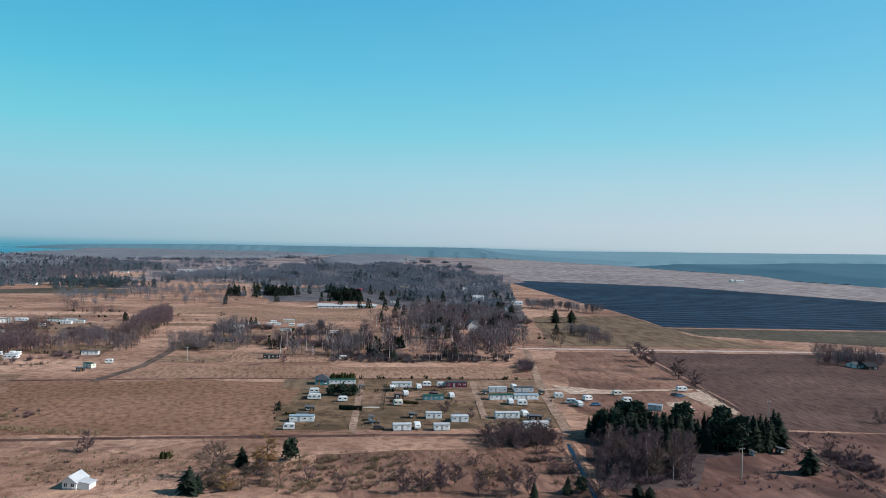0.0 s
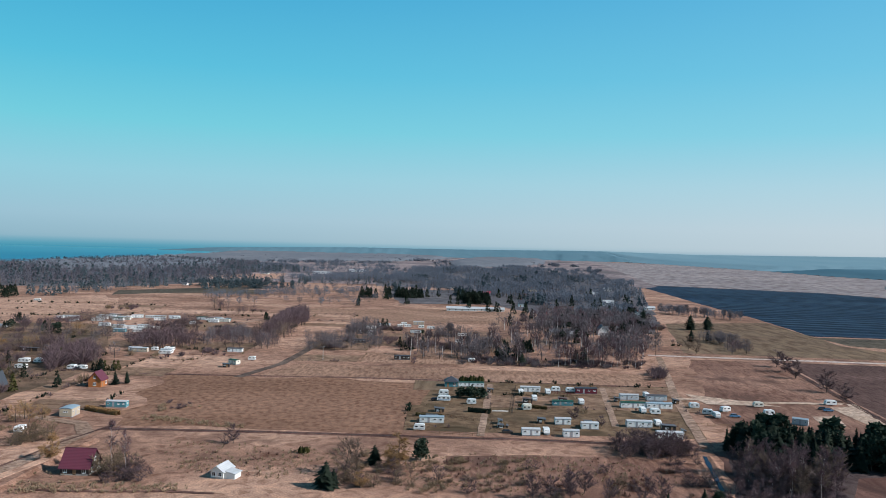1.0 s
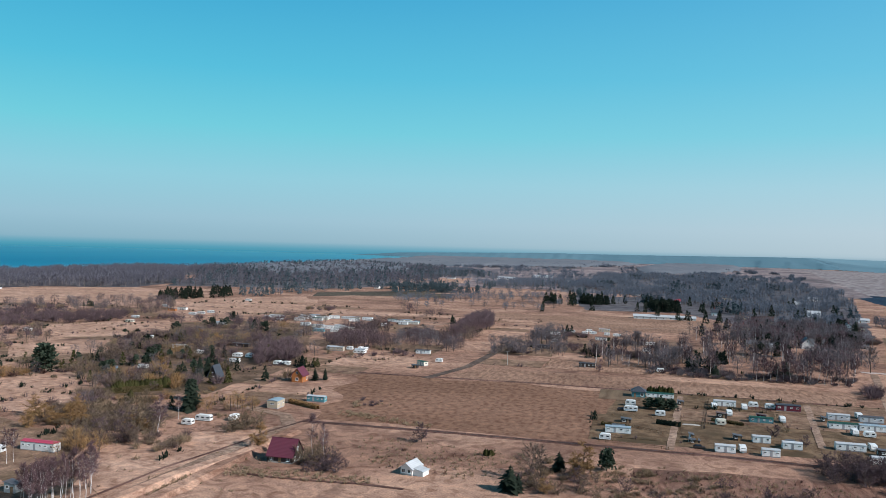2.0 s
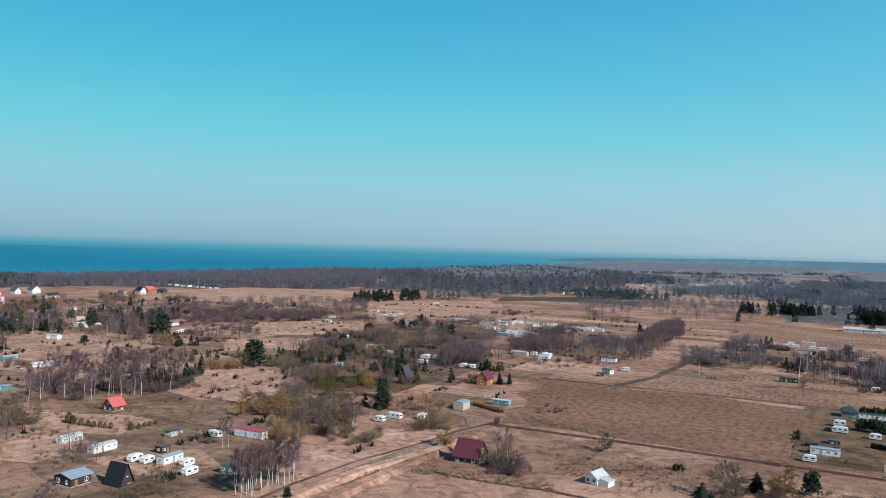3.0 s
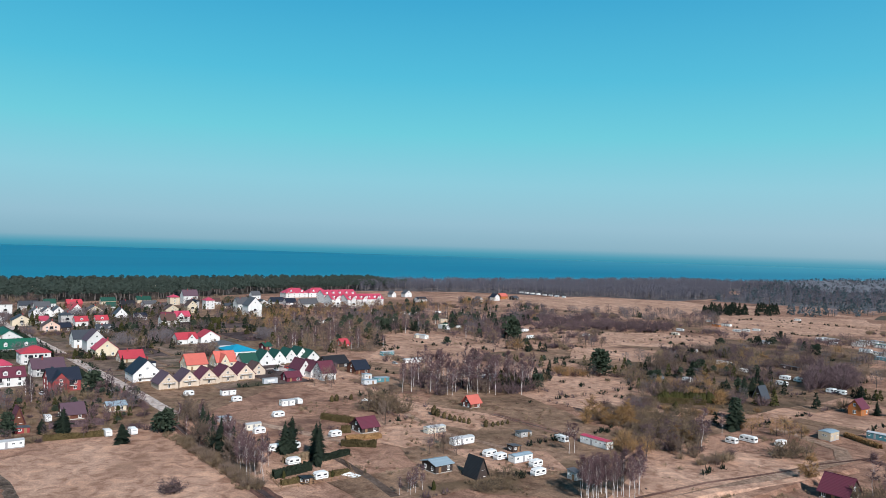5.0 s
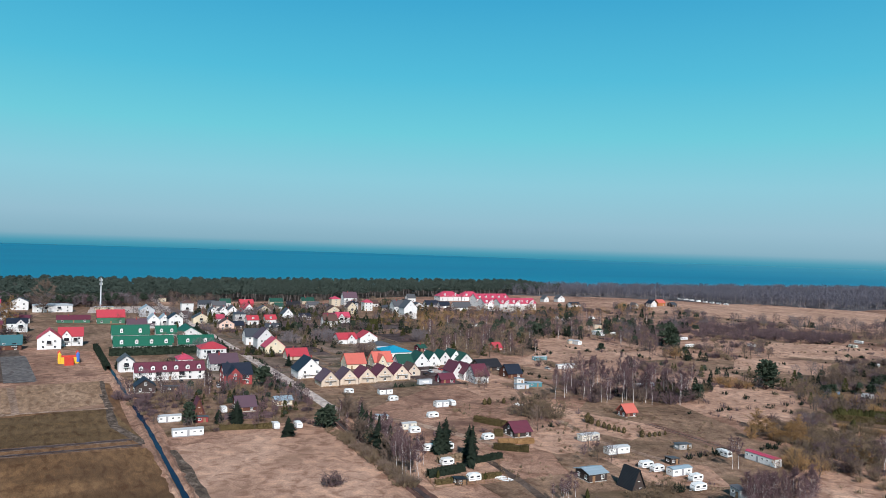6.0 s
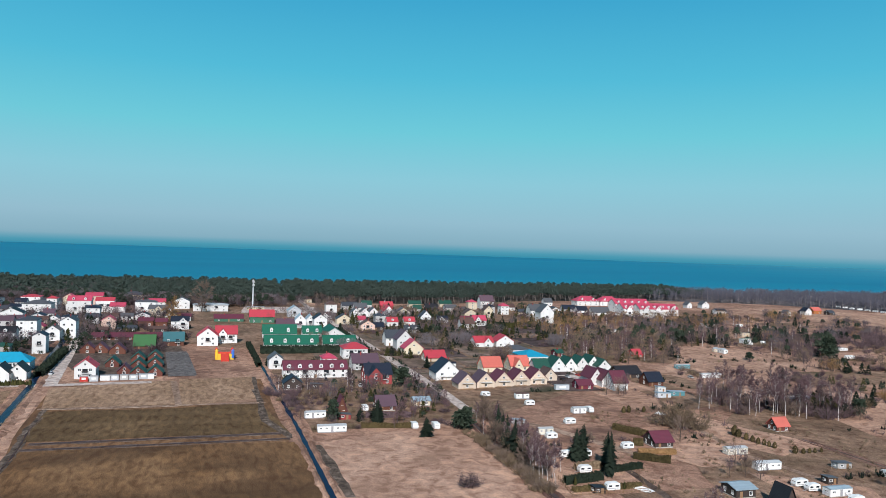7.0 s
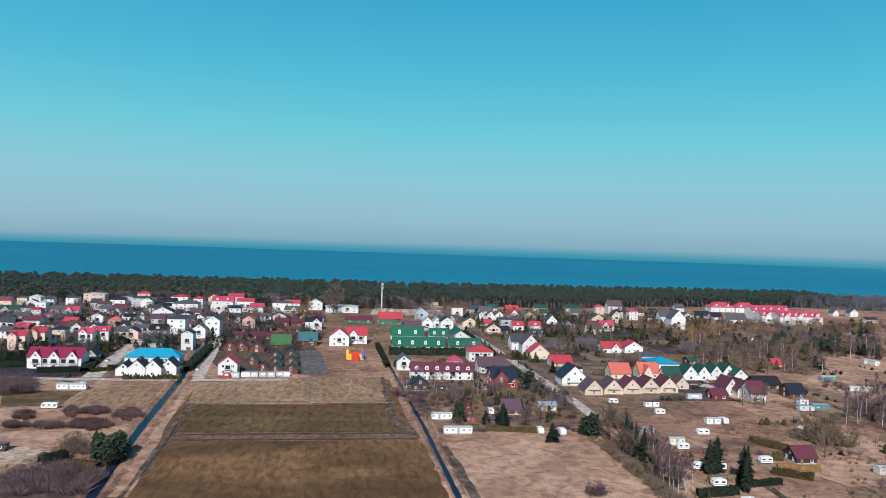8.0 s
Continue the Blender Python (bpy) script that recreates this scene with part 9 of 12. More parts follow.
container(-382.0, 111.0, -81, L=7.4, W=2.4, wall="silver", note="beside the hotel yard")
caravan(-362.7, 68.1, -81, L=4.4)
mobile_home(-359.0, 84.8, -81, L=6.5, W=3.2, body="van_white", note="on bare ground", roof="roof_brown")
caravan(-342.9, 84.7, -81, L=4.4)
mobile_home(-327.5, 102.7, -81, L=6.0, W=3.2, note="on a garden plot")
caravan(-329.4, 108.2, 9, L=5.0)
caravan(-307.1, 92.6, -81, L=4.8)
shed(-307.6, 71.1, -81, L=5.0, W=3.0, h=2.0, wall="grey", roof="steel_blue")
mobile_home(-289.9, 77.6, -81, L=6.0, W=2.6, body="van_cream", note="on a garden plot")
caravan(-283.2, 78.2, -81, L=4.4)
caravan(-257.7, 76.4, -81, L=4.4)
caravan(-258.7, 83.4, -81, L=4.4)
caravan(-240.0, 77.2, -81, L=4.4)
pile(-222.3, 89.7, 40, 7, 3, 1.0, "van_white", "white tarpaulin cover over stacked things")
caravan(-349.6, -182.3, -81, L=7.5)
caravan(-353.8, -177.9, 9, L=5.0)
shed(-352.0, -183.6, -81, L=4.5, W=3.0, h=3.0, wall="grey")
caravan(-309.4, -169.0, -81, L=6.4)
house(-766.3, 145.9, 9, L=9.6, W=9.6, eave=7.1, rise=4.7, floors=2, wall="cream", roof="brown", far=True)
house(-873.1, 164.4, -81, L=15.7, W=10.8, eave=8.8, rise=5.9, floors=2, wall="white", roof="purple", note="near the wood", far=True)
house(-718.4, 191.9, 9, L=13.2, W=13.5, eave=10.8, rise=7.2, floors=2, wall="white", roof="grey", far=True)
house(-768.0, 194.2, -81, L=12.0, W=12.0, eave=8.3, rise=5.6, floors=2, wall="white", roof="grey", far=True)
house(-860.4, 257.5, -81, L=15.5, W=9.6, eave=2.8, rise=4.2, wall="grey", roof="navy", far=True)
house(-844.5, 267.8, -81, L=12.4, W=9.6, eave=2.8, rise=4.2, wall="white", roof="navy", far=True)
house(-814.0, 278.4, -81, L=20.8, W=9.6, eave=3.6, rise=5.3, wall="white", roof="grey", far=True)
house(-935.9, 253.4, -81, L=10.5, W=9.6, eave=4.5, rise=4.5, wall="white", roof="grey", note="near the wood", far=True)
house(-957.0, 309.0, -81, L=30, W=16.8, eave=5.5, rise=6.0, hip=True, floors=3, wall="white", roof="crimson", dormers=2, name="hotel", note="near the wood", group="red-roofed hotel", far=True)
house(-960.0, 339.0, -81, L=28, W=16.8, eave=5.5, rise=6.0, hip=True, floors=3, wall="white", roof="crimson", dormers=2, name="hotel", note="near the wood", group="red-roofed hotel", far=True)
house(-817.8, 315.8, -81, L=28, W=18, eave=8.5, rise=5.2, floors=3, wall="white", roof="crimson", dormers=4, wing=0, name="hotel", note="near the wood", group="red-roofed hotel", far=True, gables=2)
house(-805.8, 330.0, -81, L=29, W=18, eave=9.2, rise=5.2, floors=3, wall="white", roof="crimson", dormers=4, wing=0, name="hotel", note="near the wood", group="red-roofed hotel", far=True, gables=2)
house(-872.0, 334.0, -81, L=44, W=18, eave=9.5, rise=5.2, floors=3, wall="white", roof="crimson", dormers=5, name="hotel", note="near the wood", group="red-roofed hotel", far=True, gables=0)
house(-830.0, 357.0, -81, L=30, W=17, eave=7.5, rise=5.2, floors=2, wall="white", roof="crimson", wing=0, name="hotel", note="near the wood", group="red-roofed hotel", far=True, gables=2, dormers=4)
house(-949.0, 463.8, 9, L=9.6, W=10.7, eave=5.0, rise=4.1, wall="white", roof="grey", far=True)
house(-947.3, 441.5, 9, L=9.6, W=7.0, eave=4.3, rise=3.5, wall="white", roof="grey", far=True)
house(-818.8, 9.4, -81, L=16.0, W=9.6, eave=4.4, rise=3.6, wall="grey", roof="slate", note="near the wood", far=True)
house(-839.2, 27.9, -81, L=10.1, W=9.6, eave=4.5, rise=3.7, wall="white", roof="dark_green", note="near the wood", far=True)
house(-834.1, 48.9, -81, L=13.5, W=9.6, eave=4.5, rise=3.6, wall="brick", roof="red", note="near the wood", far=True)
house(-741.6, 13.8, 9, L=9.6, W=8.4, eave=4.5, rise=3.7, wall="white", roof="grey", note="near the wood", far=True)
house(-744.7, 22.5, 9, L=9.6, W=8.4, eave=4.6, rise=3.7, wall="white", roof="grey", note="near the wood", far=True)
house(-753.5, 31.5, 9, L=9.6, W=8.5, eave=4.6, rise=3.8, wall="white", roof="grey", note="near the wood", far=True)
house(-682.9, 17.6, -81, L=7.9, W=9.6, eave=3.6, rise=3.0, wall="white", roof="crimson", far=True)
house(-669.1, 43.9, -81, L=9.3, W=9.6, eave=4.1, rise=3.3, wall="white", roof="red", dormers=1, far=True)
house(-673.9, 58.9, -81, L=9.2, W=9.6, eave=4.1, rise=3.3, wall="white", roof="red", dormers=1, far=True)
house(-621.0, 56.5, -81, L=11.9, W=9.6, eave=2.9, rise=2.9, wall="grey", roof="slate", dormers=2, far=True)
house(-635.7, 30.2, -81, L=8.9, W=9.6, eave=3.3, rise=2.7, wall="dark_wood", roof="navy", far=True)
house(-799.8, 78.6, -81, L=8.0, W=9.6, eave=4.3, rise=3.5, wall="white", roof="dark_green", note="near the wood", far=True)
house(-819.1, 95.3, -81, L=12.9, W=9.6, eave=4.4, rise=3.6, wall="dark_wood", roof="black", note="near the wood", far=True)
house(-827.3, 117.1, -81, L=12.9, W=9.6, eave=3.8, rise=3.1, wall="white", roof="grey", note="near the wood", far=True)
house(-707.6, 92.5, -81, L=9.5, W=9.6, eave=3.2, rise=2.6, wall="white", roof="navy", far=True)
house(-691.5, 112.8, -81, L=12.1, W=9.6, eave=4.2, rise=3.4, wall="wood", roof="maroon", far=True)
house(-882.9, 118.7, -81, L=14.0, W=9.6, eave=4.0, rise=3.3, wall="beige", roof="dark_green", note="near the wood", far=True)
house(-868.3, 82.3, -81, L=13.9, W=9.6, eave=4.0, rise=3.2, wall="beige", roof="dark_green", note="near the wood", far=True)
house(-721.6, -12.7, -81, L=8.8, W=9.6, eave=3.3, rise=2.7, wall="white", roof="brown", note="near the wood", far=True)
wood("bare_trees", "bare", 126, 6.5, 11.7, 5780, [(-455.1, -276.1), (-511.5, -166.9), (-721.2, -149.7), (-758.3, -291.7), (-677.8, -410.1)], "far bare trees among village houses", "far_twig", "bark", 1.15)
wood("purple_trees", "bare", 126, 6.5, 11.7, 5781, [(-455.1, -276.1), (-511.5, -166.9), (-721.2, -149.7), (-758.3, -291.7), (-677.8, -410.1)], "far purple trees among village houses", "twig_purple", "bark", 1.15)
wood("spruce_trees", "spruce", 61, 3.9, 9.1, 5790, [(-416, -252.5), (-473.4, -158.1), (-671.8, -139.6), (-730, -280.8), (-633.5, -383.4)], "far spruce trees among village houses", "spruce", "bark", 1.38)
wood("thujas", "spruce", 61, 3.9, 9.1, 5791, [(-416, -252.5), (-473.4, -158.1), (-671.8, -139.6), (-730, -280.8), (-633.5, -383.4)], "far thujas among village houses", "thuja", "bark", 1.38)
wood("pine_trees", "pine", 61, 3.9, 9.1, 5792, [(-416, -252.5), (-473.4, -158.1), (-671.8, -139.6), (-730, -280.8), (-633.5, -383.4)], "far pine trees among village houses", "pine", "bark", 1.38)
wood("bare_trees", "bare", 75, 4.55, 10.4, 5800, [(-585.7, -19), (-580.4, 198.5), (-818.6, 280), (-808.1, -2.5)], "far bare trees among village houses", "far_twig", "bark", 1.265)
wood("purple_trees", "bare", 75, 4.55, 10.4, 5801, [(-585.7, -19), (-580.4, 198.5), (-818.6, 280), (-808.1, -2.5)], "far purple trees among village houses", "twig_purple", "bark", 1.265)
wood("spruce_trees", "spruce", 75, 4.55, 10.4, 5802, [(-585.7, -19), (-580.4, 198.5), (-818.6, 280), (-808.1, -2.5)], "far spruce trees among village houses", "spruce", "bark", 1.265)
wood("thujas", "spruce", 75, 4.55, 10.4, 5803, [(-585.7, -19), (-580.4, 198.5), (-818.6, 280), (-808.1, -2.5)], "far thujas among village houses", "thuja", "bark", 1.265)
wood("willow_trees", "bare", 32, 7.8, 11.7, 5810, [(-582.9, 149.4), (-579.2, 194), (-727, 243.5), (-686.3, 185.7)], "far willow trees among village houses", "twig_gold", "bark", 1.15)
plant("willow_tree", -654.1, -135.4, 22.9, 294, 0.8, 2)
plant("bare_tree", -758.7, -129.6, 30.4, 331, 1.3, 3)
wood("bare_trees", "bare", 11, 5.2, 10.4, 5840, [(-376.9, -34.6), (-307.7, 38.8), (-393.8, 49.8), (-394.4, -24.6)], "far bare trees among garden plots", "far_twig", "bark", 1.15)
wood("birch_trees", "birch", 11, 5.2, 10.4, 5841, [(-376.9, -34.6), (-307.7, 38.8), (-393.8, 49.8), (-394.4, -24.6)], "far birch trees among garden plots", "twig_purple", "birch_bark", 1.15)
wood("purple_trees", "bare", 11, 5.2, 10.4, 5842, [(-376.9, -34.6), (-307.7, 38.8), (-393.8, 49.8), (-394.4, -24.6)], "far purple trees among garden plots", "twig_purple", "bark", 1.15)
wood("thujas", "spruce", 20, 2.6, 6.5, 5850, [(-376.9, -34.6), (-298.3, 37.7), (-378.7, 47.9), (-394.4, -24.6)], "far thujas among garden plots", "thuja", "bark", 1.265)
wood("old_spruces", "spruce", 20, 2.6, 6.5, 5851, [(-376.9, -34.6), (-298.3, 37.7), (-378.7, 47.9), (-394.4, -24.6)], "far old spruces among garden plots", "spruce", "bark", 1.265)
wood("pine_trees", "pine", 20, 2.6, 6.5, 5852, [(-376.9, -34.6), (-298.3, 37.7), (-378.7, 47.9), (-394.4, -24.6)], "far pine trees among garden plots", "pine", "bark", 1.265)
wood("olive_shrubs", "bush", 20, 2.6, 6.5, 5853, [(-376.9, -34.6), (-298.3, 37.7), (-378.7, 47.9), (-394.4, -24.6)], "far olive shrubs among garden plots", "twig_olive", "bark", 1.265)
plant("spruce_tree", -298.1, 47.6, 10.0, 82, 1.1, 1)
plant("spruce_tree", -308.4, 14.3, 9.0, 119, 1.0, 2)
plant("spruce_tree", -288.7, 31.2, 6.3, 156, 1.1, 3)
plant("pine_tree", -310.4, -3.2, 8.1, 193, 1, 4)
plant("spruce_tree", -445.4, -40.7, 5.8, 230, 1.3, 0)
grove("birch_tree", 18, 7.8, 11.7, 591, [(-277, 59), (-285.7, 64.9), (-239.5, 69.9), (-227.7, 61.6)], "along the roadside ditch", 1.5, 1)
grove("birch_tree olive_shrub bare_tree birch_tree", 44, 4.2, 9.6, 592, [(-324.4, 50.4), (-332.4, 66), (-239.5, 69.9), (-227.7, 61.6), (-276.4, 54.8)], "along the roadside ditch", 2, 1)
grove("spruce_tree", 8, 7.8, 11.7, 593, [(-284.4, 56.4), (-256.5, 62), (-278.6, 69.3), (-302.6, 64.4)], "along the roadside ditch", 2, 1)
plant("spruce_tree", -235.8, 84.1, 11.6, 18, 0.8, 4)
plant("spruce_tree", -259.0, 80.3, 9.4, 55, 0.9, 0)
plant("spruce_tree", -256.1, 82.1, 6.7, 92, 1.3, 1)
grove("pine_tree old_spruce", 14, 4.55, 7.8, 598, [(-232, -113.8), (-235.9, -107.7), (-261.6, -118.3), (-260.4, -126.5)], "in a garden thicket", 1.2, 1.2)
grove("olive_shrub shrub", 10, 3.25, 5.2, 599, [(-248.7, -132.2), (-243.6, -120.4), (-260.1, -128.4), (-262.4, -138.3)], "in a garden thicket", 1.5, 1.1)
hedge((-233, -123.6), (-231, -112.2), 7.4, 2.5, "hedge_brown", 600, "clipped orange-brown garden hedge")
hedge((-234.3, -131.7), (-241.4, -126.9), 3.9, 3.12, "spruce", 601, "dark clipped garden hedge")
wood("bushes", "bush bare", 90, 2.6, 5.85, 602, [(-204, -125.7), (-206.5, -105.4), (-224.2, -107.6), (-230.5, -124.4), (-217.9, -134.1)], "leafless brown bushes in a dark thicket", "twig_purple twig_purple", "bark", 1.5)
wood("bushes", "bush", 26, 2.6, 4.55, 603, [(-376.4, -37.3), (-365.3, -21.5), (-318.4, -15.4), (-363, -33.3)], "leafless brown bushes beside the field ditch", "twig_purple", "bark", 1.5)
plant("shrub", -227.2, 37.6, 4.0, 28, 1.6, 4)
plant("shrub", -226.1, 36.5, 3.3, 65, 1.6, 0)
plant("shrub", -226.9, 38.7, 3.5, 102, 1.6, 1)
plant("shrub", -225.2, 37.5, 2.9, 139, 1.8, 2)
row_of("thuja", 22, (-376.8, -169.6), (-382.6, -142.3), 2.08, 3.12, 608, "in a clipped row")

# far edges
caravan(-1016.1, 698.1, -81, L=7.5)
caravan(-1001.2, 698.1, -81, L=7.5)
caravan(-986.6, 698.1, -81, L=7.5)
caravan(-971.9, 699.0, -81, L=7.5)
caravan(-957.5, 699.8, -171, L=7.5)
caravan(-943.3, 700.7, -171, L=7.5)
caravan(-929.3, 701.5, -171, L=7.5)
caravan(-915.2, 703.1, -171, L=7.5)
house(-900.0, 586.2, -81, L=11.8, W=9.6, eave=4.4, rise=3.6, wall="orange_wood", roof="orange", name="cabin", chimney=False, note="by the wood", far=True)
house(-885.3, 561.4, -81, L=7.9, W=9.6, eave=3.1, rise=2.5, wall="dark_wood", roof="black", name="cabin", chimney=False, note="by the wood", far=True)
house(-883.7, 594.8, -81, L=8.1, W=9.6, eave=3.1, rise=2.6, wall="dark_wood", roof="slate", name="cabin", chimney=False, note="by the wood", far=True)
house(-875.6, 558.6, 9, L=9.6, W=8.9, eave=5.0, rise=4.1, wall="white", roof="navy", note="by the wood", far=True)
house(-857.3, 522.0, 9, L=9.6, W=6.0, eave=3.7, rise=3.0, wall="white", roof="grey", note="by the wood", far=True)
house(-871.6, 445.8, -81, L=13.9, W=9.6, eave=3.1, rise=2.5, wall="white", roof="navy", note="by the wood", far=True)
house(-538.9, 1643.3, -171, L=41.3, W=9.6, eave=3.4, rise=2.3, wall="white", roof="pale", name="barn", chimney=False, note="among far fields", far=True)
house(-503.2, 1814.4, -171, L=46.0, W=9.6, eave=3.8, rise=2.5, wall="white", roof="pale", name="barn", chimney=False, note="among far fields", far=True)
house(-372.2, 1592.1, -171, L=33.5, W=9.6, eave=3.3, rise=2.2, wall="white", roof="pale", name="barn", chimney=False, note="among far fields", far=True)
house(-630.7, 1547.6, -171, L=15.8, W=9.6, eave=3.0, rise=2.4, wall="white", roof="grey", note="among far fields", far=True)
house(-193.6, 1258.9, -171, L=12.4, W=9.6, eave=2.9, rise=2.4, wall="white", roof="grey", note="among far fields", far=True)
house(-64.3, 1082.0, -171, L=9.7, W=9.6, eave=3.3, rise=2.7, wall="beige", roof="brown", note="among far fields", far=True)
house(-575.6, 1100.7, -171, L=7.4, W=9.6, eave=2.5, rise=2.0, wall="white", roof="grey", note="among far fields", far=True)
house(265.9, 485.6, -171, L=7.0, W=9.6, eave=2.1, rise=1.7, wall="dark_wood", roof="black", note="by bare trees", far=True)
house(259.6, 490.4, -171, L=3.1, W=9.6, eave=1.8, rise=1.4, wall="white", roof="grey", note="by bare trees", far=True)
wood("bare_trees", "bare", 30, 6.5, 11.7, 6380, [(238.9, 499.3), (266, 470.3), (302.1, 534.5), (261.4, 546.7)], "far bare trees round a lone farm", "far_twig", "bark", 1.265)
wood("purple_trees", "bare", 30, 6.5, 11.7, 6381, [(238.9, 499.3), (266, 470.3), (302.1, 534.5), (261.4, 546.7)], "far purple trees round a lone farm", "twig_purple", "bark", 1.265)
house(-508.3, -304.2, -81, L=7.5, W=9.6, eave=5.1, rise=2.3, floors=2, wall="white", roof="grey", far=True)
house(-594.6, -315.4, -81, L=8.1, W=9.6, eave=5.3, rise=2.4, floors=2, wall="white", roof="slate", far=True)
house(-637.8, -321.5, 9, L=9.6, W=9.0, eave=5.1, rise=2.3, floors=2, wall="white", roof="navy", far=True)
house(-676.1, -315.5, -81, L=10.3, W=9.6, eave=5.5, rise=2.4, floors=2, wall="white", roof="grey", far=True)
house(-672.4, -296.3, -81, L=9.4, W=9.6, eave=5.3, rise=2.4, floors=2, wall="cream", roof="brown", far=True)
house(-699.8, -282.2, -81, L=10.1, W=9.6, eave=5.6, rise=2.5, floors=2, wall="white", roof="slate", far=True)
house(-627.9, -216.2, 9, L=9.6, W=8.8, eave=5.6, rise=2.6, floors=2, wall="white", roof="grey", far=True)
house(-648.8, -194.6, -81, L=9.9, W=9.6, eave=5.2, rise=2.4, floors=2, wall="white", roof="slate", far=True)
house(-653.2, -181.4, -81, L=9.1, W=9.6, eave=5.2, rise=2.4, floors=2, wall="cream", roof="brown", far=True)
house(-665.8, -172.6, -81, L=9.5, W=9.6, eave=4.7, rise=2.1, floors=2, wall="white", roof="grey", far=True)
house(-636.2, -150.9, -81, L=11.0, W=9.6, eave=4.4, rise=2.0, wall="wood", roof="maroon", far=True)
house(-631.6, -138.2, -81, L=8.4, W=9.6, eave=4.4, rise=2.0, wall="wood", roof="maroon", far=True)
house(-680.0, -131.2, -81, L=12.2, W=9.6, eave=4.0, rise=1.8, wall="grey", roof="maroon", far=True)
house(-489.7, -265.6, -81, L=5.5, W=9.6, eave=3.8, rise=1.7, wall="white", roof="crimson", far=True)
house(-577.2, -246.0, 9, L=9.6, W=8.1, eave=5.2, rise=2.4, floors=2, wall="white", roof="slate", far=True)
house(-565.9, -281.2, -81, L=6.4, W=9.6, eave=3.9, rise=1.7, wall="beige", roof="brown", far=True)
house(-798.4, 124.5, -81, L=8.0, W=9.6, eave=3.6, rise=3.0, wall="white", roof="grey", far=True)
house(-853.3, 188.2, -81, L=8.6, W=9.6, eave=3.9, rise=3.2, wall="white", roof="brown", far=True)
house(-803.5, 188.8, -81, L=8.0, W=9.6, eave=3.0, rise=2.5, wall="cream", roof="slate", far=True)
house(-504.4, 143.7, -81, L=4.9, W=9.6, eave=2.2, rise=1.8, wall="maroon", roof="dark_green", name="cabin", far=True)
house(-505.5, 198.1, -81, L=6.1, W=9.6, eave=1.9, rise=2.8, wall="red", roof="red", name="cabin", far=True)
car(-428.5, -200.6, 9, "white")
car(-400.9, -192.4, 9, "dark_wood")
car(-411.9, -143.9, 9, "silver")
car(-385.8, 9.7, 9, "silver")
car(-401.2, -7.4, 9, "dark_wood")
car(-442.2, 33.6, 9, "white")
car(-416.8, 124.7, 9, "silver")
car(-423.5, 132.8, 9, "red")
car(-407.6, 119.1, 9, "dark_wood")
car(-377.4, -196.7, 9, "dark_wood")
hedge((-391.9, -192.5), (-402.8, -184.2), 1.82, 2.34, "thuja", 672, "clipped dark garden hedge")
hedge((-416, -252.5), (-426.7, -242.9), 2.08, 2.86, "spruce", 673, "dark evergreen garden hedge")
hedge((-300.1, 7.6), (-300.2, 29), 1.6, 2.2, "hedge_brown", 674, "clipped brown leafless garden hedge")
hedge((-317.6, 10.2), (-318.7, 28.7), 2.08, 2.6, "twig_purple", 675, "leafless brown garden hedge")
hedge((-693.5, 138), (-675.3, 177.9), 2.08, 2.86, "spruce", 676, "dark evergreen garden hedge")
hedge((-706.7, 33.6), (-742.9, 94.4), 2.34, 3.9, "spruce", 677, "dark evergreen garden hedge")
hedge((-62.4, 317.1), (-50.8, 316.3), 1.3, 1.6, "hedge_brown", 678, "clipped green hedge round a camp plot")
shed(-10.7, 317.2, -171, L=2.9, W=3.0, h=2.2, wall="dark_wood")
shed(-37.7, 377.5, -171, L=2.6, W=3.0, h=2.0, wall="dark_wood")
shed(-54.2, 327.1, -171, L=3.8, W=3.0, h=1.8, wall="dark_wood")
shed(22.1, 371.0, -171, L=2.1, W=3.0, h=2.2, wall="dark_wood")
shed(48.9, 374.3, -171, L=2.2, W=3.0, h=2.2, wall="dark_wood")
car(-22.8, 296.9, 9, "dark_wood")
car(70.8, 351.6, 9, "blue")

# undergrowth of the plots
wood("bushes", "bush bush bush", 230, 2.03, 5.75, 696, [(-214.5, 85.8), (-184.6, 195), (-185.9, 253.5), (-223.6, 370.5), (-214.5, 429), (-429, 559), (-572, 429), (-572, 260), (-390, 136.5), (-325, 85.8)], "leafless brown bushes on neglected plots", "twig_purple twig_olive twig", "bark", 1.1, 8)
wood("bushes", "bush bush", 240, 1.17, 2.60, 697, [(-214.5, 85.8), (-184.6, 195), (-185.9, 253.5), (-223.6, 370.5), (-214.5, 429), (-429, 559), (-572, 429), (-572, 260), (-390, 136.5), (-325, 85.8)], "pale dry weeds and bushes on neglected plots", "straw twig", "bark", 1.3, 4)
wood("bare_trees", "bare bare birch", 130, 5.85, 11.70, 698, [(-214.5, 85.8), (-184.6, 195), (-185.9, 253.5), (-223.6, 370.5), (-214.5, 429), (-429, 559), (-572, 429), (-572, 260), (-390, 136.5), (-325, 85.8)], "leafless trees among garden plots", "twig twig_purple twig_purple", "bark", 1.1, 7)
wood("evergreens", "spruce spruce", 60, 2.86, 7.87, 699, [(-214.5, 85.8), (-184.6, 195), (-185.9, 253.5), (-223.6, 370.5), (-214.5, 429), (-429, 559), (-572, 429), (-572, 260), (-390, 136.5), (-325, 85.8)], "dark evergreen shrubs among garden plots", "thuja spruce", "bark", 1.3, 5)
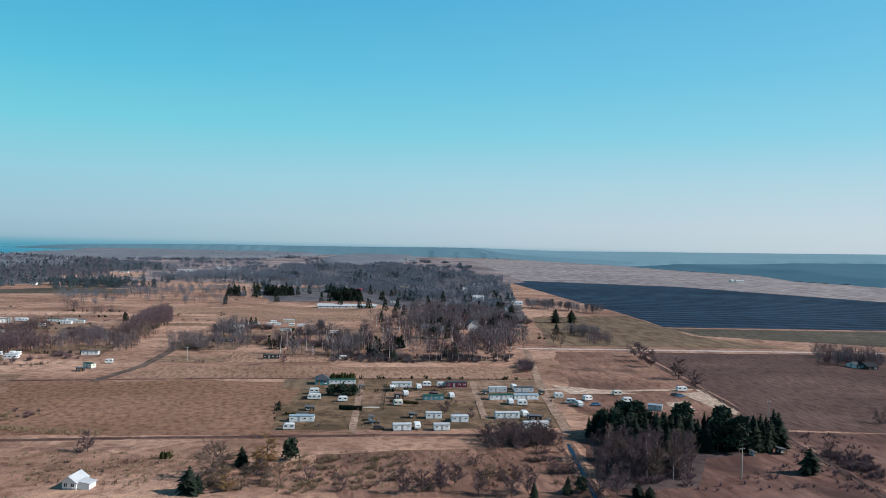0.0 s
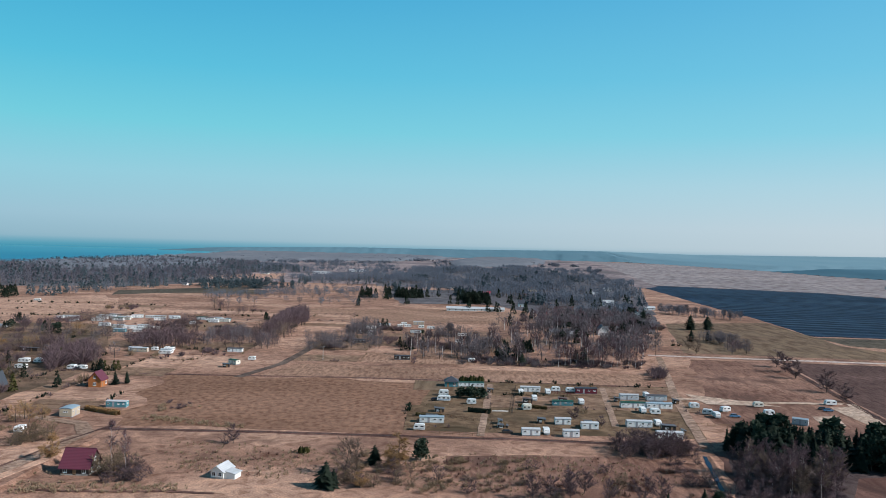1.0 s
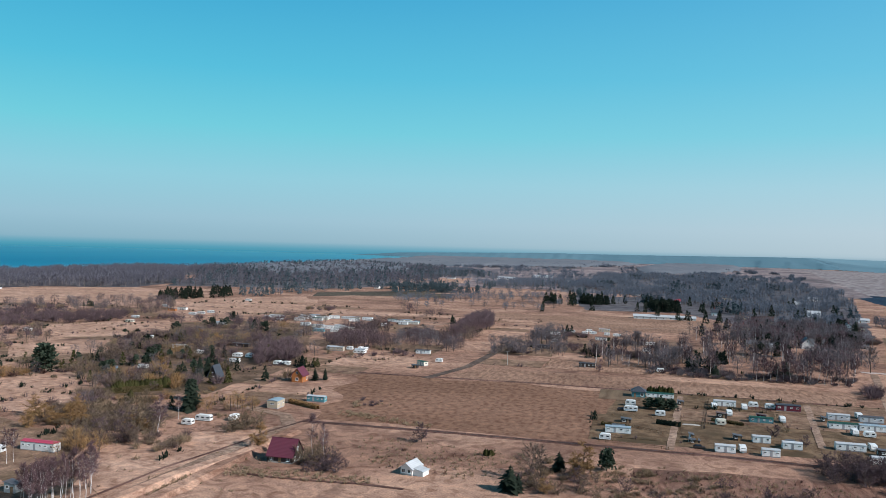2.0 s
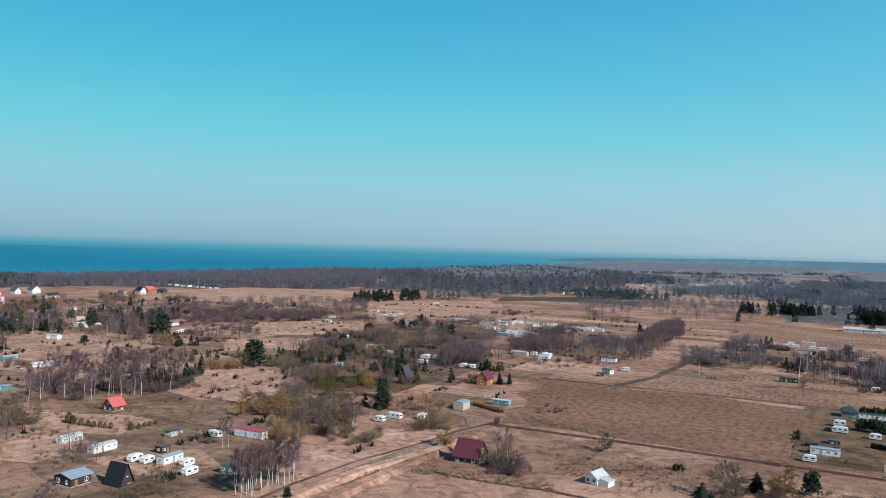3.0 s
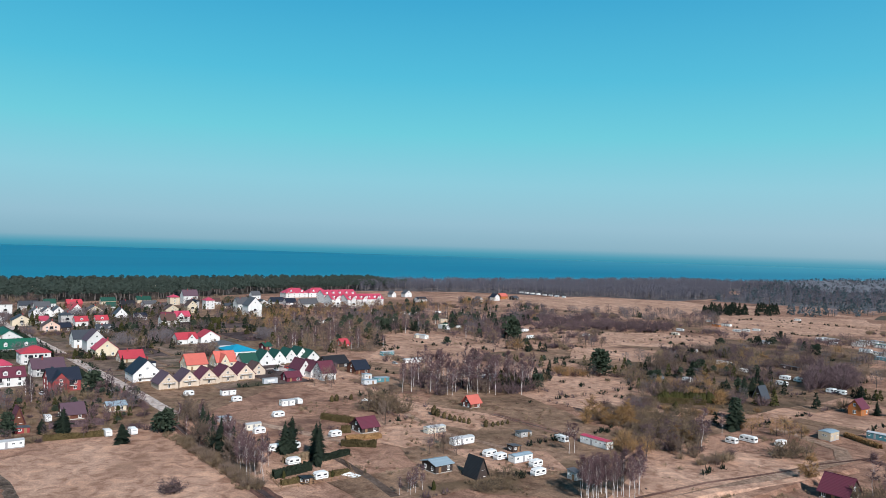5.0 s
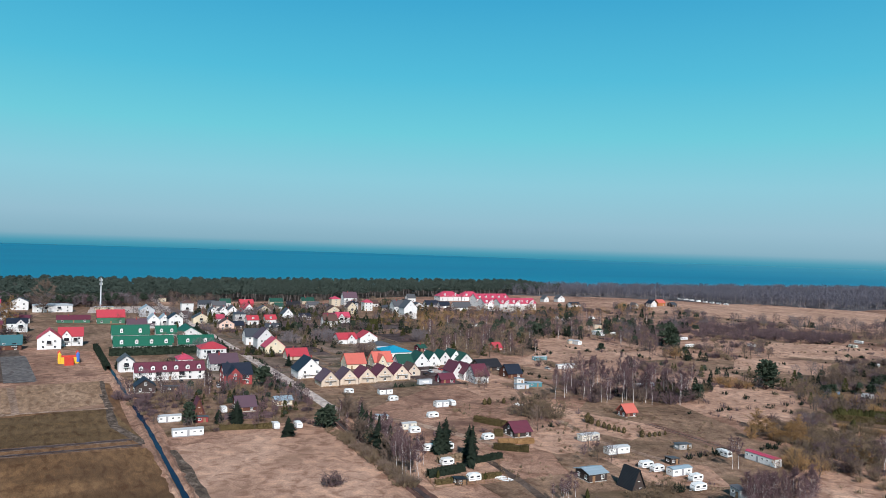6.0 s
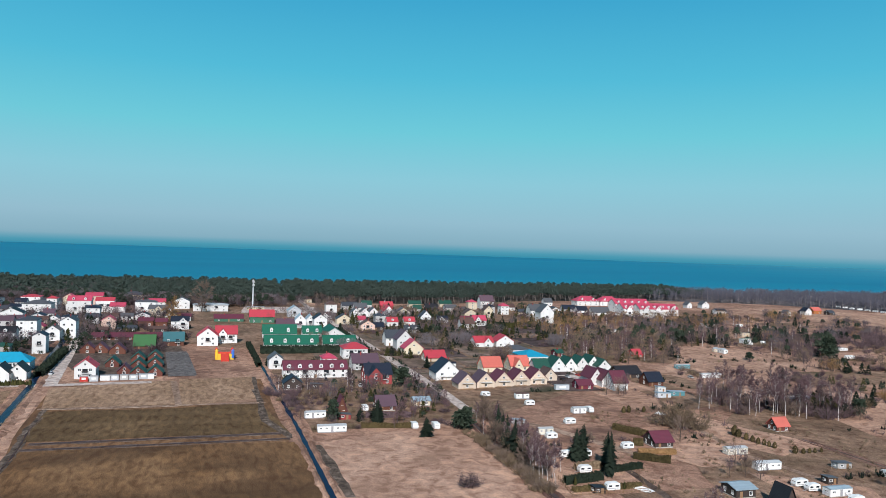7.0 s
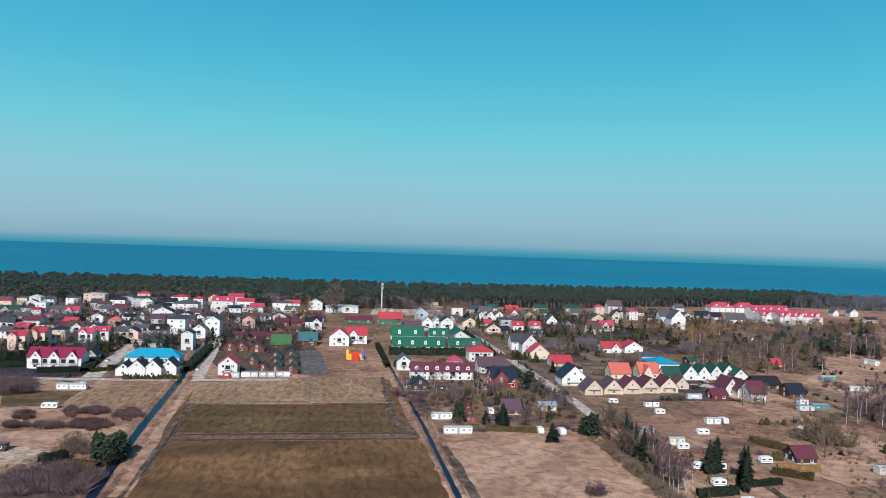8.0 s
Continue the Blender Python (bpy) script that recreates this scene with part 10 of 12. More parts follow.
wood("willows", "bare", 36, 5.2, 9.1, 700, [(-214.5, 85.8), (-184.6, 195), (-185.9, 253.5), (-223.6, 370.5), (-214.5, 429), (-429, 559), (-572, 429), (-572, 260), (-390, 136.5), (-325, 85.8)], "golden willows among garden plots", "twig_gold", "bark", 1.4, 5)
wood("bushes", "bush bush", 230, 2.54, 6.76, 701, [(-214.5, 448.5), (-188.5, 728), (-546, 780), (-728, 546), (-559, 435.5), (-429, 559)], "leafless brown bushes on far plots", "twig_purple twig_olive", "bark", 1.2, 9)
wood("bare_trees", "bare bare", 150, 5.85, 11.70, 702, [(-214.5, 448.5), (-188.5, 728), (-546, 780), (-728, 546), (-559, 435.5), (-429, 559)], "leafless trees among far plots", "twig twig_purple", "bark", 1.2, 8)
wood("evergreens", "spruce", 24, 3.58, 8.58, 703, [(-214.5, 448.5), (-188.5, 728), (-546, 780), (-728, 546), (-559, 435.5), (-429, 559)], "dark evergreens among far plots", "spruce", "bark", 1.2, 4)
wood("bushes", "bush bush", 200, 2.54, 6.76, 704, [(-572, 260), (-572, 429), (-728, 546), (-910, 624), (-832, 429), (-780, 273)], "leafless brown bushes in far gardens", "twig_purple twig_olive", "bark", 1.2, 9)
wood("bare_trees", "bare bare bare", 170, 6.50, 11.70, 705, [(-572, 260), (-572, 429), (-728, 546), (-910, 624), (-832, 429), (-780, 273)], "leafless trees in far gardens", "far_twig twig_purple twig_gold", "bark", 1.2, 8)
wood("evergreens", "spruce pine", 60, 3.9, 10.4, 706, [(-572, 260), (-572, 429), (-728, 546), (-910, 624), (-832, 429), (-780, 273)], "dark evergreens in far gardens", "spruce pine", "bark", 1.2, 7)
wood("bushes", "bush bush", 190, 2.54, 6.76, 707, [(-169, 457.6), (32.5, 475.8), (52, 533), (91, 767), (-26, 728), (-39, 650), (-169, 650)], "leafless bushes round far plots", "twig_purple twig", "bark", 1.2, 6)
wood("bare_trees", "bare birch", 130, 7.8, 14.3, 708, [(-169, 457.6), (32.5, 475.8), (52, 533), (91, 767), (-26, 728), (-39, 650), (-169, 650)], "leafless trees round far plots", "far_twig far_twig", "bark", 1.2, 7)
wood("evergreens", "spruce", 50, 3.9, 10.4, 709, [(-169, 457.6), (32.5, 475.8), (52, 533), (91, 767), (-26, 728), (-39, 650), (-169, 650)], "dark evergreens round far plots", "spruce", "bark", 1.2, 4)
wood("bushes", "bush bush spruce", 560, 1.3, 3.64, 710, [(-390, -195), (-390, -520), (-728, -520), (-806, -156), (-546, -195)], "bushes in town gardens", "twig_purple twig_olive spruce", "bark", 1.2, 4)
wood("bare_trees", "bare", 120, 6.5, 10.4, 711, [(-390, -195), (-390, -520), (-728, -520), (-806, -156), (-546, -195)], "leafless trees in town gardens", "far_twig", "bark", 1.2, 6)
wood("bushes", "bush bush spruce", 620, 1.3, 3.64, 712, [(-442, 58.5), (-546, 195), (-897, 247), (-884, -26), (-546, -39)], "bushes in village gardens", "twig_purple twig_olive spruce", "bark", 1.2, 4)
wood("bare_trees", "bare", 120, 6.5, 10.4, 713, [(-442, 58.5), (-546, 195), (-897, 247), (-884, -26), (-546, -39)], "leafless trees in village gardens", "far_twig", "bark", 1.2, 6)
wood("bushes", "bush bush", 60, 1.1, 2.6, 714, [(-33.8, 218.7), (36.8, 224.1), (38.6, 259.5), (16.3, 264.4), (-39.3, 252.7)], "reddish leafless bushes in the rough meadow", "twig_red twig", "bark", 1.2, 4)
wood("bushes", "bush bush", 90, 1.1, 2.8, 715, [(-69.4, 216), (-11.7, 220.4), (-14.2, 261.7), (-78.8, 255.9)], "pale brown bushes in the rough meadow", "twig_olive straw", "bark", 1.3, 4)
wood("bushes", "bush", 60, 1.3, 3.9, 716, [(132.8, 303.5), (136.6, 239.7), (159.8, 281.1), (153.8, 330.1)], "leafless bushes beside a ditch", "twig_purple", "bark", 1.2, 4)
wood("bushes", "bush bush", 24, 1.04, 2.34, 717, [(-191.7, 342.6), (-170.9, 358.7), (-144.5, 313.3), (-165.4, 296)], "brown weeds on field corners", "twig_purple straw", "bark", 1.3, 9)
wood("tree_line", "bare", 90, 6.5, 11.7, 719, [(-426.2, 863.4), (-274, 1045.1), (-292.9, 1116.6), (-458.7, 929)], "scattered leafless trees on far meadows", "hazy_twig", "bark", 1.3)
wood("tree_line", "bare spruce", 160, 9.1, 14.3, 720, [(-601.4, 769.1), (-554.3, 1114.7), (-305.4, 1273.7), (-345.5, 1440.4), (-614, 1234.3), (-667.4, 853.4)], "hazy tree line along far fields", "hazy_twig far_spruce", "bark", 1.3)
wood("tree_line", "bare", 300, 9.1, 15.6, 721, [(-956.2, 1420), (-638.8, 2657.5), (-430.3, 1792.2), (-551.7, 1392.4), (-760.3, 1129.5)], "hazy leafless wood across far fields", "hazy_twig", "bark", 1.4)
fence((-233.4, 66.8), (-216.9, 66.3), 1.3, "timber", "weathered grey timber garden fence")
fence((-216.9, 66.3), (-220.3, 90.5), 1.3, "timber", "weathered grey timber garden fence")
fence((-220.3, 90.5), (-239, 94.3), 1.3, "timber", "weathered grey timber garden fence")
shed(-220.2, 75.0, -81, L=3.4, W=3.0, h=2.0, wall="dark_wood", roof="black")
caravan(-222.2, 80.0, -81, L=4.4)
hedge((-220.8, 67.5), (-224.5, 90), 1.56, 1.82, "hedge_brown", 725, "low clipped garden hedge")
plant("thuja", -227.1, 70.2, 2.6, 222, 1, 1)
plant("thuja", -221.6, 72.6, 2.3, 259, 1, 2)
plant("thuja", -222.7, 84.0, 2.4, 296, 1, 3)

# more houses of the town
house(-750.2, -406.4, -81, L=9.0, W=9.6, eave=5.7, rise=2.6, wall="white", roof="slate", floors=2, far=True)
house(-595.6, -325.3, 9, L=9.6, W=8.7, eave=6.9, rise=1.3, wall="white", roof="red", hip=True, floors=3, far=True)
house(-752.8, -287.3, -81, L=9.5, W=9.6, eave=6.9, rise=3.1, wall="white", roof="navy", floors=2, far=True)
house(-611.6, -341.8, -81, L=7.3, W=9.6, eave=9.2, rise=1.7, wall="grey", roof="red", hip=True, floors=3, far=True)
house(-522.7, -233.8, -81, L=9.8, W=9.6, eave=5.7, rise=2.6, wall="cream", roof="grey", floors=2, far=True)
house(-711.5, -342.0, -81, L=8.5, W=9.6, eave=7.2, rise=3.2, wall="white", roof="slate", floors=2, far=True)
house(-804.1, -335.4, -81, L=12.5, W=9.6, eave=10.0, rise=1.9, wall="pink", roof="red", hip=True, floors=3, far=True)
house(-534.8, -291.5, 9, L=9.6, W=9.6, eave=6.9, rise=1.3, wall="white", roof="black", hip=True, floors=3, far=True)
house(-545.1, -325.7, -81, L=9.6, W=9.6, eave=6.6, rise=3.0, wall="white", roof="slate", floors=2, far=True)
house(-503.4, -248.5, -81, L=8.6, W=9.6, eave=6.2, rise=2.9, wall="white", roof="crimson", floors=2, far=True)
house(-637.6, -363.9, 9, L=9.6, W=11.5, eave=7.4, rise=1.4, wall="white", roof="brown", hip=True, floors=3, far=True)
house(-623.3, -204.0, 9, L=9.6, W=9.9, eave=7.7, rise=1.4, wall="white", roof="navy", hip=True, floors=3, far=True)
house(-602.9, -241.1, -81, L=11.0, W=9.6, eave=6.4, rise=2.9, wall="grey", roof="purple", floors=2, far=True)
house(-805.4, -262.6, 9, L=9.6, W=11.3, eave=7.8, rise=3.5, wall="cream", roof="crimson", floors=2, far=True)
house(-675.1, -404.4, 9, L=9.6, W=10.0, eave=9.4, rise=1.7, wall="cream", roof="red", hip=True, floors=3, far=True)
house(-573.9, -208.3, 9, L=9.6, W=8.0, eave=5.7, rise=2.6, wall="cream", roof="crimson", floors=2, far=True)
house(-566.8, -291.5, -81, L=9.4, W=9.6, eave=6.0, rise=2.7, wall="cream", roof="crimson", floors=2, far=True)
house(-570.7, -302.4, -81, L=7.4, W=9.6, eave=5.5, rise=2.4, wall="beige", roof="black", floors=2, far=True)
house(-750.8, -259.9, -81, L=8.6, W=9.6, eave=10.9, rise=2.0, wall="white", roof="red", hip=True, floors=3, far=True)
house(-621.2, -224.0, -81, L=11.2, W=9.6, eave=5.2, rise=2.4, wall="beige", roof="brown", floors=2, far=True)
house(-660.1, -231.1, -81, L=8.2, W=9.6, eave=6.6, rise=3.0, wall="white", roof="purple", floors=2, far=True)
house(-761.3, -331.8, -81, L=9.3, W=9.6, eave=10.0, rise=1.9, wall="grey", roof="slate", hip=True, floors=3, far=True)
house(-660.6, -300.4, -81, L=10.6, W=9.6, eave=5.6, rise=2.5, wall="white", roof="purple", floors=2, far=True)
house(-524.5, -227.6, 9, L=9.6, W=9.4, eave=5.5, rise=2.4, wall="pink", roof="navy", floors=2, far=True)
house(-527.3, -304.9, -81, L=8.4, W=9.6, eave=5.5, rise=2.5, wall="grey", roof="crimson", floors=2, far=True)
house(-540.0, -274.5, -81, L=9.9, W=9.6, eave=6.0, rise=2.7, wall="white", roof="brown", floors=2, far=True)
house(-612.5, -237.3, -81, L=11.3, W=9.6, eave=6.1, rise=2.8, wall="pink", roof="purple", floors=2, far=True)
house(-683.4, -267.1, 9, L=9.6, W=10.9, eave=5.5, rise=2.4, wall="white", roof="black", floors=2, far=True)
house(-499.0, -263.9, 9, L=9.6, W=7.9, eave=8.5, rise=1.6, wall="beige", roof="navy", hip=True, floors=3, far=True)
house(-508.2, -284.7, 9, L=9.6, W=9.4, eave=5.6, rise=2.5, wall="white", roof="brown", floors=2, far=True)
house(-684.8, -204.7, -81, L=10.5, W=9.6, eave=9.0, rise=1.7, wall="white", roof="navy", hip=True, floors=3, far=True)
house(-616.3, -173.0, 9, L=9.6, W=9.9, eave=6.5, rise=3.0, wall="pink", roof="crimson", floors=2, far=True)
house(-716.6, -161.4, -81, L=11.6, W=9.6, eave=6.5, rise=3.0, wall="cream", roof="grey", floors=2, far=True)
house(-620.0, -122.1, -81, L=12.9, W=9.6, eave=6.5, rise=3.0, wall="white", roof="navy", floors=2, far=True)
house(-663.4, -137.3, 9, L=9.6, W=9.9, eave=6.0, rise=2.7, wall="white", roof="black", floors=2, far=True)
house(-669.7, -161.3, 9, L=9.6, W=11.2, eave=5.3, rise=2.4, wall="white", roof="black", floors=2, far=True)
house(-793.3, -154.1, 9, L=9.6, W=14.4, eave=7.7, rise=3.5, wall="white", roof="grey", floors=2, far=True)
house(-730.1, -155.3, -81, L=9.8, W=9.6, eave=5.9, rise=2.7, wall="white", roof="grey", floors=2, far=True)
house(-742.0, 45.0, 9, L=9.6, W=9.3, eave=6.3, rise=5.1, wall="white", roof="red", floors=2, far=True)
house(-743.5, 124.0, 9, L=9.6, W=13.6, eave=5.4, rise=4.4, wall="cream", roof="brown", floors=2, far=True)
house(-678.4, 2.8, 9, L=9.6, W=12.9, eave=4.7, rise=3.8, wall="cream", roof="slate", floors=2, far=True)
house(-633.3, 21.4, 9, L=9.6, W=11.6, eave=4.6, rise=3.7, wall="pink", roof="brown", floors=2, far=True)
house(-651.2, 105.7, -81, L=11.7, W=9.6, eave=5.4, rise=4.5, wall="white", roof="brown", floors=2, far=True)
house(-857.5, 145.5, 9, L=9.6, W=10.2, eave=8.1, rise=2.7, wall="beige", roof="crimson", hip=True, floors=3, far=True)
house(-693.4, 35.0, 9, L=9.6, W=9.6, eave=6.5, rise=2.2, wall="grey", roof="slate", hip=True, floors=3, far=True)
house(-702.2, 76.1, 9, L=9.6, W=9.3, eave=5.9, rise=4.9, wall="white", roof="slate", floors=2, far=True)
house(-790.6, 20.0, -81, L=12.9, W=9.6, eave=5.2, rise=4.2, wall="white", roof="grey", floors=2, far=True)
house(-685.7, 122.7, -81, L=11.9, W=9.6, eave=4.9, rise=4.0, wall="white", roof="crimson", floors=2, far=True)
house(-747.5, 59.4, 9, L=9.6, W=13.7, eave=5.1, rise=4.2, wall="cream", roof="grey", floors=2, far=True)
house(-773.4, -9.1, 9, L=9.6, W=10.8, eave=9.0, rise=3.0, wall="white", roof="brown", hip=True, floors=3, far=True)
house(-820.0, 215.5, -81, L=14.0, W=9.6, eave=5.3, rise=4.3, wall="white", roof="purple", floors=2, far=True)
house(-816.6, 157.3, -81, L=10.1, W=9.6, eave=6.8, rise=2.3, wall="grey", roof="navy", hip=True, floors=3, far=True)
house(-803.0, 170.2, -81, L=9.0, W=9.6, eave=8.8, rise=2.9, wall="white", roof="crimson", hip=True, floors=3, far=True)
house(-799.8, 223.9, 9, L=9.6, W=15.1, eave=5.1, rise=4.2, wall="white", roof="slate", floors=2, far=True)
wood("evergreens", "spruce pine", 170, 3.25, 7.8, 783, [(-390, -195), (-390, -520), (-728, -520), (-806, -156), (-546, -195)], "dark evergreens in town gardens", "spruce pine", "bark", 1.4, 6)
wood("evergreens", "spruce pine", 170, 3.25, 8.45, 784, [(-442, 58.5), (-546, 195), (-897, 247), (-884, -26), (-546, -39)], "dark evergreens in village gardens", "spruce pine", "bark", 1.4, 6)
wood("evergreens", "spruce pine", 55, 3.90, 9.36, 785, [(-214.5, 85.8), (-184.6, 195), (-185.9, 253.5), (-223.6, 370.5), (-214.5, 429), (-429, 559), (-572, 429), (-572, 260), (-390, 136.5), (-325, 85.8)], "dark evergreens among garden plots", "spruce pine", "bark", 1.5, 6)
wood("evergreens", "spruce pine", 60, 4.29, 10.01, 786, [(-572, 260), (-572, 429), (-728, 546), (-910, 624), (-832, 429), (-780, 273)], "dark evergreens in far gardens", "spruce pine", "bark", 1.5, 7)
wood("evergreens", "spruce spruce", 150, 2.6, 6.5, 787, [(-390, -195), (-390, -520), (-728, -520), (-806, -156), (-546, -195)], "dark evergreens in town gardens", "spruce thuja", "bark", 1.3, 4)
wood("evergreens", "spruce spruce", 120, 2.60, 7.15, 788, [(-442, 58.5), (-546, 195), (-897, 247), (-884, -26), (-546, -39)], "dark evergreens in village gardens", "spruce thuja", "bark", 1.3, 4)

# belt along the roadside ditch
plant("pine_tree", -296.4, 47.7, 8.3, 33, 1.3, 4)
plant("old_spruce", -260.3, 59.0, 10.5, 70, 1.2, 0)
plant("old_spruce", -267.8, 57.9, 8.1, 107, 1.3, 1)
plant("spruce_tree", -254.8, 79.1, 11.1, 144, 1.2, 2)
plant("old_spruce", -255.3, 81.2, 8.6, 181, 1.2, 3)
plant("old_spruce", -245.4, 86.7, 12.1, 218, 0.9, 4)
plant("old_spruce", -286.6, 31.4, 7.4, 255, 1.3, 0)
plant("birch_tree", -236.2, 59.4, 11.6, 292, 1, 1)
plant("birch_tree", -232.0, 60.3, 12.2, 329, 1, 2)
plant("birch_tree", -229.7, 62.2, 11.8, 6, 1, 3)
plant("birch_tree", -226.4, 63.8, 11.4, 43, 1, 4)
plant("birch_tree", -241.2, 59.7, 10.8, 80, 1, 0)
plant("bare_tree", -274.1, 54.8, 9.4, 117, 1.2, 1)
plant("bare_tree", -246.6, 58.2, 8.9, 154, 1, 2)
hedge((-242.3, 74.9), (-246.4, 89.1), 1.82, 2.6, "twig_olive", 803, "ragged brown hedge before caravan plots")
hedge((-228.2, 67.2), (-232.4, 80.5), 2.08, 2.86, "spruce", 804, "dark clipped hedge beside a caravan")
hedge((-240.1, 86.8), (-244.6, 98.1), 1.82, 2.34, "spruce", 805, "dark clipped hedge round a garden")
hedge((-298.1, 107.8), (-285.9, 116.9), 2.08, 2.86, "hedge_brown", 806, "ragged olive-brown hedge beside a cabin")
wood("bushes", "bush bush", 60, 2.34, 4.42, 807, [(-284.1, 51.5), (-249.3, 59.7), (-220, 61.7), (-219.5, 57.7), (-245.7, 53.9), (-281.2, 49.2)], "leafless brown bushes along the roadside ditch", "twig twig_olive", "bark", 1.5)
scrub(300, 0.65, 2.08, 808, [(-298.7, 48.6), (-249.3, 59.7), (-215.2, 63.4), (-219.6, 55.5), (-253.3, 52.3), (-291.4, 45.6)], "twig_olive", "brown weeds along the roadside ditch")

# dark yards and hedges of the town
patch("yard", [(-434.3, -265.2), (-438.6, -248), (-380.2, -214.7), (-370.9, -226.8)], "shaded_asphalt", 0.148, "dark asphalt yard beside a guest house", bend=0)
patch("yard", [(-425.6, -212.6), (-452.8, -210.2), (-386, -188.1), (-383, -193.9)], "shaded_asphalt", 0.148, "dark asphalt parking yard", bend=0)
hedge((-426.6, -260.5), (-436.6, -246.9), 3.9, 3.9, "spruce", 811, "tall dark evergreen hedge")
hedge((-386.4, -217.3), (-392.3, -198.5), 3.25, 3.38, "spruce", 812, "tall dark evergreen hedge")
hedge((-520.7, -241.5), (-497.3, -218.5), 3.25, 3.38, "spruce", 813, "tall dark evergreen hedge")
hedge((-402.2, -146.5), (-490.2, -163), 3.9, 3.9, "spruce", 814, "tall dark evergreen hedge")
hedge((-703.2, 23.3), (-692.8, 93), 2.86, 3.38, "spruce", 815, "dark evergreen garden hedge")
hedge((-662.7, 136.6), (-692.5, 177.5), 3.9, 4.42, "thuja", 816, "tall olive-green clipped garden hedge")
hedge((-450.5, 26.1), (-419.3, 30.3), 2.6, 2.86, "spruce", 817, "dark evergreen garden hedge")
plant("pine_tree", -384.0, 30.5, 9.5, 26, 1.4, 3)
plant("spruce_tree", -445.7, 49.4, 7.8, 63, 1.3, 4)
plant("old_spruce", -311.3, 14.5, 9.1, 100, 1.3, 0)
plant("old_spruce", -310.2, 7.6, 5.9, 137, 1.2, 1)
plant("spruce_tree", -315.3, -3.3, 7.8, 174, 1.2, 2)
lane("track", [(-331.7, -117.5), (-316.9, -115.8), (-306, -113.2), (-296.8, -112.9), (-279.3, -108.5), (-260.1, -104.3), (-243.1, -101.5), (-225.5, -98), (-207.7, -94.6)], 1.5, "mud", 0.186, "grey rutted muddy strip beside a field", waver=1.1)
ditch([(-316, -114.6), (-297, -111.6), (-280, -107.4), (-260, -103.1), (-243, -100.3), (-226, -96.8)], 0.7, "wet muddy rut beside a field", water=False, bank=0.5, height=0.25, earth="mud")
lane("track", [(-375.6, -41.1), (-343.4, -34.1), (-311, -28.7)], 1.495, "mud", 0.188, "grey muddy strip beside a field")
wood("evergreens", "spruce pine", 210, 3.25, 7.80, 825, [(-416, -252.5), (-443.4, -210.9), (-541.9, -168.8), (-649.6, -135), (-741.1, -285.1), (-687.3, -415.8)], "dark evergreens between town houses", "spruce spruce", "bark", 1.3, 4)
wood("evergreens", "spruce pine", 150, 3.25, 7.80, 826, [(-586.9, -14.8), (-563.9, 192.9), (-805.4, 275.4), (-803.8, 3.4)], "dark evergreens between village houses", "spruce spruce", "bark", 1.3, 4)
plant("willow_tree", -264.8, 219.4, 8.4, 359, 1.2, 2)
plant("willow_tree", -253.6, 214.8, 7.2, 36, 1.2, 3)
plant("willow_tree", -252.0, 227.8, 8.4, 73, 1.2, 4)
plant("willow_tree", -220.6, 261.1, 6.5, 110, 1.2, 0)
hedge((-262.7, 214.5), (-238.1, 221.6), 2.08, 3.38, "twig_gold", 831, "orange-brown leafless garden hedge")
hedge((-278.3, 262.6), (-261, 284.8), 2.08, 3.12, "hedge_brown", 832, "ragged olive-gold garden hedge")
hedge((-194.9, 291), (-176.6, 285), 1.82, 2.08, "twig_gold", 833, "low rusty garden hedge")
hedge((-262.8, 104.2), (-260.9, 117.5), 1.82, 2.08, "twig_gold", 834, "low rusty garden hedge")
wood("willows", "bare bush", 60, 3.25, 7.8, 835, [(-420.1, 221.9), (-351.3, 522.9), (-221.5, 335.6), (-231.3, 221.6), (-306.4, 203.6)], "golden and rusty willows among garden plots", "twig_gold twig_gold", "bark", 1.4, 6)

# dark evergreens standing out on the garden plots
for x, y, h, wide, kind in ((-493.7, 274.2, 5.0, 1.6, "pine_tree"), (-503.4, 339.6, 14.0, 1.1, "pine_tree"), (-419.8, 253.7, 7.2, 1.3, "old_spruce"), (-321.0, 222.1, 8.0, 1.3, "old_spruce"), (-326.0, 226.0, 9.0, 1.2, "old_spruce"), (-322.0, 231.5, 7.5, 1.4, "pine_tree"), (-345.9, 255.9, 5.1, 1.5, "old_spruce"), (-316.0, 303.0, 6.5, 1.5, "pine_tree"), (-320.0, 311.0, 6.0, 1.5, "pine_tree"), (-339.0, 360.0, 6.0, 1.7, "pine_tree"), (-343.0, 369.0, 6.0, 1.7, "pine_tree"), (-251.8, 255.7, 6.0, 1.3, "thuja"), (-219.9, 255.8, 13.5, 1.1, "old_spruce"), (-279.6, 319.3, 8.4, 1.2, "spruce_tree"), (-284.4, 338.1, 7.8, 1.2, "spruce_tree"), (-282.8, 342.8, 7.4, 1.1, "spruce_tree"), (-279.0, 344.1, 6.0, 1.2, "spruce_tree"), (-321.1, 337.3, 5.0, 1.6, "pine_tree"), (-299.1, 45.5, 6.7, 1.3, "pine_tree")):
    plant(kind, x, y, h, x * 7, wide, int(abs(y)), "beside garden plots", "dark evergreens of the plots")
wood("conifers", "spruce spruce", 16, 6, 9.5, 1060, [(-592, 262), (-568, 292), (-578, 298), (-602, 268)], "row of dark conifers behind an open plot", "spruce spruce", "bark", 1.4)
wood("shrubs", "bare", 7, 9, 12, 1061, [(-347, 328), (-333, 342), (-342, 348), (-354, 336)], "broad grey-brown leafless trees among plots", "twig", "bark", 1.7)
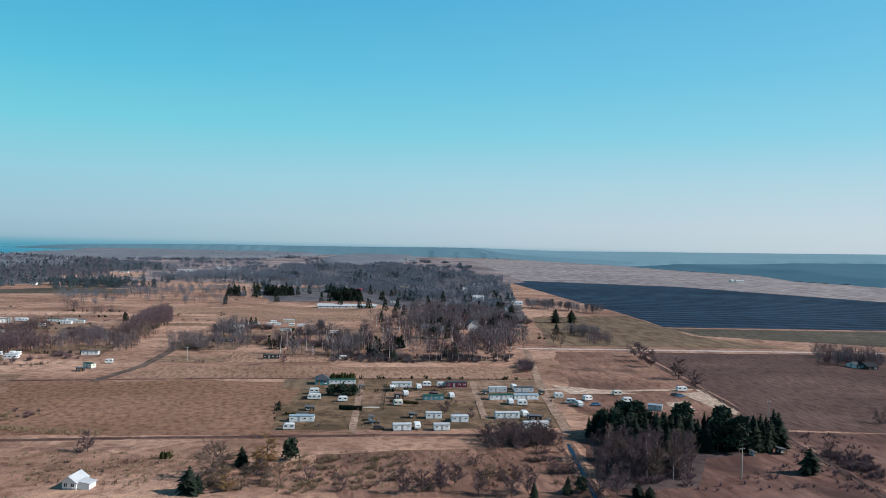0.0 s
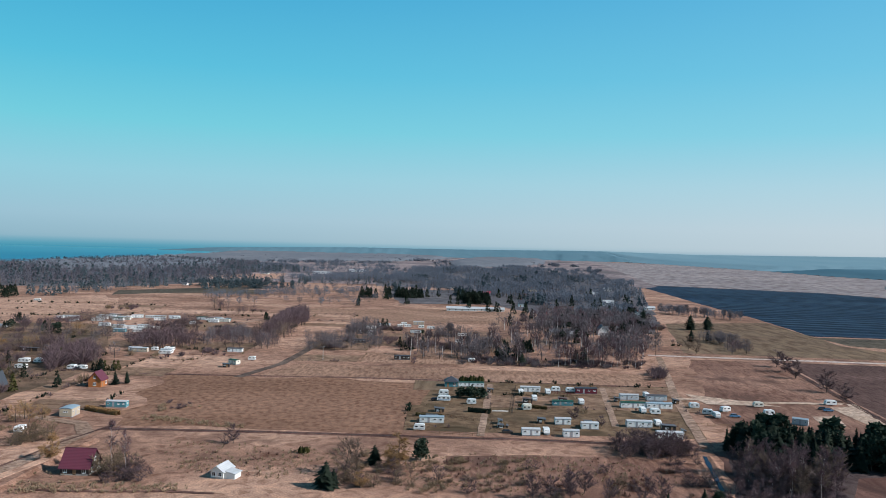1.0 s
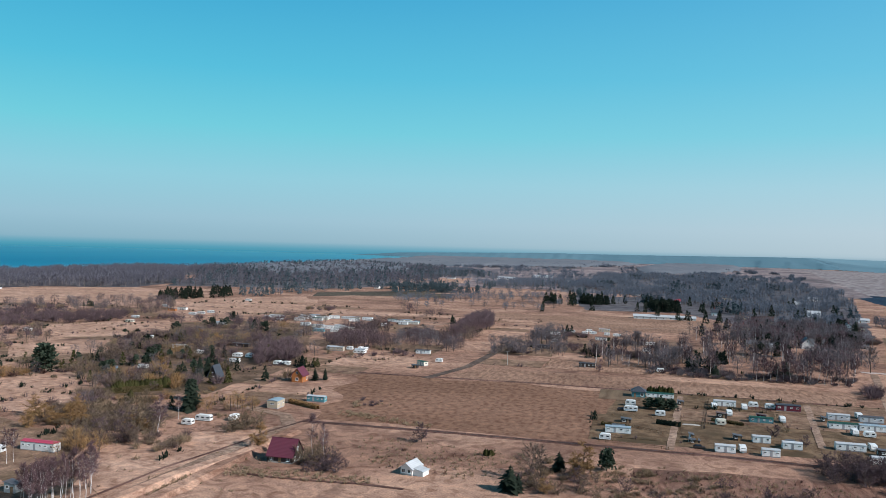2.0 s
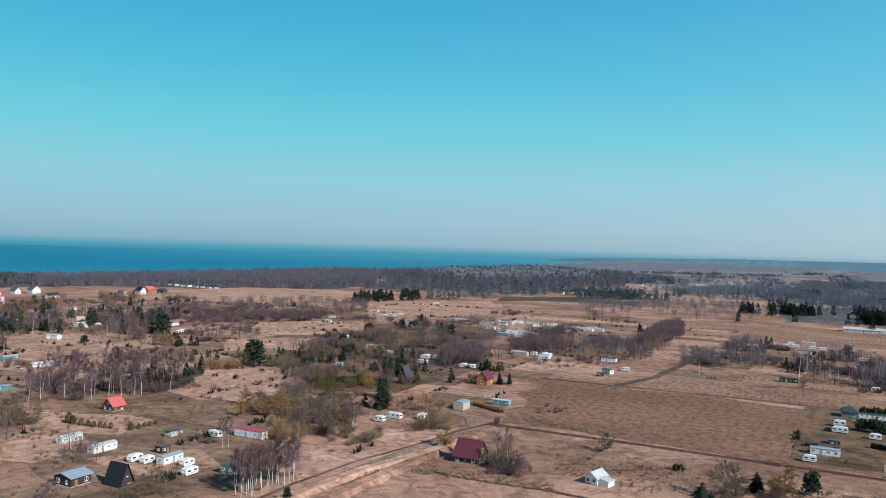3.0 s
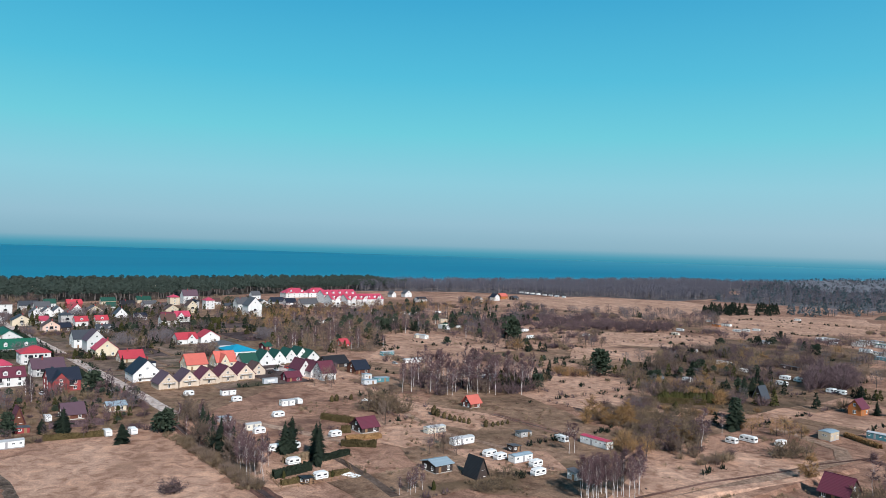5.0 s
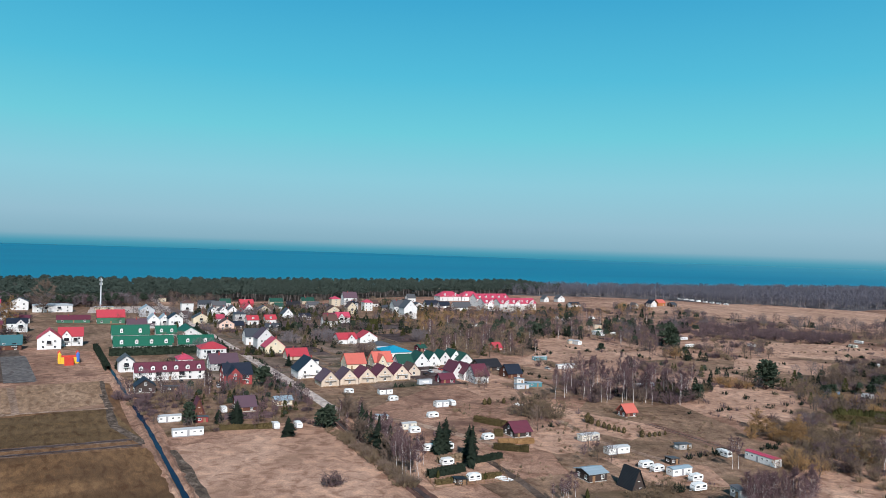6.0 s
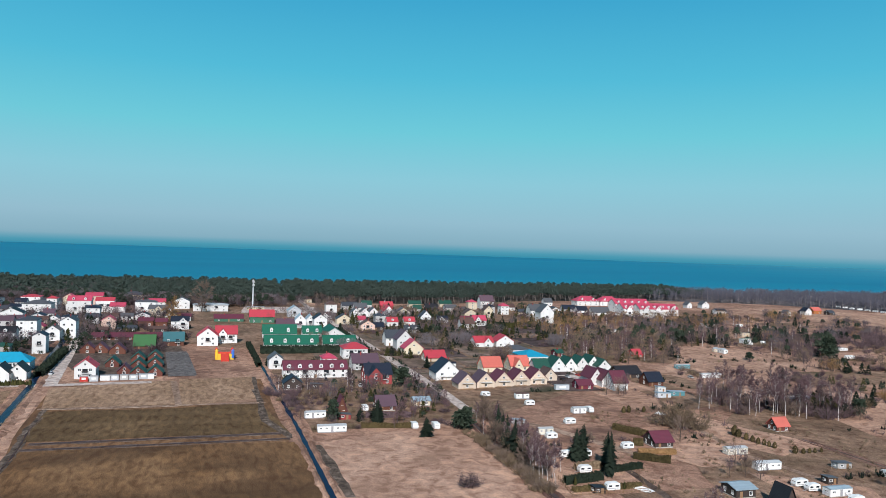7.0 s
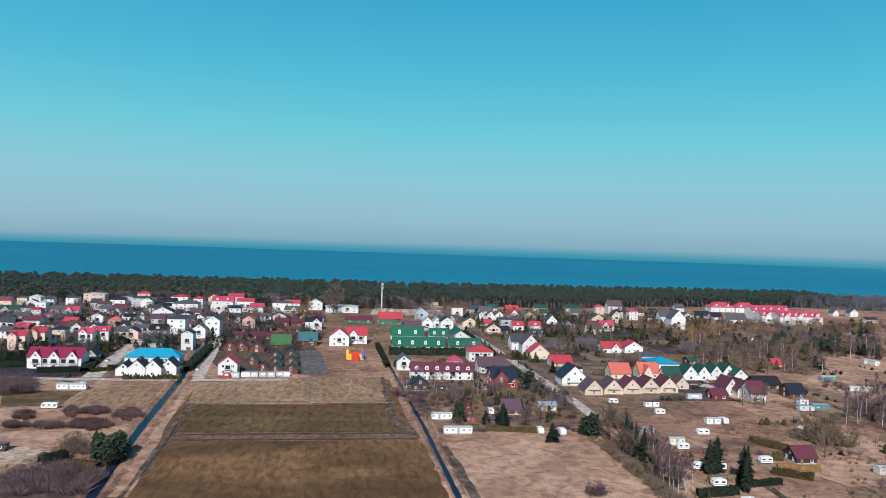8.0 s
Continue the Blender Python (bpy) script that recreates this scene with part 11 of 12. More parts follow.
wood("shrubs", "bush", 9, 4, 6.5, 1062, [(-272, 238), (-262, 250), (-268, 262), (-277, 250)], "round reddish-brown leafless bushes", "twig_purple", "bark", 1.5)

wood("thickets", "bare bush bush", 74, 3.5, 8.0, 1063, [(-385, 345), (-452, 500), (-365, 560), (-262, 384), (-245, 295), (-275, 270), (-310, 300)], "soft brown thickets on dark garden plots", "twig_olive twig twig_purple", "bark", 1.6, 5)
wood("willows", "bare", 14, 5, 8.5, 1064, [(-385, 345), (-452, 500), (-365, 560), (-262, 384), (-245, 295), (-275, 270), (-310, 300)], "golden willows on dark garden plots", "twig_gold", "bark", 1.6, 3)

wood("bushes", "bush bush bare", 54, 2.2, 5.0, 1065, [(-344.3, 261.4), (-373.2, 308.3), (-380.6, 341.3), (-270.3, 242.7), (-267.3, 223.7), (-291.4, 226.9)], "reddish-brown leafless bushes beside garden plots", "twig_red twig_purple twig", "bark", 1.5, 4)
wood("willows", "bare", 6, 4, 6, 1066, [(-344.3, 261.4), (-373.2, 308.3), (-380.6, 341.3), (-270.3, 242.7), (-267.3, 223.7), (-291.4, 226.9)], "golden willows beside garden plots", "twig_gold", "bark", 1.6)

# denser growth between plots and houses
wood("bare_trees", "bare bare birch", 120, 4.78, 10.24, 836, [(-279.5, 156), (-247, 260), (-266.5, 377), (-429, 520), (-559, 416), (-559, 266.5), (-390, 156)], "leafless brown trees in clumps among garden plots", "twig_olive twig_purple twig", "bark", 1.4, 9)
wood("evergreens", "spruce pine", 30, 3.12, 9.36, 837, [(-279.5, 156), (-247, 260), (-266.5, 377), (-429, 520), (-559, 416), (-559, 266.5), (-390, 156)], "dark evergreens in clumps among garden plots", "spruce spruce", "bark", 1.4, 4)
wood("bushes", "bush bush", 120, 2.37, 5.75, 838, [(-279.5, 156), (-247, 260), (-266.5, 377), (-429, 520), (-559, 416), (-559, 266.5), (-390, 156)], "brown bushes in clumps among garden plots", "twig_olive twig_purple", "bark", 1.5, 7)
wood("bushes", "bush spruce", 80, 1.82, 5.2, 839, [(-334.8, 183.5), (-320.5, 213.8), (-333.7, 271.3), (-372.4, 298.2), (-379.4, 229.8)], "undergrowth of a birch stand", "twig_purple spruce", "bark", 1.3, 5)
wood("bushes", "bush bush", 420, 1.56, 3.9, 841, [(-429, 26), (-442, 58.5), (-546, 195), (-897, 247), (-884, -26), (-546, -39)], "brown bushes in village gardens", "twig_olive twig_purple", "bark", 1.5, 6)
wood("bare_trees", "bare bare birch", 150, 5.2, 10.4, 842, [(-429, 26), (-442, 58.5), (-546, 195), (-897, 247), (-884, -26), (-546, -39)], "leafless trees in village gardens", "twig_olive twig_purple twig", "bark", 1.3, 8)
wood("bushes", "bush bush spruce", 420, 1.3, 3.38, 843, [(-390, -195), (-390, -520), (-728, -520), (-832, -156), (-546, -195)], "brown and dark bushes in town gardens", "twig_olive twig_purple spruce", "bark", 1.5, 5)
wood("bare_trees", "bare bare", 120, 5.2, 10.4, 844, [(-390, -195), (-390, -520), (-728, -520), (-832, -156), (-546, -195)], "leafless trees in town gardens", "twig_olive far_twig", "bark", 1.3, 6)
wood("bare_trees", "bare bare", 420, 7.8, 13, 845, [(-747.5, -546), (-767, -429), (-851.5, -312), (-832, -156), (-910, -26), (-897, -32.5), (-812.5, -143), (-832, -312), (-760.5, -442), (-741, -546)], "leafless brown trees before the pine belt", "twig_purple far_twig", "bark", 1.3, 14)
patch("clearing", [(-913.3, 617.7), (-937.2, 771.5), (-825.5, 854), (-659, 826.9), (-606.5, 691.7), (-662.2, 595), (-764.8, 567.4)], "rough_meadow", 0.149, "pale dry meadow before the birch wood", bend=2)
patch("clearing", [(-452.7, 231.4), (-477.4, 284.3), (-435.9, 272.6), (-402.7, 228.2)], "rough_meadow", 0.149, "pale dry ground between garden plots", bend=2)
patch("clearing", [(-335.8, 249.6), (-344.5, 284.1), (-321.5, 289.4), (-303.2, 250.2)], "rough_meadow", 0.149, "pale dry ground between garden plots", bend=2)
patch("clearing", [(-325.4, 154.9), (-299.9, 164.4), (-272.3, 181.7), (-257.3, 156), (-288.7, 137.5)], "rough_meadow", 0.150, "pale dry ground between garden plots", bend=2)
patch("clearing", [(-238.7, 132.3), (-221.7, 163.5), (-199.9, 156.4), (-207.2, 133.8)], "rough_meadow", 0.150, "pale dry ground between garden plots", bend=2)

# details of camp, yards and far edge
lane("road", [(-378.2, -185.8), (-441.2, -201.6), (-514.6, -219.5), (-558.3, -228.5)], 9.2, "road", 0.190, "pale paved side street")
patch("yard", [(119.4, 385.8), (132, 391.8), (133, 343.3), (125.2, 340.1)], "sand", 0.151, "pale bare sandy strip along a ditch", bend=1)
patch("yard", [(105, 362), (116, 365.9), (113.9, 345.8), (104, 343.5)], "sand", 0.151, "pale bare sandy plot", bend=1)
patch("meadow", [(-346.6, 5099.4), (-60.8, 6016.4), (144.8, 3550.1), (153.8, 2195), (164.7, 1544.5), (124, 1458.8), (52.3, 1956.2), (-147.9, 2450.9)], "hazed_meadow", 0.117, "greyish far meadow beside a wood", bend=3)
wood("tree_line", "bare bush", 220, 7.8, 13, 855, [(-220.1, 3632.4), (35.9, 3008.8), (135.8, 1934.8), (158.2, 1434.1), (121.2, 1172.5), (123.9, 1524.2), (54.4, 2037.6), (-151.8, 2513.8)], "leafless trees along the wood edge", "hazy_twig hazy_twig", "bark", 1.3, 7)
plant("purple_tree", 127.3, 513.3, 10.5, 352, 1.45, 1)
plant("purple_tree", 127.5, 493.4, 11, 29, 1.45, 2)
plant("purple_tree", 127.1, 470.6, 10.5, 66, 1.45, 3)
plant("purple_tree", 130.6, 427.7, 11.5, 103, 1.45, 4)
plant("purple_tree", 132.6, 404.3, 9, 140, 1.45, 0)
plant("old_spruce", 93.7, 635.4, 10.1, 177, 1, 1)
plant("old_spruce", 108.4, 646.7, 8.4, 214, 1.3, 2)
plant("bare_tree", 85.5, 556.6, 11.3, 251, 1.2, 3)
wood("bare_trees", "bare", 10, 6.5, 9.1, 8640, [(104.6, 566.4), (125.9, 564.1), (131.4, 605.3), (114.6, 609.2)], "far bare trees by a country road", "far_twig", "bark", 1.265)
wood("purple_trees", "bare", 10, 6.5, 9.1, 8641, [(104.6, 566.4), (125.9, 564.1), (131.4, 605.3), (114.6, 609.2)], "far purple trees by a country road", "twig_purple", "bark", 1.265)
hedge((-398.5, -243.5), (-407.1, -231), 10.4, 3.12, "spruce", 865, "broad dark evergreen shrubbery")
hedge((-391.3, -195.1), (-426.9, -206.9), 5.2, 3.12, "spruce", 866, "dark evergreen garden hedge")
hedge((-401.9, -188.3), (-408.7, -158), 3.9, 2.86, "spruce", 867, "dark evergreen garden hedge")
hedge((-22, 348.1), (-9.3, 344.7), 1.2, 1.5, "hedge_brown", 888, "low brown-green hedge round a camp plot")
hedge((-42.3, 330.3), (-32.6, 329.1), 1.56, 2.2, "spruce", 890, "dark evergreen bushes in a camp garden")
patch("yard", [(-541.1, -171.7), (-564.7, -114.2), (-483, -91.5), (-412, -86.1), (-400, -124.3), (-441.4, -146.9)], "earth", 0.152, "dark trodden ground of a cabin camp", bend=2)
caravan(-428.7, 602.4, -171, L=6.6)
mobile_home(-419.6, 607.2, -171, L=9.5, W=3.2, body="van_white", roof="roof_pale")
mobile_home(-400.7, 623.2, -171, L=9.5, W=3.2, body="silver", roof="roof_pale")
mobile_home(-388.3, 630.7, -171, L=9.5, W=3.2, body="beige", roof="roof_brown")
caravan(-363.7, 635.9, -171, L=6.4)
mobile_home(-318.2, 640.4, -171, L=9.5, W=3.2, body="van_white", roof="roof_dark_green")
mobile_home(-305.8, 641.2, -171, L=9.5, W=3.2, body="van_cream", roof="roof_steel_blue")
mobile_home(-267.0, 448.5, -171, L=7.6, W=3.2, body="van_white", roof="roof_pale")
caravan(-257.1, 453.9, -171, L=4.4)
caravan(-298.4, 390.4, -171, L=4.4)
caravan(-292.3, 393.5, -171, L=4.4)
caravan(-261.1, 377.8, -171, L=4.4)
mobile_home(-166.5, 631.0, -171, L=9.4, W=3.2, body="van_cream", roof="roof_dark_green")
mobile_home(-156.0, 648.0, -171, L=9.5, W=3.2, body="van_white", roof="roof_steel_blue")
caravan(-143.4, 666.8, -171, L=5.7)
mobile_home(-131.8, 675.5, -171, L=9.5, W=3.2, body="beige", roof="roof_pale")
caravan(-150.7, 578.8, -171, L=5.0)
mobile_home(-121.8, 611.3, -171, L=8.9, W=3.2, body="van_white", roof="roof_brown")
plant("purple_tree", 26.2, 223.8, 8.1, 301, 1.3, 3)
plant("purple_tree", 51.5, 222.6, 9.4, 338, 1.2, 4)
plant("old_spruce", 57.7, 223.1, 3.9, 15, 1.8, 0)
plant("old_spruce", 60.7, 222.3, 3.5, 52, 1.8, 1)
plant("pine_tree", 42.0, 226.0, 4.3, 89, 1.4, 2)
grove("shrub", 16, 2.08, 3.9, 918, [(30.2, 269.3), (46.1, 270.8), (44.7, 227.2), (38.9, 226.8)], "beside a ditch", 1.5, 1.2)
grove("shrub olive_shrub", 14, 1.82, 3.64, 919, [(-22.6, 232.8), (17.8, 230.5), (15.7, 254.1), (-22.6, 250.8)], "in rough meadow", 2, 1.3)

# meadow strips between the canal and the ditch
patch("field", [(-267.0, -103.7), (-279.0, -15.6), (-215.0, -0.9), (-203.6, -92.0)], "olive_field", 0.101, "olive-brown mown field with long bands", bend=1)
patch("field", [(-325.7, -117.0), (-333.8, -67.0), (-346.9, -35.4), (-292.9, -18.9), (-278.7, -107.0)], "dark_meadow", 0.103, "dark olive wet meadow with paler streaks", bend=1)
patch("field", [(-373.7, -131.8), (-398.9, -81.6), (-341.9, -68.8), (-331.2, -119.4)], "pale_lawn", 0.105, "tan lawn strip below a row of kiosks", bend=1)
patch("field", [(-401.0, -79.9), (-410.3, -44.7), (-355.9, -35.3), (-338.6, -66.9)], "pale_lawn", 0.107, "tan lawn strip below a playground", bend=1)
patch("verge", [(-410.6, -43.6), (-362.4, -36.4), (-314.2, -28.3), (-284.8, -15.5), (-284.2, -19.0), (-310.7, -30.9), (-355.4, -37.8), (-410.2, -45.3)], "mud", 0.109, "wet grey muddy verge beside a ditch", bend=2)
patch("meadow", [(-349.0, -174.2), (-369.3, -145.6), (-317.3, -132.0), (-311.1, -166.0)], "pale_lawn", 0.111, "pale dry lawn beside the canal", bend=1)
lane("track", [(-329.0, -118.6), (-332.7, -91.9), (-337.2, -67.7)], 1.2, "sand", 0.194, "narrow pale path between fields")
# A dark lane stands in for the soft shadow along the bank's edge.
lane("track", [(-164.9, 123.2), (-166.9, 142.5), (-169.6, 158.4), (-170.6, 169.6), (-172.2, 188.3), (-171.3, 206.2), (-170.7, 222.3), (-171.7, 242.3), (-170.0, 260.5), (-169.7, 267.6)], 1.3, "heath", 0.196, "dark rutted edge of a dirt track")
lane("bank", [(-157.9, 121.4), (-159.6, 139.0), (-161.4, 153.8), (-162.1, 164.4), (-163.1, 182.0), (-161.7, 198.8), (-160.8, 213.8), (-161.1, 232.4)], 6.5, "rough_meadow", 0.06, "straw-coloured grassy earth bank", category="bank", crown=1.1, waver=1.2)
lane("track", [(-151.2, 194.4), (-133.8, 197.1), (-121.3, 199.9), (-110.9, 202.7), (-97.0, 204.0)], 1.3, "heath", 0.198, "dark rutted garden track")
scrub(420, 0.5, 1.3, 940, [(-162.5, 170.0), (-164.5, 182.3), (-161.8, 213.9), (-155.2, 208.4), (-155.6, 177.6), (-155.2, 164.8)], "straw", "pale reed grass on an earth bank")
wood("bare_trees", "bare bush", 190, 5.5, 9, 941, [(-573.9, 372.8), (-525.5, 459.0), (-622.7, 539.7), (-674.6, 449.3)], "dense purple-brown thicket behind garden plots", "twig_purple twig_purple", "bark", 1.4)
wood("bare_trees", "bare bush", 110, 5.5, 8.5, 942, [(-515.1, 435.1), (-479.2, 486.0), (-555.7, 559.4), (-585.7, 500.4)], "dense purple-brown thicket behind garden plots", "twig_purple twig_purple", "bark", 1.4)
wood("bare_trees", "bare bare bush", 60, 8, 12, 943, [(-271.4, 372.6), (-257.2, 394.8), (-287.5, 437.4), (-302.5, 419.6)], "dark purple grove between garden plots", "twig_purple twig_purple twig_purple", "bark", 1.4)
wood("bare_trees", "bare bare", 60, 8, 12, 944, [(-260.3, 432.8), (-237.8, 463.3), (-266.8, 512.3), (-290.6, 487.5)], "dark purple grove between garden plots", "twig_purple twig_purple", "bark", 1.4)
wood("bushes", "bush bush", 120, 2, 4.5, 945, [(-251.0, 207.3), (-222.6, 223.3), (-245.4, 247.8), (-272.2, 234.7)], "brown thicket beside willows", "twig_olive twig", "bark", 1.4)

# gardens, hedges and trees between the houses
wood("garden_trees", "bare bare bare", 230, 6, 11, 950, [(-634.1, 171.7), (-661.8, 240.6), (-645.1, 339.6), (-518.8, 275.4), (-461.2, 190.7), (-492.8, 144.0)], "brown leafless trees crowding village gardens", "twig twig_olive twig_purple", "bark", 1.5)
wood("garden_trees", "birch", 40, 9, 14, 951, [(-634.1, 171.7), (-661.8, 240.6), (-645.1, 339.6), (-518.8, 275.4), (-461.2, 190.7), (-492.8, 144.0)], "pale-trunked birches among village gardens", "twig_birch", "birch_bark", 1.1)
wood("garden_evergreens", "spruce pine spruce", 90, 4, 9.5, 952, [(-634.1, 171.7), (-661.8, 240.6), (-645.1, 339.6), (-518.8, 275.4), (-461.2, 190.7), (-492.8, 144.0)], "dark evergreens among village gardens", "spruce pine thuja", "bark", 1.4)
wood("garden_bushes", "bush bush", 200, 2, 4.5, 953, [(-634.1, 171.7), (-661.8, 240.6), (-645.1, 339.6), (-518.8, 275.4), (-461.2, 190.7), (-492.8, 144.0)], "brown bushes in village gardens", "twig_olive twig", "bark", 1.5)
wood("garden_trees", "bare bare bare", 200, 6, 11, 954, [(-751.8, 165.9), (-797.0, 249.9), (-763.0, 401.6), (-662.2, 348.6), (-661.8, 240.6), (-635.1, 149.2)], "golden and brown trees beyond the holiday cabins", "twig_gold twig_olive twig_purple", "bark", 1.5)
wood("garden_evergreens", "spruce pine", 60, 4, 8, 955, [(-751.8, 165.9), (-797.0, 249.9), (-763.0, 401.6), (-662.2, 348.6), (-661.8, 240.6), (-635.1, 149.2)], "dark evergreens beyond the holiday cabins", "spruce thuja", "bark", 1.4)
wood("garden_trees", "bare bare", 150, 5, 9, 956, [(-757.3, 25.2), (-830.8, 141.6), (-632.2, 139.4), (-497.4, 84.6), (-514.0, 50.4), (-601.7, 35.1)], "brown leafless trees between village houses", "twig_purple twig_olive", "bark", 1.5)
wood("garden_evergreens", "spruce spruce", 70, 3, 7, 957, [(-757.3, 25.2), (-830.8, 141.6), (-632.2, 139.4), (-497.4, 84.6), (-514.0, 50.4), (-601.7, 35.1)], "dark evergreens between village houses", "spruce thuja", "bark", 1.4)
wood("town_trees", "bare bare", 260, 6, 10, 958, [(-727.6, -442.8), (-829.3, -300.4), (-806.0, -179.0), (-649.7, -135.0), (-542.0, -168.8), (-534.6, -194.2), (-494.7, -227.7), (-415.6, -253.9)], "dark leafless trees between town houses", "twig_purple twig_purple", "bark", 1.5)
wood("town_evergreens", "spruce spruce", 320, 2.5, 6, 959, [(-727.6, -442.8), (-829.3, -300.4), (-806.0, -179.0), (-649.7, -135.0), (-542.0, -168.8), (-534.6, -194.2), (-494.7, -227.7), (-415.6, -253.9)], "dark evergreen shrubs between town houses", "spruce spruce", "bark", 1.6)
wood("camp_trees", "bare bush", 120, 4, 8, 960, [(-694.5, -221.0), (-727.8, -132.4), (-560.9, -104.3), (-453.3, -97.9), (-446.5, -126.1), (-541.5, -170.6)], "dark leafless trees round timber cabins", "twig_purple twig_purple", "bark", 1.5)
wood("camp_evergreens", "spruce", 60, 2.5, 6, 961, [(-694.5, -221.0), (-727.8, -132.4), (-560.9, -104.3), (-453.3, -97.9), (-446.5, -126.1), (-541.5, -170.6)], "dark evergreens round timber cabins", "spruce", "bark", 1.5)
wood("garden_trees", "bare bare", 140, 5, 10, 962, [(-871.2, -116.8), (-1005.5, -24.7), (-896.9, 36.4), (-701.7, 18.2), (-674.8, -61.1)], "leafless trees near the pine belt", "twig_purple twig", "bark", 1.4)
wood("garden_bushes", "bush bush", 130, 1.5, 3.6, 963, [(-377.0, -34.6), (-386.8, 51.8), (-299.8, 46.5), (-290.0, 28.2), (-291.1, -7.7), (-317.7, -20.0)], "brown bushes on garden plots", "twig_olive twig_purple", "bark", 1.5)
wood("garden_trees", "bare birch", 60, 5, 9, 964, [(-377.0, -34.6), (-386.8, 51.8), (-299.8, 46.5), (-290.0, 28.2), (-291.1, -7.7), (-317.7, -20.0)], "leafless trees on garden plots", "twig_purple twig_birch", "bark", 1.3)
wood("wood_edge", "bare bare", 420, 10, 15, 965, [(-895.0, -544.1), (-1028.1, -197.8), (-930.9, -179.2), (-843.4, -324.2), (-799.4, -486.2)], "dark leafless trees before the pine belt", "far_twig twig_purple", "bark", 1.5)

# brown scrub on the pale ground beside the canal, dark yards of the guest house
wood("bushes", "bush bush", 40, 1.5, 3.0, 980, [(-290.6, -172.9), (-285.8, -166.2), (-291.9, -165.7), (-299.6, -171.3), (-301.5, -175.2), (-298.7, -176.4)], "mound of leafless reddish-brown scrub", "twig_red twig_purple", "bark", 1.5)
wood("bushes", "bush bush", 60, 1.5, 3.0, 981, [(-303.1, -153.1), (-299.0, -145.5), (-304.9, -142.6), (-311.9, -147.6), (-313.3, -152.3), (-310.5, -155.1)], "mound of leafless reddish-brown scrub", "twig_red twig_purple", "bark", 1.5)
wood("bushes", "bush bush", 70, 1.5, 3.0, 982, [(-297.4, -137.6), (-291.2, -128.7), (-299.4, -126.0), (-309.8, -132.2), (-312.3, -137.8), (-308.4, -140.7)], "mound of leafless reddish-brown scrub", "twig_red twig_purple", "bark", 1.5)
wood("bushes", "bush bush", 90, 1.5, 3.0, 983, [(-280.0, -146.7), (-275.7, -135.9), (-282.7, -130.5), (-290.6, -136.8), (-292.1, -143.8), (-288.6, -148.4)], "mound of leafless reddish-brown scrub", "twig_red twig_purple", "bark", 1.5)
wood("bushes", "bush bush", 50, 1.5, 3.0, 984, [(-277.6, -157.7), (-275.0, -150.7), (-279.3, -147.3), (-283.9, -151.5), (-284.7, -155.9), (-282.7, -158.8)], "mound of leafless reddish-brown scrub", "twig_red twig_purple", "bark", 1.5)
wood("bushes", "bush bush", 44, 1.5, 3.0, 985, [(-276.9, -169.8), (-274.7, -163.1), (-278.5, -159.9), (-282.5, -163.9), (-283.2, -168.1), (-281.4, -170.9)], "mound of leafless reddish-brown scrub", "twig_red twig_purple", "bark", 1.5)
wood("bushes", "bush bush", 30, 1.5, 3.0, 986, [(-298.6, -157.9), (-293.1, -151.6), (-299.7, -151.7), (-308.6, -157.2), (-310.9, -160.7), (-307.8, -161.6)], "mound of leafless reddish-brown scrub", "twig_red twig_purple", "bark", 1.5)
wood("garden_evergreens", "spruce bush", 90, 2.5, 4.5, 987, [(-398.5, -243.5), (-402.4, -226.5), (-423.5, -238.3), (-426.6, -260.5)], "dark evergreen shrubbery beside a guest house", "spruce spruce", "bark", 1.6)
patch("yard", [(-372.3, -220.4), (-380.4, -190.8), (-404.4, -201.5), (-403.7, -237.5)], "shaded_asphalt", 0.155, "dark asphalt yard before a guest house", bend=0)
wood("garden_evergreens", "spruce bush", 70, 1.5, 3.0, 988, [(-384.9, -193.1), (-389.1, -189.4), (-480.1, -221.0), (-488.5, -229.9)], "dark clipped shrubs along a side street", "spruce spruce", "bark", 1.5)
wood("town_evergreens", "spruce spruce", 40, 5, 9, 989, [(-547.1, -287.5), (-551.4, -274.1), (-614.0, -305.0), (-625.0, -326.3)], "tall dark evergreens between town houses", "spruce spruce", "bark", 1.5)
wood("town_evergreens", "spruce bare", 60, 5, 9, 990, [(-491.6, -299.9), (-500.7, -288.8), (-564.9, -325.6), (-566.3, -345.1)], "tall dark evergreens between town houses", "spruce twig_purple", "bark", 1.5)
lane("bank", [(-274.6, -8.5), (-253.8, -3.9), (-218.3, 2.5)], 3.2, "mud", 0.05, "grey muddy strip beside a drainage ditch", category="bank", waver=0.9)
lane("track", [(-399.2, 37.6), (-375.1, 43.4), (-358.0, 44.8)], 2.6, "brick_paving", 0.200, "strip of reddish brick paving beside a road")

patch("yard", [(-494.6, -106.3), (-497.8, -94.2), (-411.2, -73.5), (-408.3, -86.5)], "asphalt", 0.158, "grey-blue asphalt yard beside cabins", bend=0)
patch("yard", [(-760.4, -93.7), (-767.3, -27.4), (-840.2, -26.9), (-825.2, -98.6)], "road", 0.159, "pale bare yard by a radio mast", bend=2)

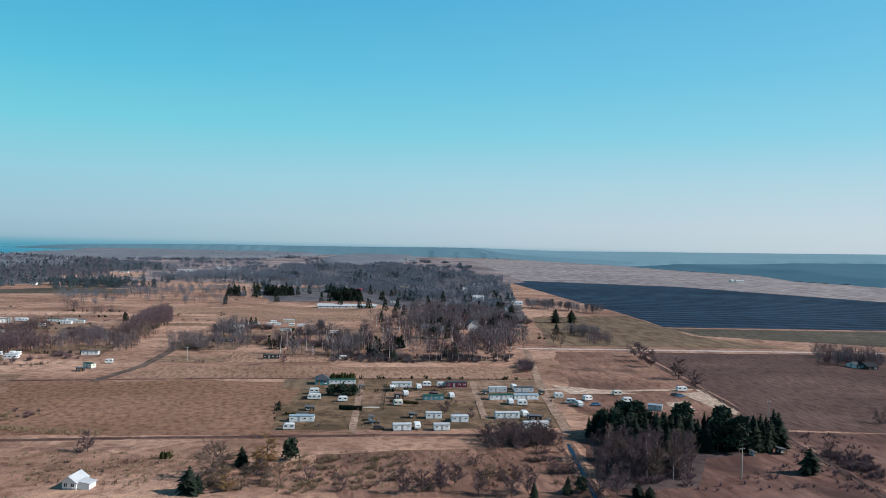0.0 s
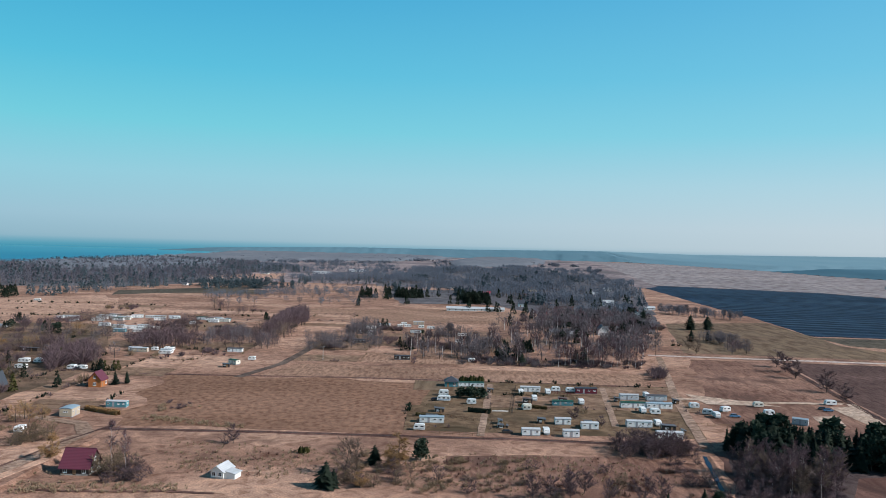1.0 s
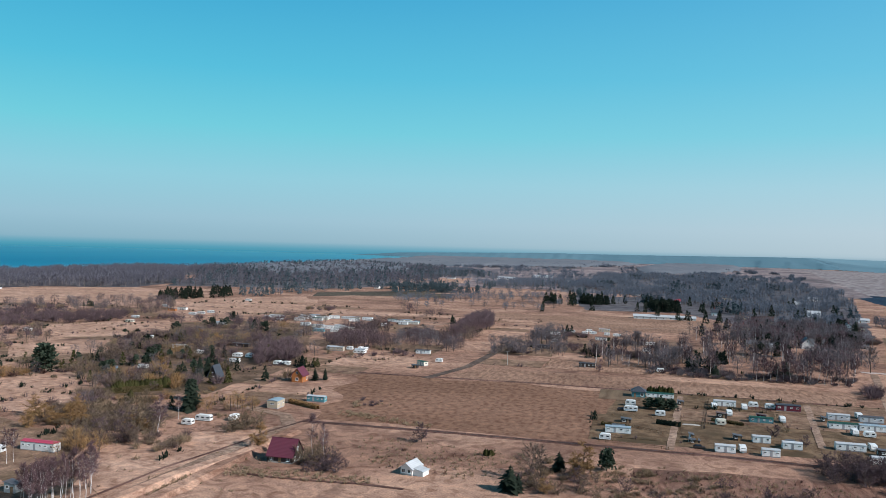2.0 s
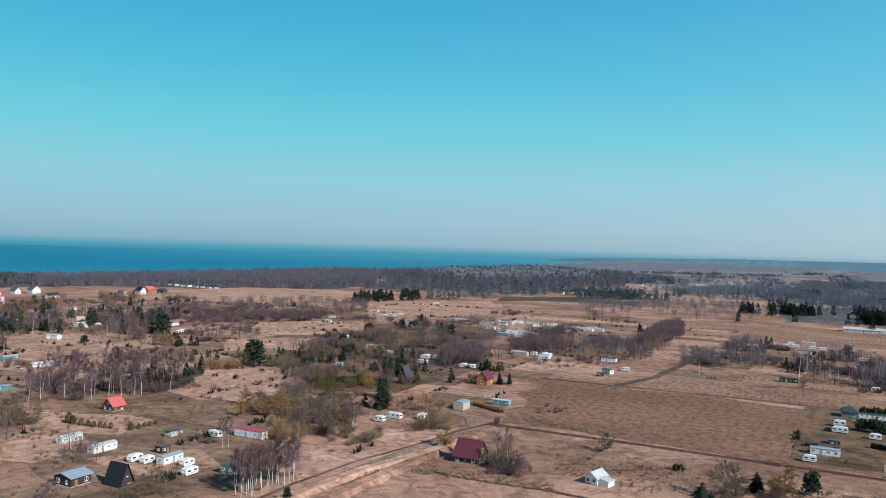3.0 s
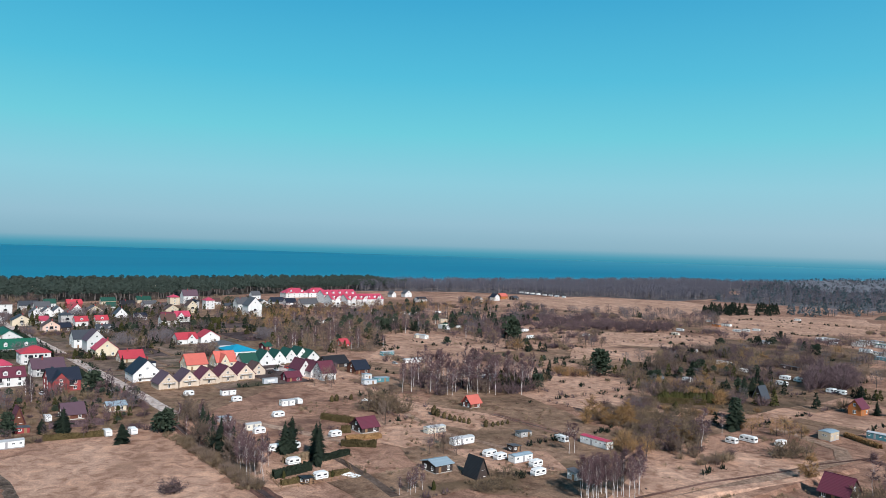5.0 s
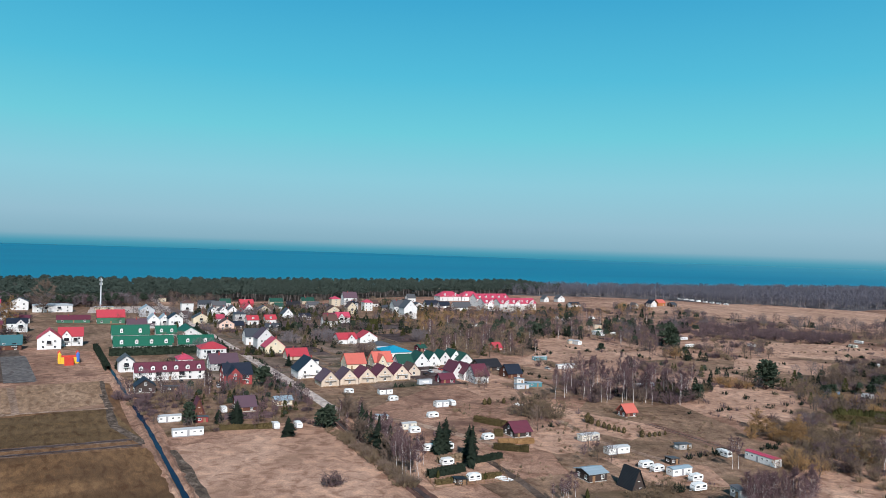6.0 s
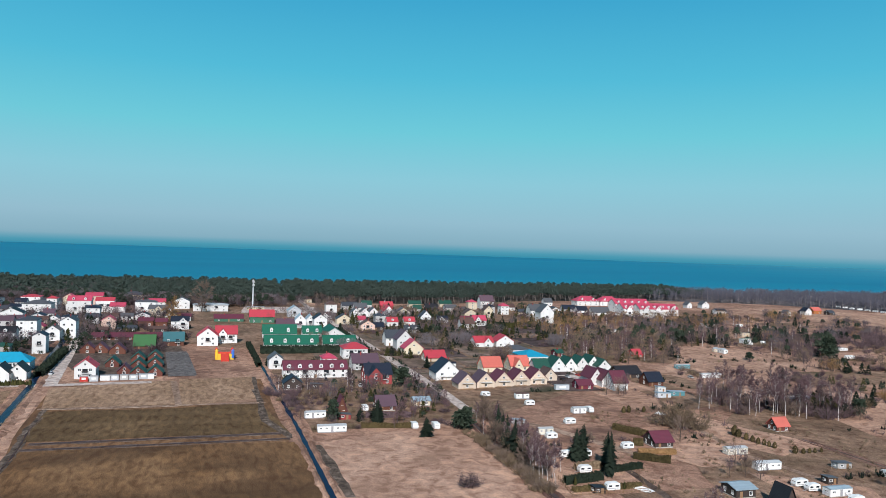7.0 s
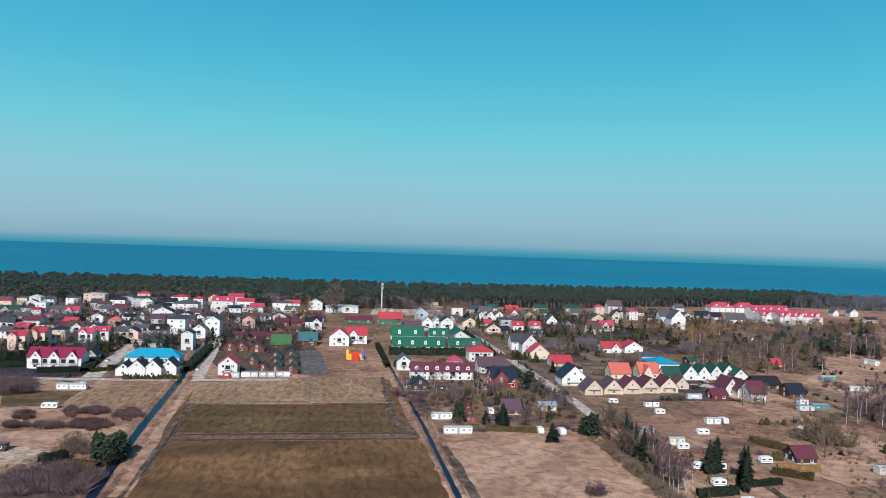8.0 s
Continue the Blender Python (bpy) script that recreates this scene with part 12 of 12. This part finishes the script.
# white houses packed before the wood
house(-838.6, -406.5, -81, L=18.3, W=10.0, eave=6.8, rise=1.9, wall="white", roof="navy", floors=2, far=True)
house(-828.3, -373.8, 9, L=10.0, W=14.6, eave=7.3, rise=2.2, wall="white", roof="slate", floors=2, far=True)
house(-801.3, -430.4, -81, L=11.9, W=10.0, eave=6.0, rise=3.6, wall="white", roof="grey", floors=2, far=True)
house(-778.2, -461.7, -81, L=14.8, W=10.0, eave=5.2, rise=4.1, wall="white", roof="crimson", floors=2, far=True)
house(-696.8, -392.8, 9, L=10.0, W=10.9, eave=7.3, rise=1.9, wall="white", roof="black", floors=2, far=True)
house(-693.7, -326.2, -81, L=10.0, W=10.0, eave=7.8, rise=2.2, wall="white", roof="brown", floors=2, far=True)
house(-679.4, -304.4, -81, L=11.7, W=10.0, eave=6.8, rise=2.6, wall="white", roof="maroon", floors=2, far=True)
house(-750.7, -309.9, 9, L=10.0, W=11.0, eave=7.3, rise=3.0, wall="white", roof="slate", floors=2, far=True)
house(-698.8, -268.9, -81, L=12.8, W=10.0, eave=7.8, rise=1.9, wall="white", roof="navy", floors=2, far=True)
house(-768.7, -267.2, -81, L=15.9, W=10.0, eave=6.8, rise=2.2, wall="white", roof="slate", floors=2, far=True)
house(-735.2, -237.1, 9, L=10.0, W=10.5, eave=7.3, rise=2.6, wall="white", roof="grey", floors=2, far=True)
house(-627.0, -320.8, -81, L=10.2, W=10.0, eave=7.8, rise=3.0, wall="white", roof="crimson", floors=2, far=True)
house(-606.0, -264.0, -81, L=8.6, W=10.0, eave=6.8, rise=1.9, wall="white", roof="black", floors=2, far=True)
house(-598.5, -286.2, 9, L=10.0, W=9.0, eave=7.3, rise=2.2, wall="white", roof="brown", floors=2, far=True)
house(-550.7, -310.8, -81, L=10.8, W=10.0, eave=7.8, rise=2.6, wall="white", roof="maroon", floors=2, far=True)
house(-698.9, -209.4, -81, L=11.4, W=10.0, eave=6.8, rise=3.0, wall="white", roof="slate", floors=2, far=True)
house(-631.3, -229.0, 9, L=10.0, W=9.9, eave=7.3, rise=1.9, wall="white", roof="navy", floors=2, far=True)
patch("meadow", [(-339.6, -207.8), (-346.3, -173.9), (-317.5, -168.2), (-307.1, -188.2)], "camp_lawn", 0.113, "brown worn meadow beside a lane", bend=2)
wood("garden_trees", "bare bush", 60, 4, 7.5, 1001, [(-325.8, -199.5), (-332.8, -189.2), (-352.6, -198.2), (-359.9, -220.1)], "purple-brown leafless trees beside a lane", "twig_purple twig_purple", "bark", 1.5)
mobile_home(-349.2, -180.1, -81, L=12.7, W=3.2, note="beside a lane", body="van_white", roof="roof_pale")

# white static caravans on the far plots
mobile_home(-390.6, 598.1, -156, L=9.5, W=3.2, note="by far plots", body="van_white", roof="roof_pale")
mobile_home(-392.5, 620.3, -171, L=8.5, W=3.2, note="by far plots", body="van_white", roof="roof_pale")
mobile_home(-377.1, 615.5, -171, L=10.5, W=3.2, note="by far plots", body="van_cream", roof="roof_pale")
mobile_home(-375.8, 633.6, -156, L=9.5, W=3.2, note="by far plots", body="van_white", roof="roof_pale")
mobile_home(-363.4, 565.4, -171, L=8.5, W=3.2, note="by far plots", body="van_white", roof="roof_pale")
mobile_home(-347.1, 558.5, -171, L=10.5, W=3.2, note="by far plots", body="van_cream", roof="roof_pale")
mobile_home(-335.0, 554.0, -156, L=9.5, W=3.2, note="by far plots", body="van_white", roof="roof_pale")
mobile_home(-330.5, 565.8, -171, L=8.5, W=3.2, note="by far plots", body="van_white", roof="roof_pale")
mobile_home(-317.3, 556.8, -171, L=10.5, W=3.2, note="by far plots", body="van_cream", roof="roof_pale")
mobile_home(-347.8, 621.5, -156, L=9.5, W=3.2, note="by far plots", body="van_white", roof="roof_pale")
mobile_home(-299.6, 623.7, -171, L=8.5, W=3.2, note="by far plots", body="van_white", roof="roof_pale")
mobile_home(-293.9, 630.8, -171, L=10.5, W=3.2, note="by far plots", body="van_cream", roof="roof_pale")

scrub(420, 0.3, 0.9, 1070, [(-379, -138), (-290, -118.5), (-240, -107), (-240, -109), (-290, -121), (-379, -140.5)], "straw", "pale dry grass along a canal bank")
scrub(420, 0.3, 0.9, 1071, [(-377, -145.5), (-289, -126.5), (-246, -116), (-246, -113.5), (-289, -124), (-377, -143)], "straw", "pale dry grass along a canal bank")
fence((-231.6, -134.2), (-232.1, -130.5), 1.1, "roof_steel_blue", "low pale blue garden fence", step=1.2)
shed(-247.2, -151.2, 9, L=3.6, W=3.0, h=2.6, wall="dark_wood", note="on bare sandy ground")

hedge((-526.3, -60.2), (-440, -44.5), 2.4, 3.2, "spruce", 1072, "tall dark evergreen hedge beside a ditch")

# thickets of the near plots
wood("bushes", "bush bush bush", 120, 2.44, 6.18, 920, [(-430.8, 378.4), (-344, 554), (-257.5, 415.3), (-239.7, 317.2), (-218.5, 238.7), (-238.6, 212.9)], "brown thickets on garden plots", "twig_olive twig_purple twig", "bark", 1.5, 7)
wood("bare_trees", "bare bare", 110, 5.2, 9.75, 921, [(-430.8, 378.4), (-344, 554), (-269.2, 434.1), (-248.9, 329.3), (-225.5, 246.4), (-242.4, 216.4)], "leafless brown trees on garden plots", "twig_olive twig_purple", "bark", 1.4, 8)
wood("evergreens", "spruce pine", 28, 2.6, 6.5, 922, [(-430.8, 378.4), (-344, 554), (-269.2, 434.1), (-248.9, 329.3), (-225.5, 246.4), (-242.4, 216.4)], "dark evergreens on garden plots", "spruce spruce", "bark", 1.4, 4)
grove("olive_shrub willow_tree bare_tree olive_shrub", 30, 4.2, 7.2, 923, [(-211.9, 188), (-203.7, 208.4), (-214.7, 236.2), (-245, 247.1), (-253.5, 224.7)], "in a tall brown thicket", 1.6, 1.2)
grove("olive_shrub", 14, 2.34, 3.9, 924, [(-192.6, 117.4), (-187.4, 129.7), (-203.8, 140), (-208.7, 128.2)], "in rough grass before a cabin", 1.2, 1.3)
grove("birch_tree", 8, 5.2, 7.15, 925, [(-198, 94.5), (-196.1, 101.6), (-208.7, 107.2), (-209.4, 101.3)], "in a clump of saplings", 1, 1)
grove("shrub purple_tree", 16, 2.34, 4.16, 926, [(-132.6, 203.9), (-119, 210.6), (-126.5, 220.4), (-138.8, 216.1)], "beside a dark cottage", 1.3, 1.3)
scrub(260, 0.65, 1.56, 927, [(-151.9, 190.3), (-105, 203.4), (-108.4, 210), (-157.7, 200.9)], "straw", "pale reed grass along a track")
scrub(200, 0.65, 1.69, 928, [(-163.2, 278.9), (-120.4, 276.4), (-123.3, 283.2), (-167.3, 288)], "straw", "pale reed grass beside a ditch")
wood("bushes", "bush bush spruce", 240, 1.56, 4.16, 929, [(-416, -252.5), (-433.3, -215.8), (-501.5, -182.3), (-573.7, -178.6), (-719.3, -276.7), (-668.4, -404.4)], "dark bushes and hedges between town houses", "twig_purple twig_olive spruce", "bark", 1.5, 4)
patch("thicket_floor", [(-221.9, -136.6), (-230.7, -131.5), (-226.6, -118.9), (-220.1, -109.7), (-205.6, -105), (-203.1, -125.2)], "litter_and_shade", 0.121, "dark litter under a thicket", bend=6)
grove("bare_tree olive_shrub shrub", 16, 2.86, 5.85, 932, [(-67.7, 220.7), (-45, 219.4), (-45.9, 235.4), (-67.7, 237.1)], "in rough meadow", 1.6, 1.2)
grove("purple_tree", 5, 5.2, 7.15, 933, [(-13.4, 221.8), (14, 221.8), (13, 235.6), (-12.5, 233.6)], "in rough meadow", 3, 1.2)
